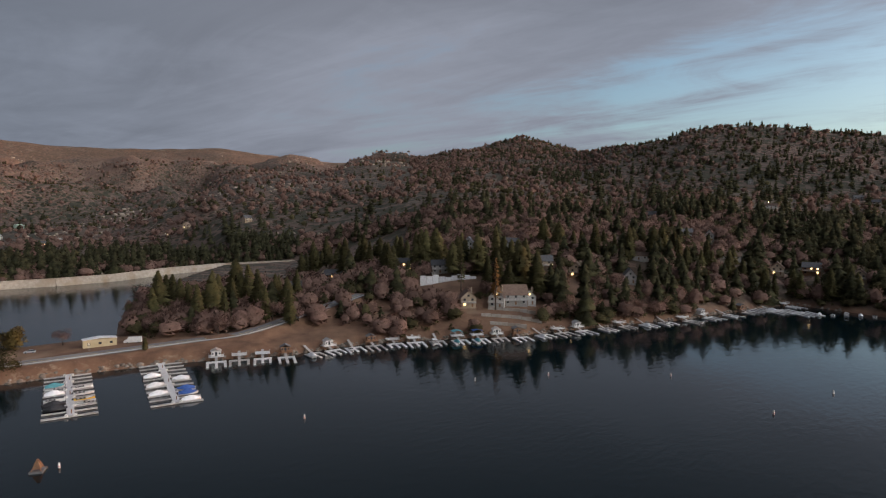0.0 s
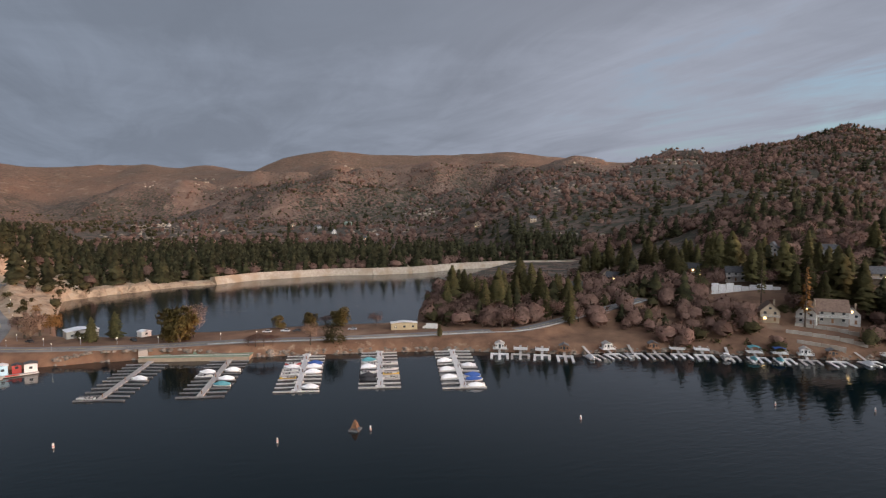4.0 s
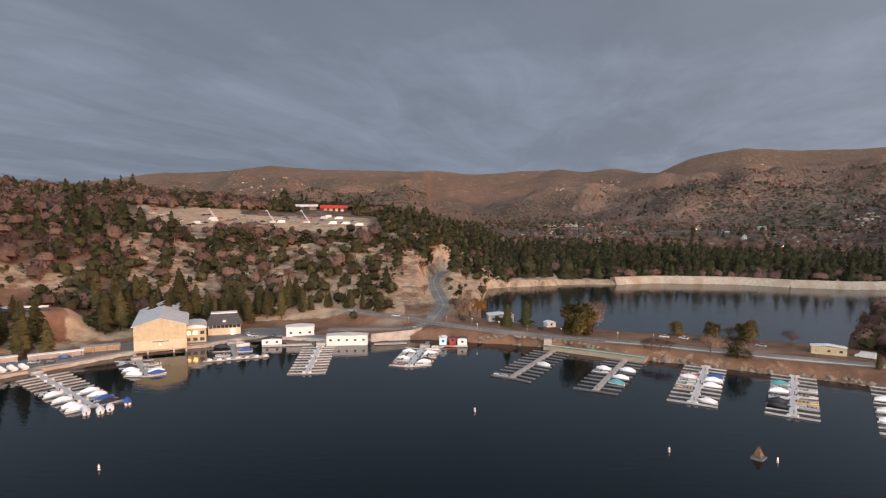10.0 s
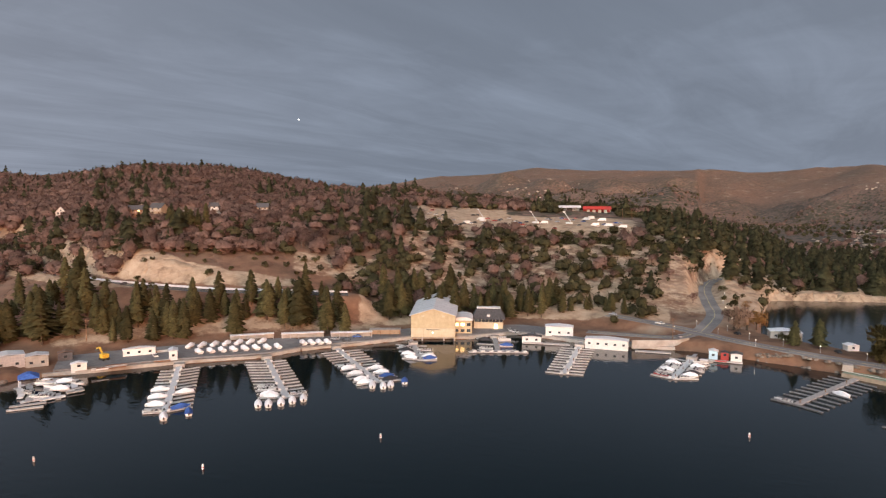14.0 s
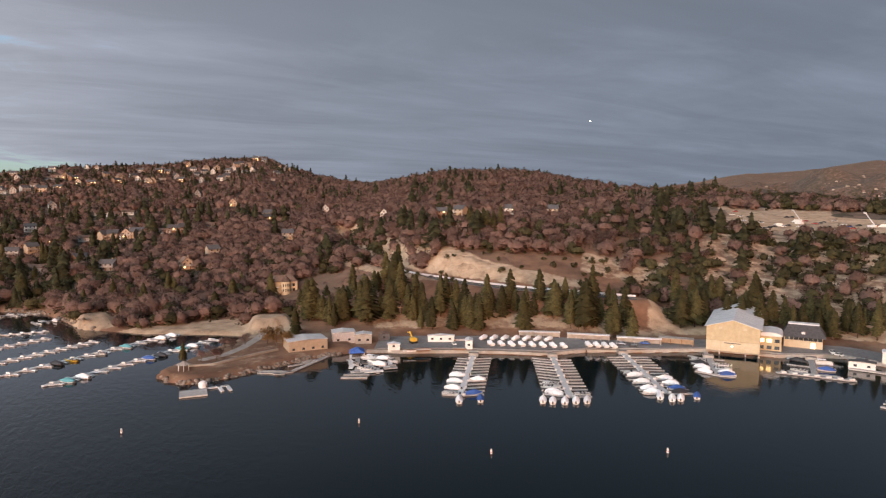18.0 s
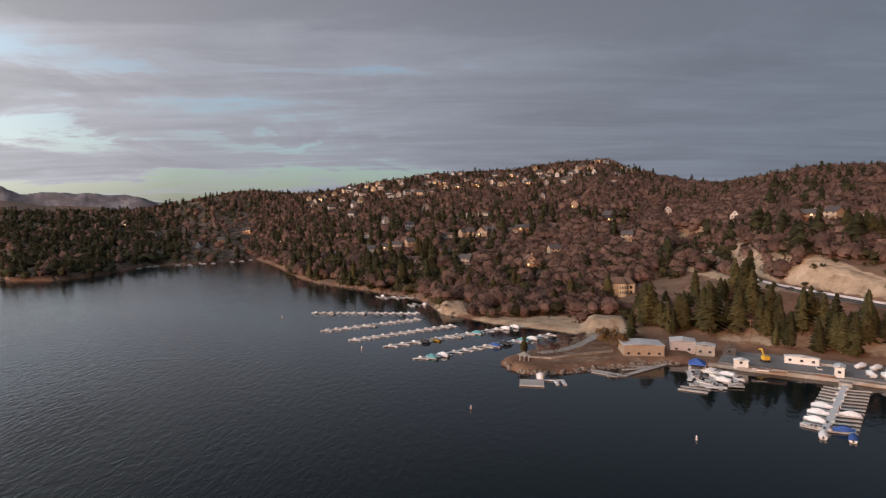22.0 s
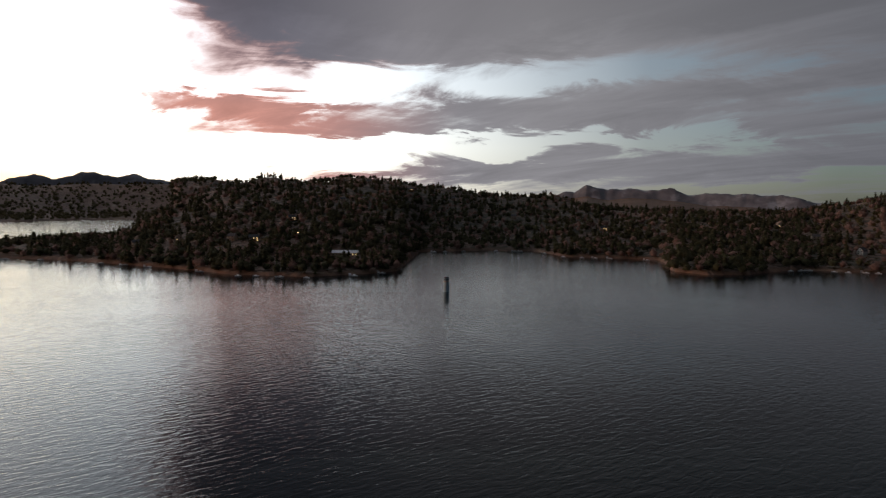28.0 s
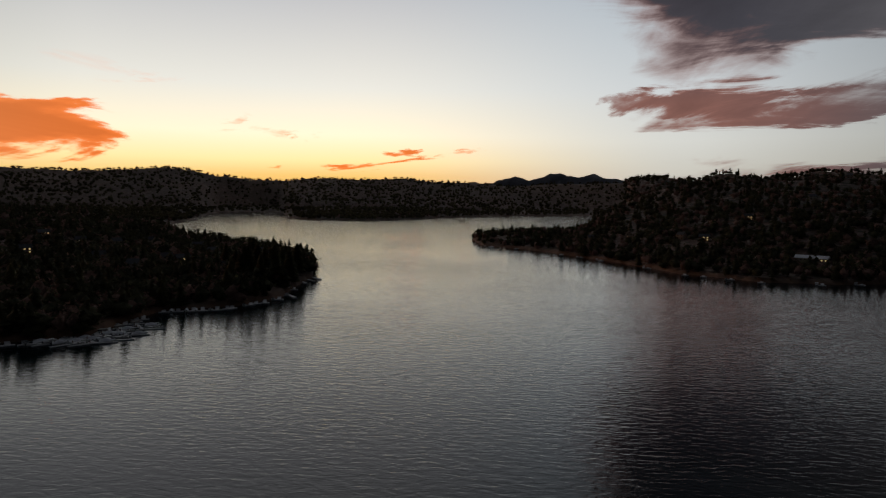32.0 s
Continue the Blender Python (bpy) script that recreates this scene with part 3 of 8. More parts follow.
def add_scrub(m):
    """Low chaparral over the slopes: small round bushes, dark where they stand close, with dry grass and soil between."""
    tree = m.node_tree
    add, link = nodes_of(tree)
    bsdf = tree.nodes["Principled BSDF"]
    was = bsdf.inputs["Base Color"].links[0].from_socket
    attr = add("ShaderNodeAttribute")
    attr.attribute_name = "scrub"
    where = add("ShaderNodeTexCoord")
    cells = add("ShaderNodeTexVoronoi")
    cells.inputs["Scale"].default_value, cells.inputs["Randomness"].default_value = 0.11, 1.0
    tree.links.new(where.outputs["Object"], cells.inputs[0])
    broad = add("ShaderNodeTexNoise")
    broad.inputs["Scale"].default_value, broad.inputs["Detail"].default_value, broad.inputs["Roughness"].default_value = 0.0075, 7.0, 0.68
    tree.links.new(where.outputs["Object"], broad.inputs[0])
    wide = add("ShaderNodeTexNoise")
    wide.inputs["Scale"].default_value, wide.inputs["Detail"].default_value = 0.0019, 4.0
    tree.links.new(where.outputs["Object"], wide.inputs[0])
    near_wide = add("ShaderNodeMath", op="MULTIPLY", _1=0.5)
    link(wide, near_wide)
    summed = add("ShaderNodeMath", op="MULTIPLY_ADD", _1=0.5)
    link(broad, summed)
    link(near_wide, summed, 0, 2)
    close = add("ShaderNodeMapRange", _1=0.39, _2=0.58, _3=0.12, _4=0.98)
    link(summed, close)
    bush = add("ShaderNodeMath", op="SUBTRACT")
    link(close, bush)
    tree.links.new(cells.outputs["Distance"], bush.inputs[1])
    edge = add("ShaderNodeMapRange", _1=-0.14, _2=0.1)
    link(bush, edge)
    leaf = ramp_of(tree, [(0.0, (0.028, 0.030, 0.018)), (0.45, (0.058, 0.052, 0.032)), (0.7, (0.105, 0.075, 0.058)), (1.0, (0.15, 0.10, 0.08))])
    split = add("ShaderNodeSeparateColor")
    tree.links.new(cells.outputs["Color"], split.inputs[0])
    link(split, leaf)
    amount = add("ShaderNodeMath", op="MULTIPLY")
    link(edge, amount)
    tree.links.new(attr.outputs["Fac"], amount.inputs[1])
    dry = tree.nodes.new("ShaderNodeMix")
    dry.data_type = "RGBA"
    dull = add("ShaderNodeMath", op="MULTIPLY", _1=0.75)
    tree.links.new(attr.outputs["Fac"], dull.inputs[0])
    tree.links.new(dull.outputs[0], dry.inputs[0])
    tree.links.new(was, dry.inputs[6])
    grass = ramp_of(tree, [(0.35, (0.105, 0.071, 0.058)), (0.55, (0.175, 0.117, 0.094)), (0.72, (0.32, 0.245, 0.19))])
    patch = add("ShaderNodeTexNoise")
    patch.inputs["Scale"].default_value, patch.inputs["Detail"].default_value, patch.inputs["Roughness"].default_value = 0.03, 8.0, 0.7
    tree.links.new(where.outputs["Object"], patch.inputs[0])
    link(patch, grass)
    tree.links.new(grass.outputs[0], dry.inputs[7])
    mixed = tree.nodes.new("ShaderNodeMix")
    mixed.data_type = "RGBA"
    tree.links.new(amount.outputs[0], mixed.inputs[0])
    tree.links.new(dry.outputs[2], mixed.inputs[6])
    tree.links.new(leaf.outputs[0], mixed.inputs[7])
    tree.links.new(mixed.outputs[2], bsdf.inputs["Base Color"])
    domes = add("ShaderNodeBump")
    domes.inputs["Strength"].default_value, domes.inputs["Distance"].default_value = 0.8, 3.0
    tree.links.new(amount.outputs[0], domes.inputs["Height"])
    if bsdf.inputs["Normal"].links:
        tree.links.new(bsdf.inputs["Normal"].links[0].from_socket, domes.inputs["Normal"])
    tree.links.new(domes.outputs[0], bsdf.inputs["Normal"])


add_scrub(soil)
add_bare_rock(soil)
ground_sheet = make_ground(soil)


def make_mountains():
    """The bare ranges far beyond the lake, pale with thin snow and with distance haze put into the blue-grey rock
    colour, out at the edge of the ground.
    """
    # blue-grey tones carry the haze of distance; the lighter spots are snow
    rock = material("hazy_snowy_granite", (0.11, 0.112, 0.13), (0.21, 0.21, 0.235), 0.012, 0.95, bump=0.6, spots=(0.36, 0.37, 0.40), spot_scale=0.006, spot_at=0.6)
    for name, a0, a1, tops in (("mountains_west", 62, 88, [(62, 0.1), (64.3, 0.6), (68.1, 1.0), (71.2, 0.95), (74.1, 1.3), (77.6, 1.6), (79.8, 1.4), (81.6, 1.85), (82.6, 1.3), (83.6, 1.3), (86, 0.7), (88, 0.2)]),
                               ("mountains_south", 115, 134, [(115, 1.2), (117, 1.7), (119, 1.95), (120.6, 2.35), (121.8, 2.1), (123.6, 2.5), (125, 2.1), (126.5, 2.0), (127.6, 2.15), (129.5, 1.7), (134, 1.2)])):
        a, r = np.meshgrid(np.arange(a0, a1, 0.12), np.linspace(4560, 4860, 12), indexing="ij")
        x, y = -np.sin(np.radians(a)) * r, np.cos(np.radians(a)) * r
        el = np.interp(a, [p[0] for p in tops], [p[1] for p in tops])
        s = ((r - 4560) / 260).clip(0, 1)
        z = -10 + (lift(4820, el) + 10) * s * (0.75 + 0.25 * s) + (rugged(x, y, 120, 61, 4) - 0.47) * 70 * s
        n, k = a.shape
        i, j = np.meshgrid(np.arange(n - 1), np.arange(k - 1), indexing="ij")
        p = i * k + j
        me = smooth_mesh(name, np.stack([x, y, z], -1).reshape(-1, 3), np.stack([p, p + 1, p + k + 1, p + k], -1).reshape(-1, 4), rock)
        tagged(new(name, me), "snow-dusted mountains beyond the lake, distance haze in their pale colour", "mountains", kind="structure")


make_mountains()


def make_water():
    m = bpy.data.materials.new("lake_water")
    m.use_nodes = True
    tree = m.node_tree
    bsdf = tree.nodes["Principled BSDF"]
    add, link = nodes_of(tree)
    where = add("ShaderNodeTexCoord")
    bsdf.inputs["Base Color"].default_value = (0.002, 0.008, 0.011, 1)
    bsdf.inputs["Roughness"].default_value = 0.04
    bsdf.inputs["IOR"].default_value = 1.333
    # crests lie across the wind
    facing = add("ShaderNodeMapping")
    facing.inputs[2].default_value = (0, 0, radians(-128))
    tree.links.new(where.outputs["Object"], facing.inputs[0])
    stretch = add("ShaderNodeMapping")
    stretch.inputs[3].default_value = (0.42, 1.0, 1.0)
    link(facing, stretch)
    waves = add("ShaderNodeTexNoise")
    waves.inputs["Scale"].default_value, waves.inputs["Detail"].default_value = 0.5, 3.0
    waves.inputs["Distortion"].default_value = 0.6
    link(stretch, waves)
    calm = add("ShaderNodeTexNoise")
    calm.inputs["Scale"].default_value, calm.inputs["Detail"].default_value = 0.006, 2.0
    tree.links.new(where.outputs["Object"], calm.inputs[0])
    patchy = add("ShaderNodeMapRange", _1=0.35, _2=0.65, _3=0.7, _4=1.1)
    link(calm, patchy)
    fetch = add("ShaderNodeVectorMath", op="DOT_PRODUCT")
    tree.links.new(where.outputs["Object"], fetch.inputs[0])
    fetch.inputs[1].default_value = polar(118, 1.0)
    windy = add("ShaderNodeMapRange", _1=-60.0, _2=170.0, _3=0.13, _4=0.45)
    link(fetch, windy, 1)
    away = add("ShaderNodeVectorMath", op="DISTANCE")
    tree.links.new(where.outputs["Object"], away.inputs[0])
    away.inputs[1].default_value = polar(-66, 520)
    ruffled = add("ShaderNodeMapRange", _1=225.0, _2=150.0, _3=0.0, _4=0.2)
    link(away, ruffled, 1)
    wind = add("ShaderNodeMath", op="MAXIMUM")
    link(windy, wind)
    link(ruffled, wind, 0, 1)
    strength = add("ShaderNodeMath", op="MULTIPLY")
    link(patchy, strength)
    link(wind, strength, 0, 1)
    relief = add("ShaderNodeBump")
    relief.inputs["Distance"].default_value = 0.5
    tree.links.new(strength.outputs[0], relief.inputs["Strength"])
    tree.links.new(waves.outputs[0], relief.inputs["Height"])
    tree.links.new(relief.outputs[0], bsdf.inputs["Normal"])
    ring = np.array([0.0, 60, 150, 300, 600, 1200, 2400, 4900])
    bearing = np.radians(np.arange(0, 360, 5.0))
    a, r = np.meshgrid(bearing, ring, indexing="ij")
    v = np.stack([np.sin(a) * r, np.cos(a) * r, 0 * r], -1).reshape(-1, 3)
    n, k = a.shape
    i, j = np.meshgrid(np.arange(n), np.arange(k - 1), indexing="ij")
    p, q = i * k + j, ((i + 1) % n) * k + j
    tagged(new("water", smooth_mesh("water", v, np.stack([p, q, q + 1, p + 1], -1).reshape(-1, 4), m)), "dark calm lake with small ripples", "water", kind="structure")


make_water()

# ---------------------------------------------------------------- building blocks
def part(name, bm, mat, parent=None, label=""):
    """Links a bmesh as one mesh object under a thing or part."""
    me = bpy.data.meshes.new(name)
    bm.to_mesh(me)
    bm.free()
    me.materials.append(mat)
    return piece(name, me, parent, label)


def piece(name, me, parent=None, label="", at=None):
    ob = new(name, me)
    ob.parent = parent
    if at is not None:
        ob.matrix_basis = at
    if label:
        ob["label"] = label
    return ob


def thing(name, m, label, category, group="", kind=""):
    ob = new(name)
    ob.empty_display_size = 0.5
    ob.matrix_basis = m
    return tagged(ob, label, category, group, kind)


def box(bm, x0, x1, y0, y1, z0, z1):
    v = [bm.verts.new((x, y, z)) for z in (z0, z1) for x, y in ((x0, y0), (x1, y0), (x1, y1), (x0, y1))]
    for f in ((3, 2, 1, 0), (4, 5, 6, 7), (0, 1, 5, 4), (1, 2, 6, 5), (2, 3, 7, 6), (3, 0, 4, 7)):
        bm.faces.new([v[i] for i in f])


def boxes(*sizes):
    bm = bmesh.new()
    for s in sizes:
        box(bm, *s)
    return bm


def loft(rings, close=True, caps=True):
    """A skin through rings of points, each ring a list of (x, y, z)."""
    bm = bmesh.new()
    rows = [[bm.verts.new(p) for p in ring] for ring in rings]
    n = len(rings[0])
    for a, b in zip(rows[:-1], rows[1:]):
        for i in range(n if close else n - 1):
            bm.faces.new((a[i], a[(i + 1) % n], b[(i + 1) % n], b[i]))
    if caps:
        bm.faces.new(rows[0][::-1])
        bm.faces.new(rows[-1])
    return bm


def ring(r, z, n=8, x=0.0, y=0.0):
    return [(x + r * math.cos(2 * math.pi * i / n), y + r * math.sin(2 * math.pi * i / n), z) for i in range(n)]


# ---------------------------------------------------------------- woods
shore_rock = material("shore_rock", (0.10, 0.082, 0.066), (0.24, 0.20, 0.165), 0.8, 0.95, bump=0.4, per_island=0.3)
bark = material("bark", (0.05, 0.035, 0.026), (0.12, 0.085, 0.06), 3.0, 0.95, bump=0.6)
needles = material("needles", (0.045, 0.044, 0.020), (0.150, 0.130, 0.056), 0.5, 0.9, bump=0, per_object=0.4, coords="Object")
twigs = material("bare_twigs", (0.170, 0.105, 0.085), (0.330, 0.210, 0.172), 0.6, 0.95, bump=0, per_object=0.3)
straw_twigs = material("pale_twigs", (0.360, 0.234, 0.162), (0.552, 0.372, 0.264), 0.8, 0.95, bump=0, per_object=0.2)
amber_needles = material("amber_needles", (0.101, 0.081, 0.030), (0.230, 0.169, 0.061), 0.6, 0.95, bump=0, per_object=0.25)
rust_leaves = material("rust_leaves", (0.224, 0.126, 0.049), (0.378, 0.210, 0.077), 0.8, 0.95, bump=0, per_object=0.2)
brush_leaves = material("brush_leaves", (0.060, 0.058, 0.026), (0.165, 0.142, 0.062), 0.5, 0.95, bump=0, per_object=0.35)
needles_far = material("far_needles", (0.030, 0.032, 0.018), (0.100, 0.094, 0.047), 0.3, 0.95, bump=0, per_island=0.4)
twigs_far = material("far_twigs", (0.158, 0.097, 0.077), (0.300, 0.188, 0.150), 0.5, 0.95, bump=0, per_island=0.35)
pale_granite = material("pale_granite", (0.28, 0.22, 0.165), (0.50, 0.42, 0.33), 0.5, 0.95, bump=0.3, per_island=0.2)
brush_far = material("far_brush", (0.044, 0.041, 0.020), (0.130, 0.110, 0.052), 0.5, 0.95, bump=0, per_island=0.4)


for leaf in (needles, twigs, straw_twigs, amber_needles, rust_leaves, brush_leaves, needles_far, twigs_far, brush_far):
    leafy(leaf)


def trunk_mesh(h, r, mat, name, limbs=0, rnd=random):
    rings = [[(x, y, zz) for x, y, _ in rg] for rg, zz in zip([ring(r * k, 0, 6) for k in (1.25, 0.95, 0.7, 0.42, 0.06)], (-0.8, h * 0.1, h * 0.4, h * 0.7, h))]
    bm = loft(rings)
    stem = list(bm.verts)
    for i in range(limbs):
        ang, z0 = rnd.uniform(0, 6.28), h * rnd.uniform(0.3, 0.65)
        d = Vector((math.cos(ang), math.sin(ang), rnd.uniform(0.5, 1.2))).normalized()
        side = d.cross(Vector((0, 0, 1))).normalized()
        up = side.cross(d)
        length = h * rnd.uniform(0.35, 0.55)
        ends = []
        for s, w in ((0, r * 0.45), (length * 0.5, r * 0.26), (length, r * 0.05)):
            c = Vector((0, 0, z0)) + d * s + Vector((0, 0, 0.06 * s * s / length))
            ends.append([bm.verts.new(c + side * w * math.cos(t) + up * w * math.sin(t)) for t in (0, 2.1, 4.2)])
        for a, b in zip(ends[:-1], ends[1:]):
            for k in range(3):
                bm.faces.new((a[k], a[(k + 1) % 3], b[(k + 1) % 3], b[k]))
        fork = min(stem, key=lambda q: (q.co - ends[0][0].co).length)
        bm.faces.new((ends[0][0], ends[0][1], fork))
    me = bpy.data.meshes.new(name)
    bm.to_mesh(me)
    bm.free()
    me.materials.append(mat)
    return me


def crown_mesh(name, v, f, mat, normals):
    """Foliage whose shading follows the crown's round form."""
    me = smooth_mesh(name, v, f, mat, True)
    me.normals_split_custom_set_from_vertices(normals)
    return me


def outward(v, f, middle, up=0.35):
    """Turns each face to look out of the crown; gives the crown's round normals."""
    v, f = np.asarray(v, float), np.asarray(f).copy()
    n = v - np.asarray(middle)
    n /= np.linalg.norm(n, axis=1)[:, None] + 1e-9
    n[:, 2] += up
    n /= np.linalg.norm(n, axis=1)[:, None] + 1e-9
    face = np.cross(v[f[:, 1]] - v[f[:, 0]], v[f[:, 2]] - v[f[:, 0]])
    flip = (face * n[f[:, 0]]).sum(1) < 0
    f[flip] = f[flip][:, [0, 2, 1]]
    return v, f, n


def conifer_crown(seed, h, spread, bare=0.16, thin=1.0):
    """Whorls of drooping sprays, shorter to the top, some missing."""
    rnd = random.Random(seed)
    v, f, mid = [], [], []
    z = h * bare
    lopsided = [rnd.uniform(0.55, 1.2) for _ in range(5)]
    while z < h * 0.985:
        s = (z - h * bare) / (h * (1 - bare))
        reach = 1.2 * spread * (1 - s) ** 0.62 * (0.5 + 0.5 * min(1, s * 5 + 0.2)) * rnd.uniform(0.82, 1.1)
        for k in range(13):
            if rnd.random() < 0.22:
                continue
            ang = rnd.uniform(0, 6.283)
            L = max(0.5, reach * rnd.uniform(0.6, 1.12) * lopsided[int(ang / 6.284 * 5)])
            w = (0.2 * L + 0.3) * rnd.uniform(0.8, 1.25) * thin
            c, sn = math.cos(ang), math.sin(ang)
            zz, drop = z + rnd.uniform(-0.5, 0.5), L * rnd.uniform(0.02, 0.34)
            i = len(v)
            v += [(c * L * 0.15, sn * L * 0.15, zz + 0.2), (c * L * 0.62 - sn * w, sn * L * 0.62 + c * w, zz - drop * 0.6 - 0.25), (c * L, sn * L, zz - drop), (c * L * 0.62 + sn * w, sn * L * 0.62 - c * w, zz - drop * 0.6 - 0.25),
                  (c * L * 0.55, sn * L * 0.55, zz - drop * 0.35 + 0.5)]
            mid += [(0, 0, zz - 1.2)] * 5
            f += [(i, i + 1, i + 4), (i + 1, i + 2, i + 4), (i + 2, i + 3, i + 4), (i + 3, i, i + 4)]
        z += h * 0.03 * (1 - 0.35 * s)
    return outward(v, f, mid, 0.8)


def twig_crown(seed, h, spread, count, size, low=0.35, slim=0.3, clumps=9):
    """A ragged dome of thin twig fans gathered in several clumps, with gaps between."""
    rnd = random.Random(seed)
    v, f, mid = [], [], []
    blobs = []
    for _ in range(clumps):
        ang, rr = rnd.uniform(0, 6.283), spread * math.sqrt(rnd.random()) * 0.72
        blobs.append((Vector((rr * math.cos(ang), rr * math.sin(ang), h * rnd.uniform(low + 0.12, 0.84 - 0.22 * rr / spread))), spread * rnd.uniform(0.3, 0.5)))
    for _ in range(count):
        c, rad = rnd.choice(blobs)
        d = Vector((rnd.gauss(0, 1), rnd.gauss(0, 1), rnd.gauss(0.25, 0.9))).normalized()
        p = c + d * rad * rnd.uniform(0.45, 1.1)
        out = (d + Vector((0, 0, 0.5)) + Vector((rnd.uniform(-1, 1), rnd.uniform(-1, 1), rnd.uniform(-1, 1))) * 0.7).normalized()
        side = out.cross(Vector((rnd.uniform(-1, 1), rnd.uniform(-1, 1), rnd.uniform(-1, 1)))).normalized()
        L = size * rnd.uniform(0.6, 1.4)
        i = len(v)
        v += [tuple(p - side * L * slim), tuple(p + side * L * slim), tuple(p + out * L)]
        m = c * 0.55 + Vector((0, 0, h * 0.2))
        mid += [tuple(m)] * 3
        f.append((i, i + 1, i + 2))
    return outward(v, f, mid, 0.8)


def near_kinds():
    kinds = {"conifer": [], "broad": [], "thicket": [], "oak": [], "brush": [], "pale": [], "rust": [], "poplar": []}

    def crown(made, mat):
        v, f, n = made
        return crown_mesh("crown", v, f, mat, n)
    for k in range(7):
        h, w = (20, 23, 26, 18, 22, 15, 24)[k], (4.9, 5.4, 5.6, 4.8, 4.4, 4.2, 5.0)[k]
        kinds["conifer"].append((h, trunk_mesh(h * 0.96, 0.36, bark, "trunk"), crown(conifer_crown(100 + k, h, w * 1.1, (0.06, 0.1, 0.15)[k % 3]), needles)))
    for k in range(5):
        h = (9, 11, 12.5, 8, 10)[k]
        tm = trunk_mesh(h * 0.75, 0.3, bark, "trunk", limbs=6, rnd=random.Random(k))
        kinds["oak"].append((h, tm, crown(twig_crown(200 + k, h, h * 0.52, 1500, 0.62, 0.3, 0.17, 12), twigs)))
        kinds["brush"].append((h * 0.42, trunk_mesh(h * 0.2, 0.12, bark, "trunk"), crown(twig_crown(300 + k, h * 0.42, h * 0.27, 520, 0.5, 0.0, 0.42), brush_leaves)))
    for k in range(2):
        h = (13, 9)[k]
        kinds["pale"].append((h, trunk_mesh(h * 0.8, 0.3, bark, "trunk", limbs=7, rnd=random.Random(9 + k)), crown(twig_crown(400 + k, h, h * 0.42, 1300, 0.6, 0.25, 0.16, 12), straw_twigs)))
        kinds["broad"].append((h, trunk_mesh(h * 0.8, 0.4, bark, "trunk", limbs=7, rnd=random.Random(15 + k)), crown(twig_crown(430 + k, h, h * 0.46, 2100, 0.75, 0.04, 0.36, 16), amber_needles)))
        kinds["thicket"].append((h, trunk_mesh(h * 0.4, 0.3, bark, "trunk", limbs=5, rnd=random.Random(25 + k)), crown(twig_crown(440 + k, h, h * 0.62, 2400, 0.7, -0.1, 0.36, 18), brush_leaves)))
        kinds["poplar"].append((h, trunk_mesh(h * 0.8, 0.3, bark, "trunk", limbs=7, rnd=random.Random(5 + k)), crown(twig_crown(410 + k, h, h * 0.2, 1100, 0.6, 0.02, 0.16, 12), straw_twigs)))
        kinds["rust"].append((h, trunk_mesh(h * 0.8, 0.3, bark, "trunk", limbs=7, rnd=random.Random(9 + k)), crown(twig_crown(420 + k, h, h * 0.45, 1200, 0.6, 0.15, 0.3, 12), rust_leaves)))
    return kinds


KINDS = near_kinds()
TREE_WORDS = {
    "conifer": ("pine_tree", "tall olive-green pine with a tapering ragged crown", "pine tree"),
    "oak": ("bare_oak", "bare winter oak with a mauve-brown haze of twigs", "tree"),
    "brush": ("evergreen_bush", "round dark olive evergreen bush on dry ground", "bush"),
    "broad": ("cedar_tree", "broad olive-amber cedar beside the small lake", "cedar tree"),
    "thicket": ("round_bush", "large round dark green bush at the water", "bush"),
    "pale": ("bare_tree", "leafless pale tan tree by the small lake", "tree"),
    "poplar": ("bare_poplar", "narrow leafless tan poplar by the small lake", "poplar"),
    "rust": ("autumn_tree", "broad tree with rust-orange dry foliage", "tree"),
}
tree_rng = random.Random(42)


def plant(kind, az, r, height=None, z=None, group=""):
    h, tm, cm = tree_rng.choice(KINDS[kind])
    p = polar(az, r)
    p.z = ground(p.x, p.y) if z is None else z
    k = (height / h) if height else tree_rng.uniform(0.85, 1.15)
    name, label, category = TREE_WORDS[kind]
    if kind == "brush":
        ob = piece(name, cm, at=Matrix.Translation(p) @ Matrix.Rotation(tree_rng.uniform(0, 6.28), 4, "Z") @ Matrix.Diagonal((k, k, k, 1)))
        return tagged(ob, label, category, group or "bushes on the slopes")
    t = thing(name, Matrix.Translation(p) @ Matrix.Rotation(tree_rng.uniform(0, 6.28), 4, "Z"), label, category, group or {"conifer": "pines by the shore", "oak": "bare oaks by the shore", "brush": "bushes on the slopes"}.get(kind, ""))
    s = Matrix.Diagonal((k * tree_rng.uniform(0.9, 1.1), k * tree_rng.uniform(0.9, 1.1), k, 1))
    piece("trunk", tm, t, at=s)
    piece("crown", cm, t, at=s)
    return t


def grove(kind, az0, az1, r0, r1, n, h0, h1):
    for i in range(n):
        az = az0 + (az1 - az0) * (i + tree_rng.random()) / n
        for _ in range(6):
            r = tree_rng.uniform(r0, r1)
            p = polar(az, r)
            if ground(p.x, p.y) > 1.2 and not blocks_a_house(az, r):
                plant(kind, az, r, tree_rng.uniform(h0, h1))
                break
            r0 += 4


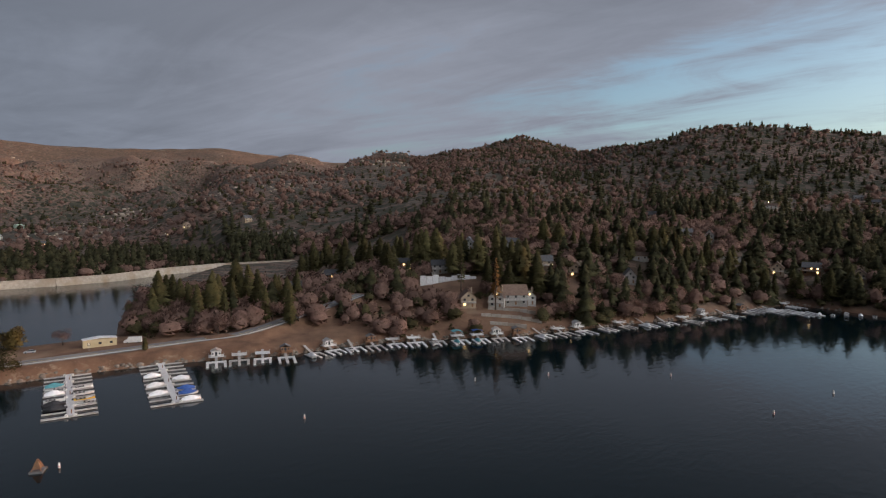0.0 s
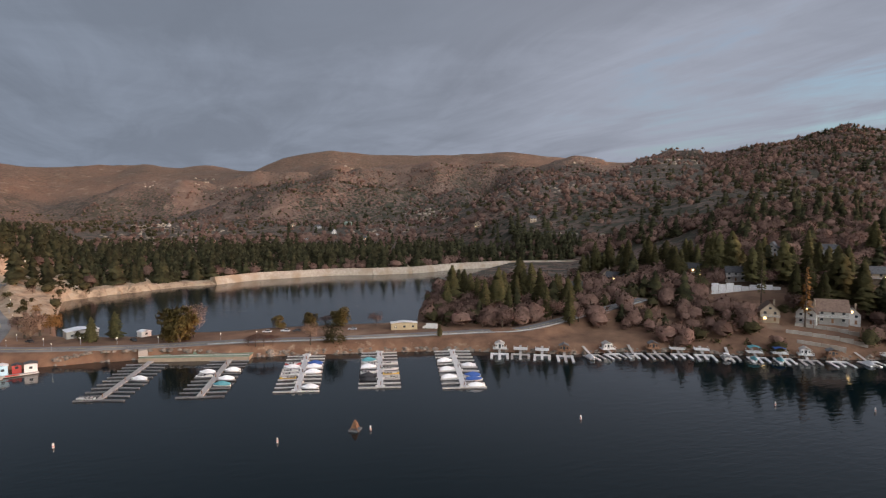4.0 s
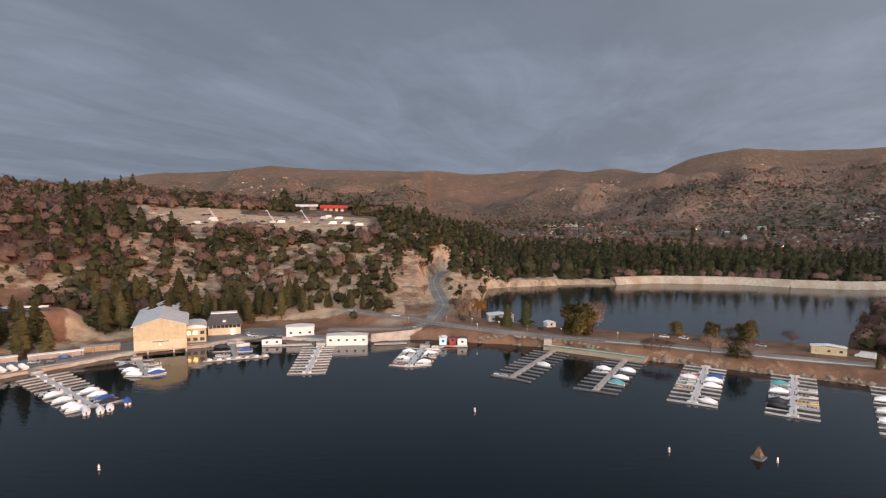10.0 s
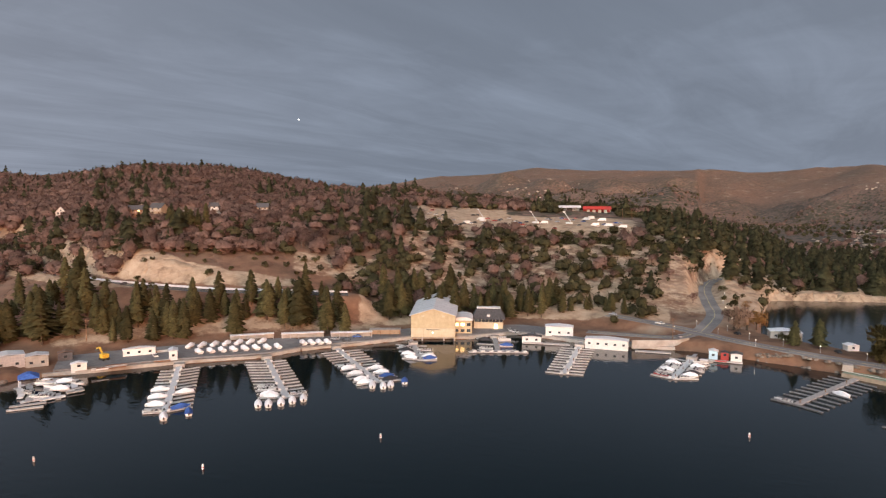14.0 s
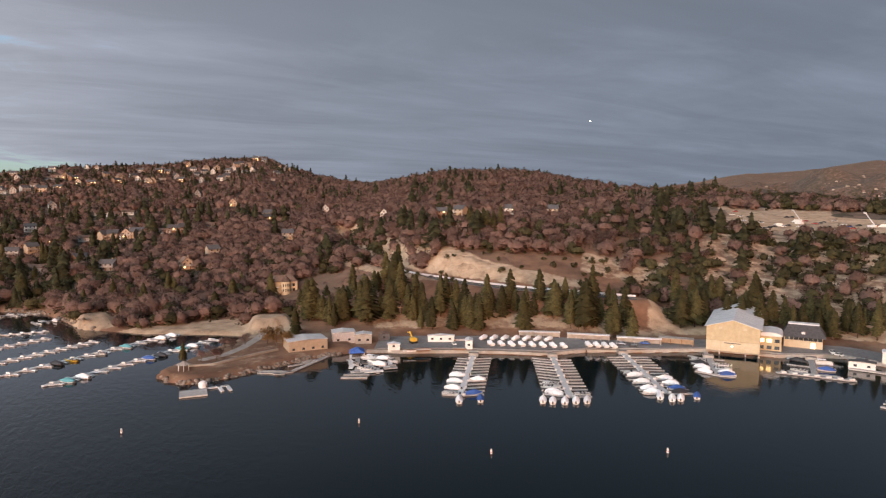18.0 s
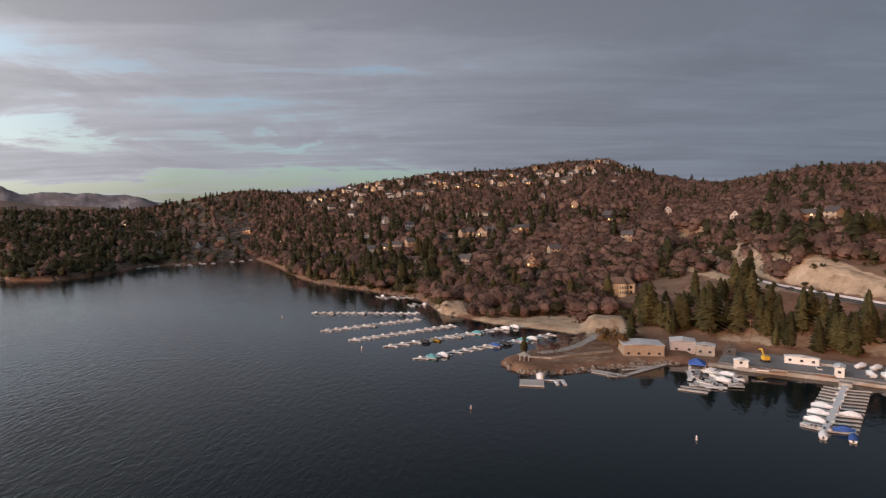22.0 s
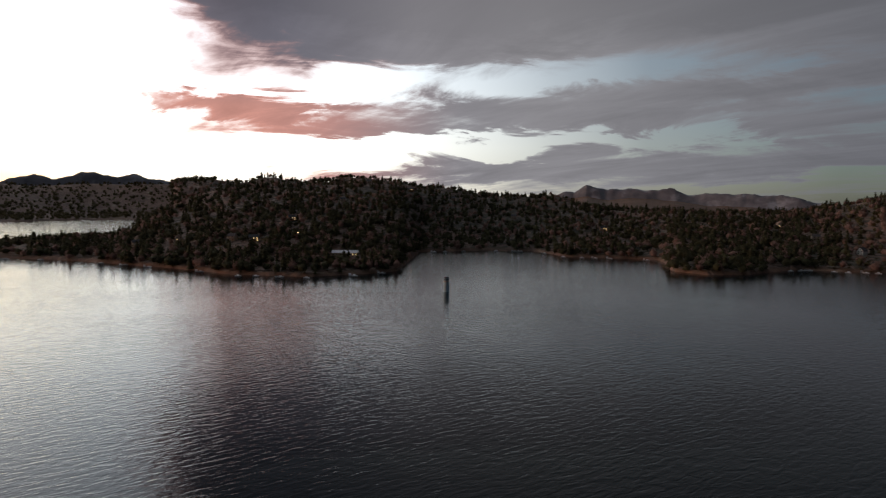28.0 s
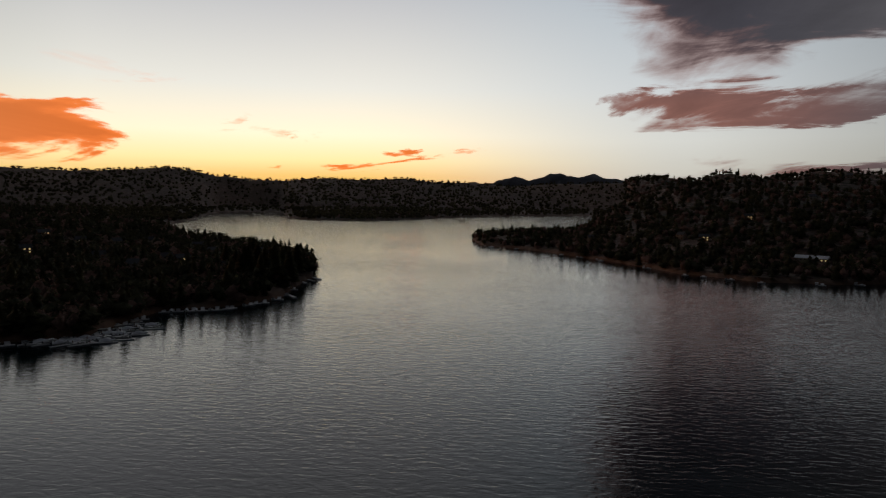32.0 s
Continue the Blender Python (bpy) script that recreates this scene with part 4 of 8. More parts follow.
def dome_crown(seed, rows, around, fringe, size):
    """A lumpy, lopsided crown one metre high, ragged with twig ends that stand out of it."""
    rnd = random.Random(seed)
    lumps = [(Vector((rnd.gauss(0, 1), rnd.gauss(0, 1), rnd.uniform(-0.2, 1))).normalized(), rnd.uniform(0.12, 0.3)) for _ in range(7)]

    def skin(d):
        k = 0.66 + sum(h * max(0.0, d.dot(u)) ** 6 for u, h in lumps)
        return Vector((d.x * 0.56 * k, d.y * 0.56 * k, 0.42 + 0.56 * d.z * k))
    v, f = [], []
    for i in range(rows + 1):
        th = math.pi * (0.06 + 0.7 * i / rows)
        for j in range(around):
            ph = 6.2832 * (j + 0.5 * (i % 2)) / around
            p = skin(Vector((math.sin(th) * math.cos(ph), math.sin(th) * math.sin(ph), math.cos(th))))
            v.append(((p.x * rnd.uniform(0.74, 0.92)), p.y * rnd.uniform(0.74, 0.92), 0.04 + p.z * rnd.uniform(0.76, 0.92)))
    for i in range(rows):
        for j in range(around):
            a, b = i * around + j, i * around + (j + 1) % around
            f += [(a, b, b + around), (a, b + around, a + around)]
    for _ in range(fringe):
        d = Vector((rnd.gauss(0, 1), rnd.gauss(0, 1), rnd.gauss(0.3, 0.8))).normalized()
        p, side = skin(d) * rnd.uniform(0.66, 1.02), d.cross(Vector((rnd.uniform(-1, 1), rnd.uniform(-1, 1), rnd.uniform(-1, 1)))).normalized()
        L = size * rnd.uniform(0.7, 1.6)
        i = len(v)
        tip = (d * 0.8 + Vector((rnd.uniform(-1, 1), rnd.uniform(-1, 1), rnd.uniform(-0.6, 1.2))) * 0.8).normalized()
        v += [tuple(p - side * L * 0.3), tuple(p + side * L * 0.3), tuple(p + tip * L)]
        f.append((i, i + 1, i + 2))
    return outward(v, f, (0, 0, 0.3), 0.9)


def far_template(kind, seed, fine):
    rnd = random.Random(seed)
    if kind == "conifer":
        v, f, mid = [], [], []
        tiers = 9 if fine else 5
        for tier in range(tiers):
            s = tier / tiers
            z0, z1, rad = 0.04 + 0.9 * s, 0.04 + 0.9 * s + 0.27 * (1 - 0.45 * s), 0.245 * (1 - s) ** 0.7 + 0.03
            i, n = len(v), 9 if fine else 6
            v.append((0, 0, min(1.0, z1)))
            v += [(rad * rnd.uniform(0.4, 1.4) * math.cos(6.283 * k / n + tier), rad * rnd.uniform(0.4, 1.4) * math.sin(6.283 * k / n + tier), z0 + rnd.uniform(-0.05, 0.05)) for k in range(n)]
            mid += [(0, 0, z0 - 0.1)] * (n + 1)
            f += [(i, i + 1 + k, i + 1 + (k + 1) % n) for k in range(n)]
        return outward(v, f, mid, 0.4)
    if kind == "rock":
        n, v, f = 7, [], []
        for z, rad in ((-0.3, 0.9), (0.25, 1.0), (0.62, 0.62)):
            v += [(rad * rnd.uniform(0.7, 1.25) * math.cos(6.283 * k / n), rad * rnd.uniform(0.7, 1.25) * math.sin(6.283 * k / n), z * rnd.uniform(0.7, 1.3)) for k in range(n)]
        v.append((0, 0, 0.8))
        for t in range(2):
            for k in range(n):
                a, b = t * n + k, t * n + (k + 1) % n
                f += [(a, b, b + n), (a, b + n, a + n)]
        f += [(2 * n + k, 2 * n + (k + 1) % n, 3 * n) for k in range(n)]
        return outward(v, f, (0, 0, -0.2), 0.0)
    if kind == "oak":
        return dome_crown(seed, 3, 8, 100, 0.105) if fine else dome_crown(seed, 2, 6, 28, 0.16)
    return twig_crown(seed, 1.0, 0.75, 26 if fine else 16, 0.4, -0.3, 0.5)


def far_woods(name, kind, mat, az, r, height, label, category, fine=False):
    """One mesh of many small trees, too many to count."""
    x, y = -np.sin(np.radians(az)) * r, np.cos(np.radians(az)) * r
    z = land(az, r)
    shapes = [far_template(kind, s, fine) for s in range(8)]
    rng = np.random.RandomState(len(az))
    pick, turn = rng.randint(0, 8, len(az)), rng.uniform(0, 6.283, len(az))
    wide = rng.uniform(0.85, 1.3, len(az))
    vs, fs, ns, base = [], [], [], 0
    for k, (tv, tf, tn) in enumerate(shapes):
        w = np.where(pick == k)[0]
        c, s = np.cos(turn[w])[:, None], np.sin(turn[w])[:, None]
        hx = (height[w] * wide[w])[:, None]
        vx = (tv[None, :, 0] * c - tv[None, :, 1] * s) * hx + x[w, None]
        vy = (tv[None, :, 0] * s + tv[None, :, 1] * c) * hx + y[w, None]
        vz = tv[None, :, 2] * height[w, None] + z[w, None] - 0.3
        vs.append(np.stack([vx, vy, vz], -1).reshape(-1, 3))
        ns.append(np.stack([tn[None, :, 0] * c - tn[None, :, 1] * s, tn[None, :, 0] * s + tn[None, :, 1] * c, np.repeat(tn[None, :, 2], len(w), 0)], -1).reshape(-1, 3))
        fs.append((tf[None] + (np.arange(len(w)) * len(tv))[:, None, None] + base).reshape(-1, 3))
        base += len(w) * len(tv)
    ob = new(name, crown_mesh(name, np.concatenate(vs), np.concatenate(fs), mat, np.concatenate(ns)))
    return tagged(ob, label, category, kind="stuff")


def sight(az, el):
    """How far along a bearing the ground first meets the line that leaves the eye at el degrees."""
    r = np.arange(300.0, 4600.0, 4.0)
    z = land(np.full(r.shape, az), r)
    hit = np.where((z >= EYE_HEIGHT + r * math.tan(radians(el))) & (z > 1))[0]
    return float(r[hit[0]]) if len(hit) else 700.0


# where the houses stand: bearing, rise of the foot, kind, turn
EAST_HOUSES = ((-105.4, -4.3, 3, -10), (-102.7, -6.5, 0, 5), (-102.2, -5.0, 4, 0), (-105.3, -9.7, 1, 8), (-89.6, -8.2, 0, 10), (-93.0, -7.2, 4, -15), (-92.2, -7.0, 1, 10), (-119.8, -7.2, 3, 10), (-120.6, -5.0, 2, -5), (-108.9, -2.6, 2, 10), (-109.3, -4.2, 0, -20), (-112.3, -6.0, 5, 10))
EAST_HOUSES_UP = ((-115.2, -6.6, 1, -5), (-119.0, -3.6, 2, 0), (-129.2, 1.6, 3, 0), (-136.6, 0.2, 0, 20), (-137.8, -0.2, 5, 0), (-130.8, -0.4, 2, 0), (-133.8, -5.6, 4, 0), (-131.4, -5.8, 1, 0), (-126.2, -3.2, 3, 0), (-124.3, -3.0, 0, 15), (-99.4, -6.2, 4, 0), (-97.6, -6.0, 2, 20),
                  (-137, -6.0, 1, 0), (-121.5, -1.5, 5, 0), (-116.5, -1.8, 1, 0), (-128, -4.8, 2, 0))
HILL_HOUSES = ((19.1, -0.8, 3), (37.3, -0.9, 2), (36.3, -1.0, 2), (35.2, -0.9, 2), (40.5, -0.4, 3), (42, -2.1, 0), (34.6, -2.6, 0), (32.4, -2.5, 2), (44.2, -1.6, 3), (24.2, -1.6, 4), (22.4, -3.2, 5), (41.6, -5.2, 2), (38.8, -4.7, 4), (36.8, -5.4, 0), (45.8, -2.9, 2), (47.2, -1.0, 0), (28.8, -4.5, 5), (31, -5.5, 1), (13.8, -1.3, 3), (8.4, -1.2, 4), (6.8, -1.1, 5), (4.6, -1.0, 2), (2.4, -0.9, 0), (0.4, -0.8, 2), (-1.6, -1.0, 5))
FAR_HOUSES = ((27.0, -0.2, 1), (29.8, 0.6, 3), (60.4, -3.6, 3), (58.6, -3.2, 5), (56.4, -2.4, 4), (63.5, -2.6, 5), (66, -1.6, 1), (80, -2.2, 4), (88, -1.2, 5), (93.5, 0.4, 5), (97.4, 1.2, 4), (101.2, 1.9, 5), (103.6, 0.2, 5), (108.2, -1.5, 4), (113.2, -3.2, 5), (111.4, -3.3, 4), (117.5, -3.2, 1), (120.8, -3.6, 5),
              (-66.0, -2.4, 0), (-67.4, -2.9, 3), (-71.2, -3.0, 2), (-65.2, -3.4, 2), (-63.8, -2.2, 1), (-70.2, -3.6, 4), (-53.6, -2.1, 3), (-47.4, -5.2, 2), (-80.6, -2.3, 1), (-85.5, -1.8, 5))
house_rng = random.Random(21)
HILL_TOP = ([18, 21.6, 24.6, 28.6, 34.4, 38.9, 43, 47, 52, 58, 62], [2.0, 2.9, 4.1, 3.7, 3.2, 2.9, 2.5, 1.7, 1.0, 1.1, 0.3])
SPOTS = [(a, sight(a, e), k, t) for a, e, k, t in EAST_HOUSES + EAST_HOUSES_UP] + [(a, sight(a, e), k, None) for a, e, k in HILL_HOUSES + FAR_HOUSES]
for i in range(96):
    a = 22.3 + 29 * ((i * 0.618034) % 1.0)
    SPOTS.append((a, sight(a, float(np.interp(a, *HILL_TOP)) - 0.1 - 1.7 * house_rng.random() ** 1.2), house_rng.choice((0, 1, 2, 3, 4, 5, 0)), None))
for i in range(16):
    SPOTS.append((149.5 + 1.25 * i, 470 + house_rng.uniform(0, 420), house_rng.choice((4, 5, 5, 1)), None))
OPEN = [(a, r) for a, r, _, _ in SPOTS] + [(-109.6, sight(-109.3, -9.5)), (-108.1, sight(-109.3, -9.5)), (-110.9, sight(-109.3, -9.5)), (22.9, sight(22.9, -8.2)), (22.0, sight(22.9, -8.2)), (103.4, sight(103.4, -4.7)), (102.6, sight(103.4, -4.7)), (104.2, sight(103.4, -4.7)), (-68.7, sight(-68.7, -2.15)), (-101.5, 392), (-103, 394), (-104.5, 396), (-105.8, 398), (-108, 348), (-109.4, 346), (-110.8, 348), (-32.8, 690), (-31.6, 690), (-30.4, 690), (-29.2, 690)]


def blocks_a_house(az, r):
    """True where a tree would stand in a house or right before it (arrays)."""
    az, r = np.asarray(az, float), np.asarray(r, float)
    out = np.zeros(r.shape, bool)
    for a, q in OPEN:
        wide = np.where(r < q, 6.8, 8.0) + 0.0015 * q
        front = 22 + 0.02 * q if a < -85 else 24 + 0.02 * q
        out |= (np.abs(az - a) * np.radians(1) * r < wide) & (r > q - front) & (r < q + 9)
    x, y = -np.sin(np.radians(az)) * r, np.cos(np.radians(az)) * r
    for rows, half in ROADS:
        d, _ = near_road(x, y, rows)
        out |= d < half + 2.5
    return out


# open ground kept free of far woods: bearing from, to, distance from, to
CLEARINGS = [(-76, -37, 280, 420), (-97, -76, 280, 325), (-36, -13.5, 540, 664), (-52, 36, 280, 352), (-8, 14, 350, 425), (-45, -38, 280, 480), (16, 34, 250, 330), (-33, -17, 350, 380), (-106.5, -100.5, 366, 400), (14, 22, 380, 440), (27, 37, 340, 376), (36, 39.8, 385, 412), (21.5, 27.6, 325, 362)]


def shown(az, r, height):
    """True where a tree stands clear of the ridges between it and the lake's middle, and for a few behind them."""
    bearing, ring = np.arange(-142.0, 174.0, 0.5), np.concatenate([np.arange(250.0, 800.0, 8.0), np.arange(800.0, 4700.0, 25.0)])
    a, q = np.meshgrid(bearing, ring, indexing="ij")
    rise = np.maximum.accumulate((land(a, q) - EYE_HEIGHT) / q, axis=1)
    i = np.clip(np.rint((az + 142) * 2).astype(int), 0, len(bearing) - 1)
    j = np.clip(np.searchsorted(ring, r) - 2, 0, len(ring) - 1)
    up = (land(az, r) + height - EYE_HEIGHT) / r > rise[i, j]
    return up | (np.random.RandomState(3).uniform(0, 1, len(az)) < 0.1)


def scatter(n, az0, az1, r0, r1, seed, power=1.0, even=False):
    rng = np.random.RandomState(seed)
    az = rng.uniform(az0, az1, n)
    r = r0 * (r1 / r0) ** (rng.uniform(0, 1, n) ** power)
    if even:
        r = np.sqrt(r0 ** 2 + (r1 ** 2 - r0 ** 2) * rng.uniform(0, 1, n) ** power)
    keep = land(az, r) > 1.0
    for a0, a1, b0, b1 in CLEARINGS:
        keep &= ~((az > a0) & (az < a1) & (r > b0) & (r < b1))
    keep &= ~((az > -100) & (az < -48) & (r > 480) & (r < columns(BASIN, az)[0] + 14))
    az, r = az[keep], r[keep]
    keep = shown(az, r, 11.0)
    az, r = az[keep], r[keep]
    keep = ~blocks_a_house(az, r)
    return az[keep], r[keep]


def make_woods():
    for near, (az, r) in ((True, scatter(21000, -141, 64, 300, 780, 5, even=True)), (False, scatter(52000, -141, 66, 780, 2500, 6, 0.8, even=True))):
        x, y = -np.sin(np.radians(az)) * r, np.cos(np.radians(az)) * r
        rng = np.random.RandomState(8)
        patch = rugged(x, y, 120, 21, 3)
        # share of pines: the eastern shore and the far banks dark, the northern hill mostly oak
        share = np.interp(az, [-140, -125, -116, -108, -100, -88, -78, -60, -45, -30, -14, 0, 14, 26, 36, 50, 60], [0.4, 0.36, 0.26, 0.15, 0.1, 0.1, 0.14, 0.2, 0.1, 0.02, 0.02, 0.02, 0.03, 0.05, 0.06, 0.15, 0.22])
        share = share + 0.5 * ((az < -44) & (az > -90) & (r < 950) & (r > 560)) - 0.15 * ((az < -44) & (az > -95) & (r > 950)) + 0.1 * ((az > 20) & (az < 50) & (r > 1050))
        low = (az > -92) & (az < -77) & (r > 420) & (r < 690)
        pine = rng.uniform(0, 1, len(az)) < share + (patch - 0.46) * 1.1
        green = ~pine & (rng.uniform(0, 1, len(az)) < np.interp(az, [-140, -116, -100, -60, -44, -30, -14, 0, 20, 36, 50, 64], [0.6, 0.5, 0.28, 0.34, 0.9, 0.88, 0.6, 0.18, 0.1, 0.16, 0.4, 0.5]) + 0.45 * ((az > 21) & (az < 52) & (r > 1100)) + 0.35 * ((az > 14) & (az < 42) & (r < 520)) + (rugged(x, y, 90, 31, 3) - 0.46) * 1.3)
        thin = rng.uniform(0, 1, len(az)) < np.where((az > -100) & (az < -12) & (r > 1100), np.where((az > -77) & (az < -59) & (r > 1380) & (r < 1990), 0.7, 0.25), 1.0) * np.where((az > -46) & (az < -4) & (r < 560), 0.38, 1.0) * np.where((az > -114) & (az < -76) & (r < 350), 0.75, 1.0)
        scrubby = (az > -77) & (az < -59) & (r > 1380) & (r < 1990) & ~pine & (rng.uniform(0, 1, len(az)) < 0.75)
        green = green | scrubby
        a, b, c = pine & thin, ~pine & ~green & thin, green & thin
        tag = "" if near else "_upper"
        far_woods("pine_woods" + tag, "conifer", needles_far, az[a], r[a], (9 + 15 * rng.uniform(0, 1, a.sum()) ** 1.5) * np.where(r[a] > 1300, 0.72, 1) * np.where(low[a], 0.6, 1), "dark green pine woods over the hills", "pine woods", near)
        far_woods("oak_woods" + tag, "oak", twigs_far, az[b], r[b], rng.uniform(7.5, 13.5, b.sum()), "bare mauve-brown oak woods over the hills", "oak woods", near)
        far_woods("evergreen_woods" + tag, "oak", brush_far, az[c], r[c], rng.uniform(5, 11, c.sum()) * np.where(scrubby[c], 0.6, 1.0), "round olive evergreen trees over the dry slopes", "woods", near)
    az, r = scatter(14000, -6, 56, 800, 1500, 26, even=True)
    rng = np.random.RandomState(12)
    dark = rng.uniform(0, 1, len(az)) < np.interp(az, [0, 22, 30, 50], [0.06, 0.1, 0.22, 0.35])
    far_woods("pine_woods_crest", "conifer", needles_far, az[dark], r[dark], rng.uniform(9, 15, dark.sum()), "dark pines along the crest of the western hill", "pine woods")
    far_woods("oak_woods_crest", "oak", twigs_far, az[~dark], r[~dark], rng.uniform(7, 11, (~dark).sum()), "bare mauve-brown oaks along the western hill", "oak woods")
    edge = []
    for rows, a0, a1, n in ((HEADLAND, 18, 33.3, 150), (EAST, -136, -84, 420), (CAUSEWAY, -84, -45, 240), (WEST, 38, 51, 160)):
        a = rng.uniform(a0, a1, n)
        edge.append(np.stack([a, columns(rows, a)[0] + rng.uniform(-0.5, 2.2, n)]))
    az, r = np.concatenate(edge, 1)
    far_woods("shore_stones", "rock", shore_rock, az, r, rng.uniform(0.5, 1.3, len(az)), "grey-brown stones along the water's edge", "stones")
    az, r = scatter(19000, 62, 172, 340, 2400, 15, 0.85)
    rng = np.random.RandomState(2)
    kind = rng.uniform(0, 1, len(az))
    dark, bare = kind < 0.26, kind > 0.74
    far_woods("pine_woods_far_shore", "conifer", needles_far, az[dark], r[dark], rng.uniform(11, 20, dark.sum()), "dark pine woods on the far shores", "pine woods")
    far_woods("oak_woods_far_shore", "oak", twigs_far, az[bare], r[bare], rng.uniform(8, 13, bare.sum()), "bare oak woods on the far shores", "oak woods")
    bare = ~dark & ~bare
    far_woods("evergreen_woods_far_shore", "oak", needles_far, az[bare], r[bare], rng.uniform(8, 14, bare.sum()), "dark rounded evergreen woods on the far shores", "woods")
    az, r = scatter(9000, 100, 172, 1900, 4500, 16, 0.9)
    far_woods("distant_woods", "oak", brush_far, az, r, rng.uniform(12, 20, len(az)), "dark distant woods along the skyline", "woods")
    az, r = scatter(20000, -141, 64, 310, 1100, 77, 0.9)
    x, y = -np.sin(np.radians(az)) * r, np.cos(np.radians(az)) * r
    rng = np.random.RandomState(4)
    keep = rng.uniform(0, 1, len(az)) < np.clip((rugged(x, y, 160, 41, 4) - 0.38) * 6, 0.2, 1)
    az, r = az[keep], r[keep]
    far_woods("brushwood", "brush", brush_far, az, r, rng.uniform(1.2, 3.2, len(az)), "olive chaparral brush on dry slopes", "brush", True)
    az, r = scatter(9000, -100, -10, 420, 3400, 91, 0.6)
    x, y = -np.sin(np.radians(az)) * r, np.cos(np.radians(az)) * r
    keep = (rugged(x, y, 200, 51, 4) > 0.57) | ((az > -47) & (az < -38) & (r < 640))
    az, r = az[keep], r[keep]
    far_woods("granite_outcrops", "rock", pale_granite, az, r, rng.uniform(1.0, 3.4, len(az)) * (1 + 0.6 * (r > 1600)), "pale granite boulders scattered over the slopes", "rocks")


make_woods()

for g in (("conifer", -9, -3, 322, 352, 13, 12, 28), ("conifer", -3, 4, 322, 352, 13, 11, 22), ("conifer", 4, 12, 322, 354, 20, 11, 24), ("conifer", 12, 22, 326, 384, 26, 12, 27), ("conifer", -20, -12, 345, 380, 14, 16, 25),
          ("conifer", -29, -20, 354, 385, 14, 14, 21), ("conifer", -90, -77.5, 312, 395, 24, 16, 28), ("conifer", -112, -90, 322, 430, 54, 16, 30), ("conifer", -138, -112, 362, 500, 36, 15, 27), ("conifer", 3, 6.5, 452, 478, 7, 15, 20),
          ("conifer", 40, 52, 470, 690, 22, 14, 22), ("conifer", 150, 170, 366, 500, 14, 12, 20), ("conifer", 147, 153.5, 455, 570, 20, 20, 30), ("conifer", 22, 40, 372, 450, 14, 10, 18), ("conifer", -36, -28, 356, 372, 8, 8, 12),
          ("oak", -90, -77, 305, 400, 22, 7, 12), ("oak", -124, -88, 318, 420, 50, 8, 13), ("oak", -44, -14, 366, 520, 26, 6, 10), ("oak", -14, 12, 440, 560, 44, 7, 12), ("oak", 20, 36, 340, 460, 36, 7, 11),
          ("brush", -44, -14, 362, 500, 100, 3, 7), ("brush", -14, 14, 350, 470, 60, 2, 5), ("brush", -112, -78, 306, 362, 84, 1.8, 4), ("oak", -107, -92, 318, 362, 18, 6, 10)):
    grove(*g)

# trees that stand by themselves on the causeway and by the small lake
for kind, a, r, h in (("conifer", -47.6, 331, 12), ("conifer", -49.3, 330, 14), ("broad", -54.1, 314, 18), ("broad", -53.7, 318, 15), ("pale", -55.3, 322, 18), ("broad", -62.4, 330, 8.5), ("broad", -65.2, 330, 8.5), ("broad", -68.0, 331, 10.5), ("thicket", -67.3, 293, 10), ("pale", -65.2, 292.5, 11), ("oak", -71.2, 330, 8), ("conifer", -77.1, 299, 6),
                      ("oak", -61.9, 293.5, 6), ("oak", -61.1, 294, 6.5), ("oak", -60.4, 294.5, 6), ("oak", -59.8, 295.5, 5), ("poplar", -43.1, 357, 16), ("poplar", -44.1, 359, 16), ("poplar", -43.5, 352, 14), ("rust", -44.8, 376, 12), ("rust", -43.9, 420, 7), ("brush", -46.8, 340, 4), ("oak", -66.6, 331, 7), ("rust", 23.6, 300, 11), ("rust", 22.7, 297, 9), ("rust", 24.4, 306, 9.5), ("oak", 26.3, 308, 6.5), ("oak", 28.0, 306, 6),
                      ("oak", 30.0, 280, 6), ("oak", 28.7, 282, 6.5), ("oak", 27.4, 300, 6), ("conifer", 31.4, 284, 9), ("oak", 29.4, 296, 5)):
    plant(kind, a, r, h, group="lone trees by the water")
for i in range(26):
    a = tree_rng.choice((tree_rng.uniform(-79.5, -76.5), tree_rng.uniform(-83, -77)))
    r = tree_rng.uniform(330, 420) if a < -77.2 else tree_rng.uniform(352, 400)
    p = polar(a, r)
    if ground(p.x, p.y) > 1.5:
        plant("oak", a, r, tree_rng.uniform(8, 13))

# ---------------------------------------------------------------- roads, quay and dam
asphalt = material("asphalt", (0.13, 0.128, 0.13), (0.21, 0.205, 0.205), 0.7, 0.85, bump=0.1, spots=(0.25, 0.24, 0.23), spot_scale=0.05)
dark_asphalt = material("dark_asphalt", (0.045, 0.045, 0.05), (0.085, 0.085, 0.09), 0.7, 0.85, bump=0.1, spots=(0.12, 0.12, 0.12), spot_scale=0.05)
road_paint = material("road_paint", (0.5, 0.42, 0.2), (0.65, 0.55, 0.25), 2.0, 0.7, bump=0)
concrete = material("concrete", (0.27, 0.25, 0.225), (0.42, 0.385, 0.345), 0.4, 0.9, bump=0.15, spots=(0.26, 0.22, 0.18), spot_scale=0.07, per_object=0.08)
dam_stone = material("dam_stone", (0.30, 0.245, 0.19), (0.45, 0.375, 0.30), 0.4, 0.9, bump=0.15, spots=(0.30, 0.22, 0.15), spot_scale=0.06, per_object=0.06)
weathered = material("weathered_boards", (0.28, 0.265, 0.255), (0.48, 0.465, 0.45), 1.5, 0.85, bump=0.2, per_object=0.18)
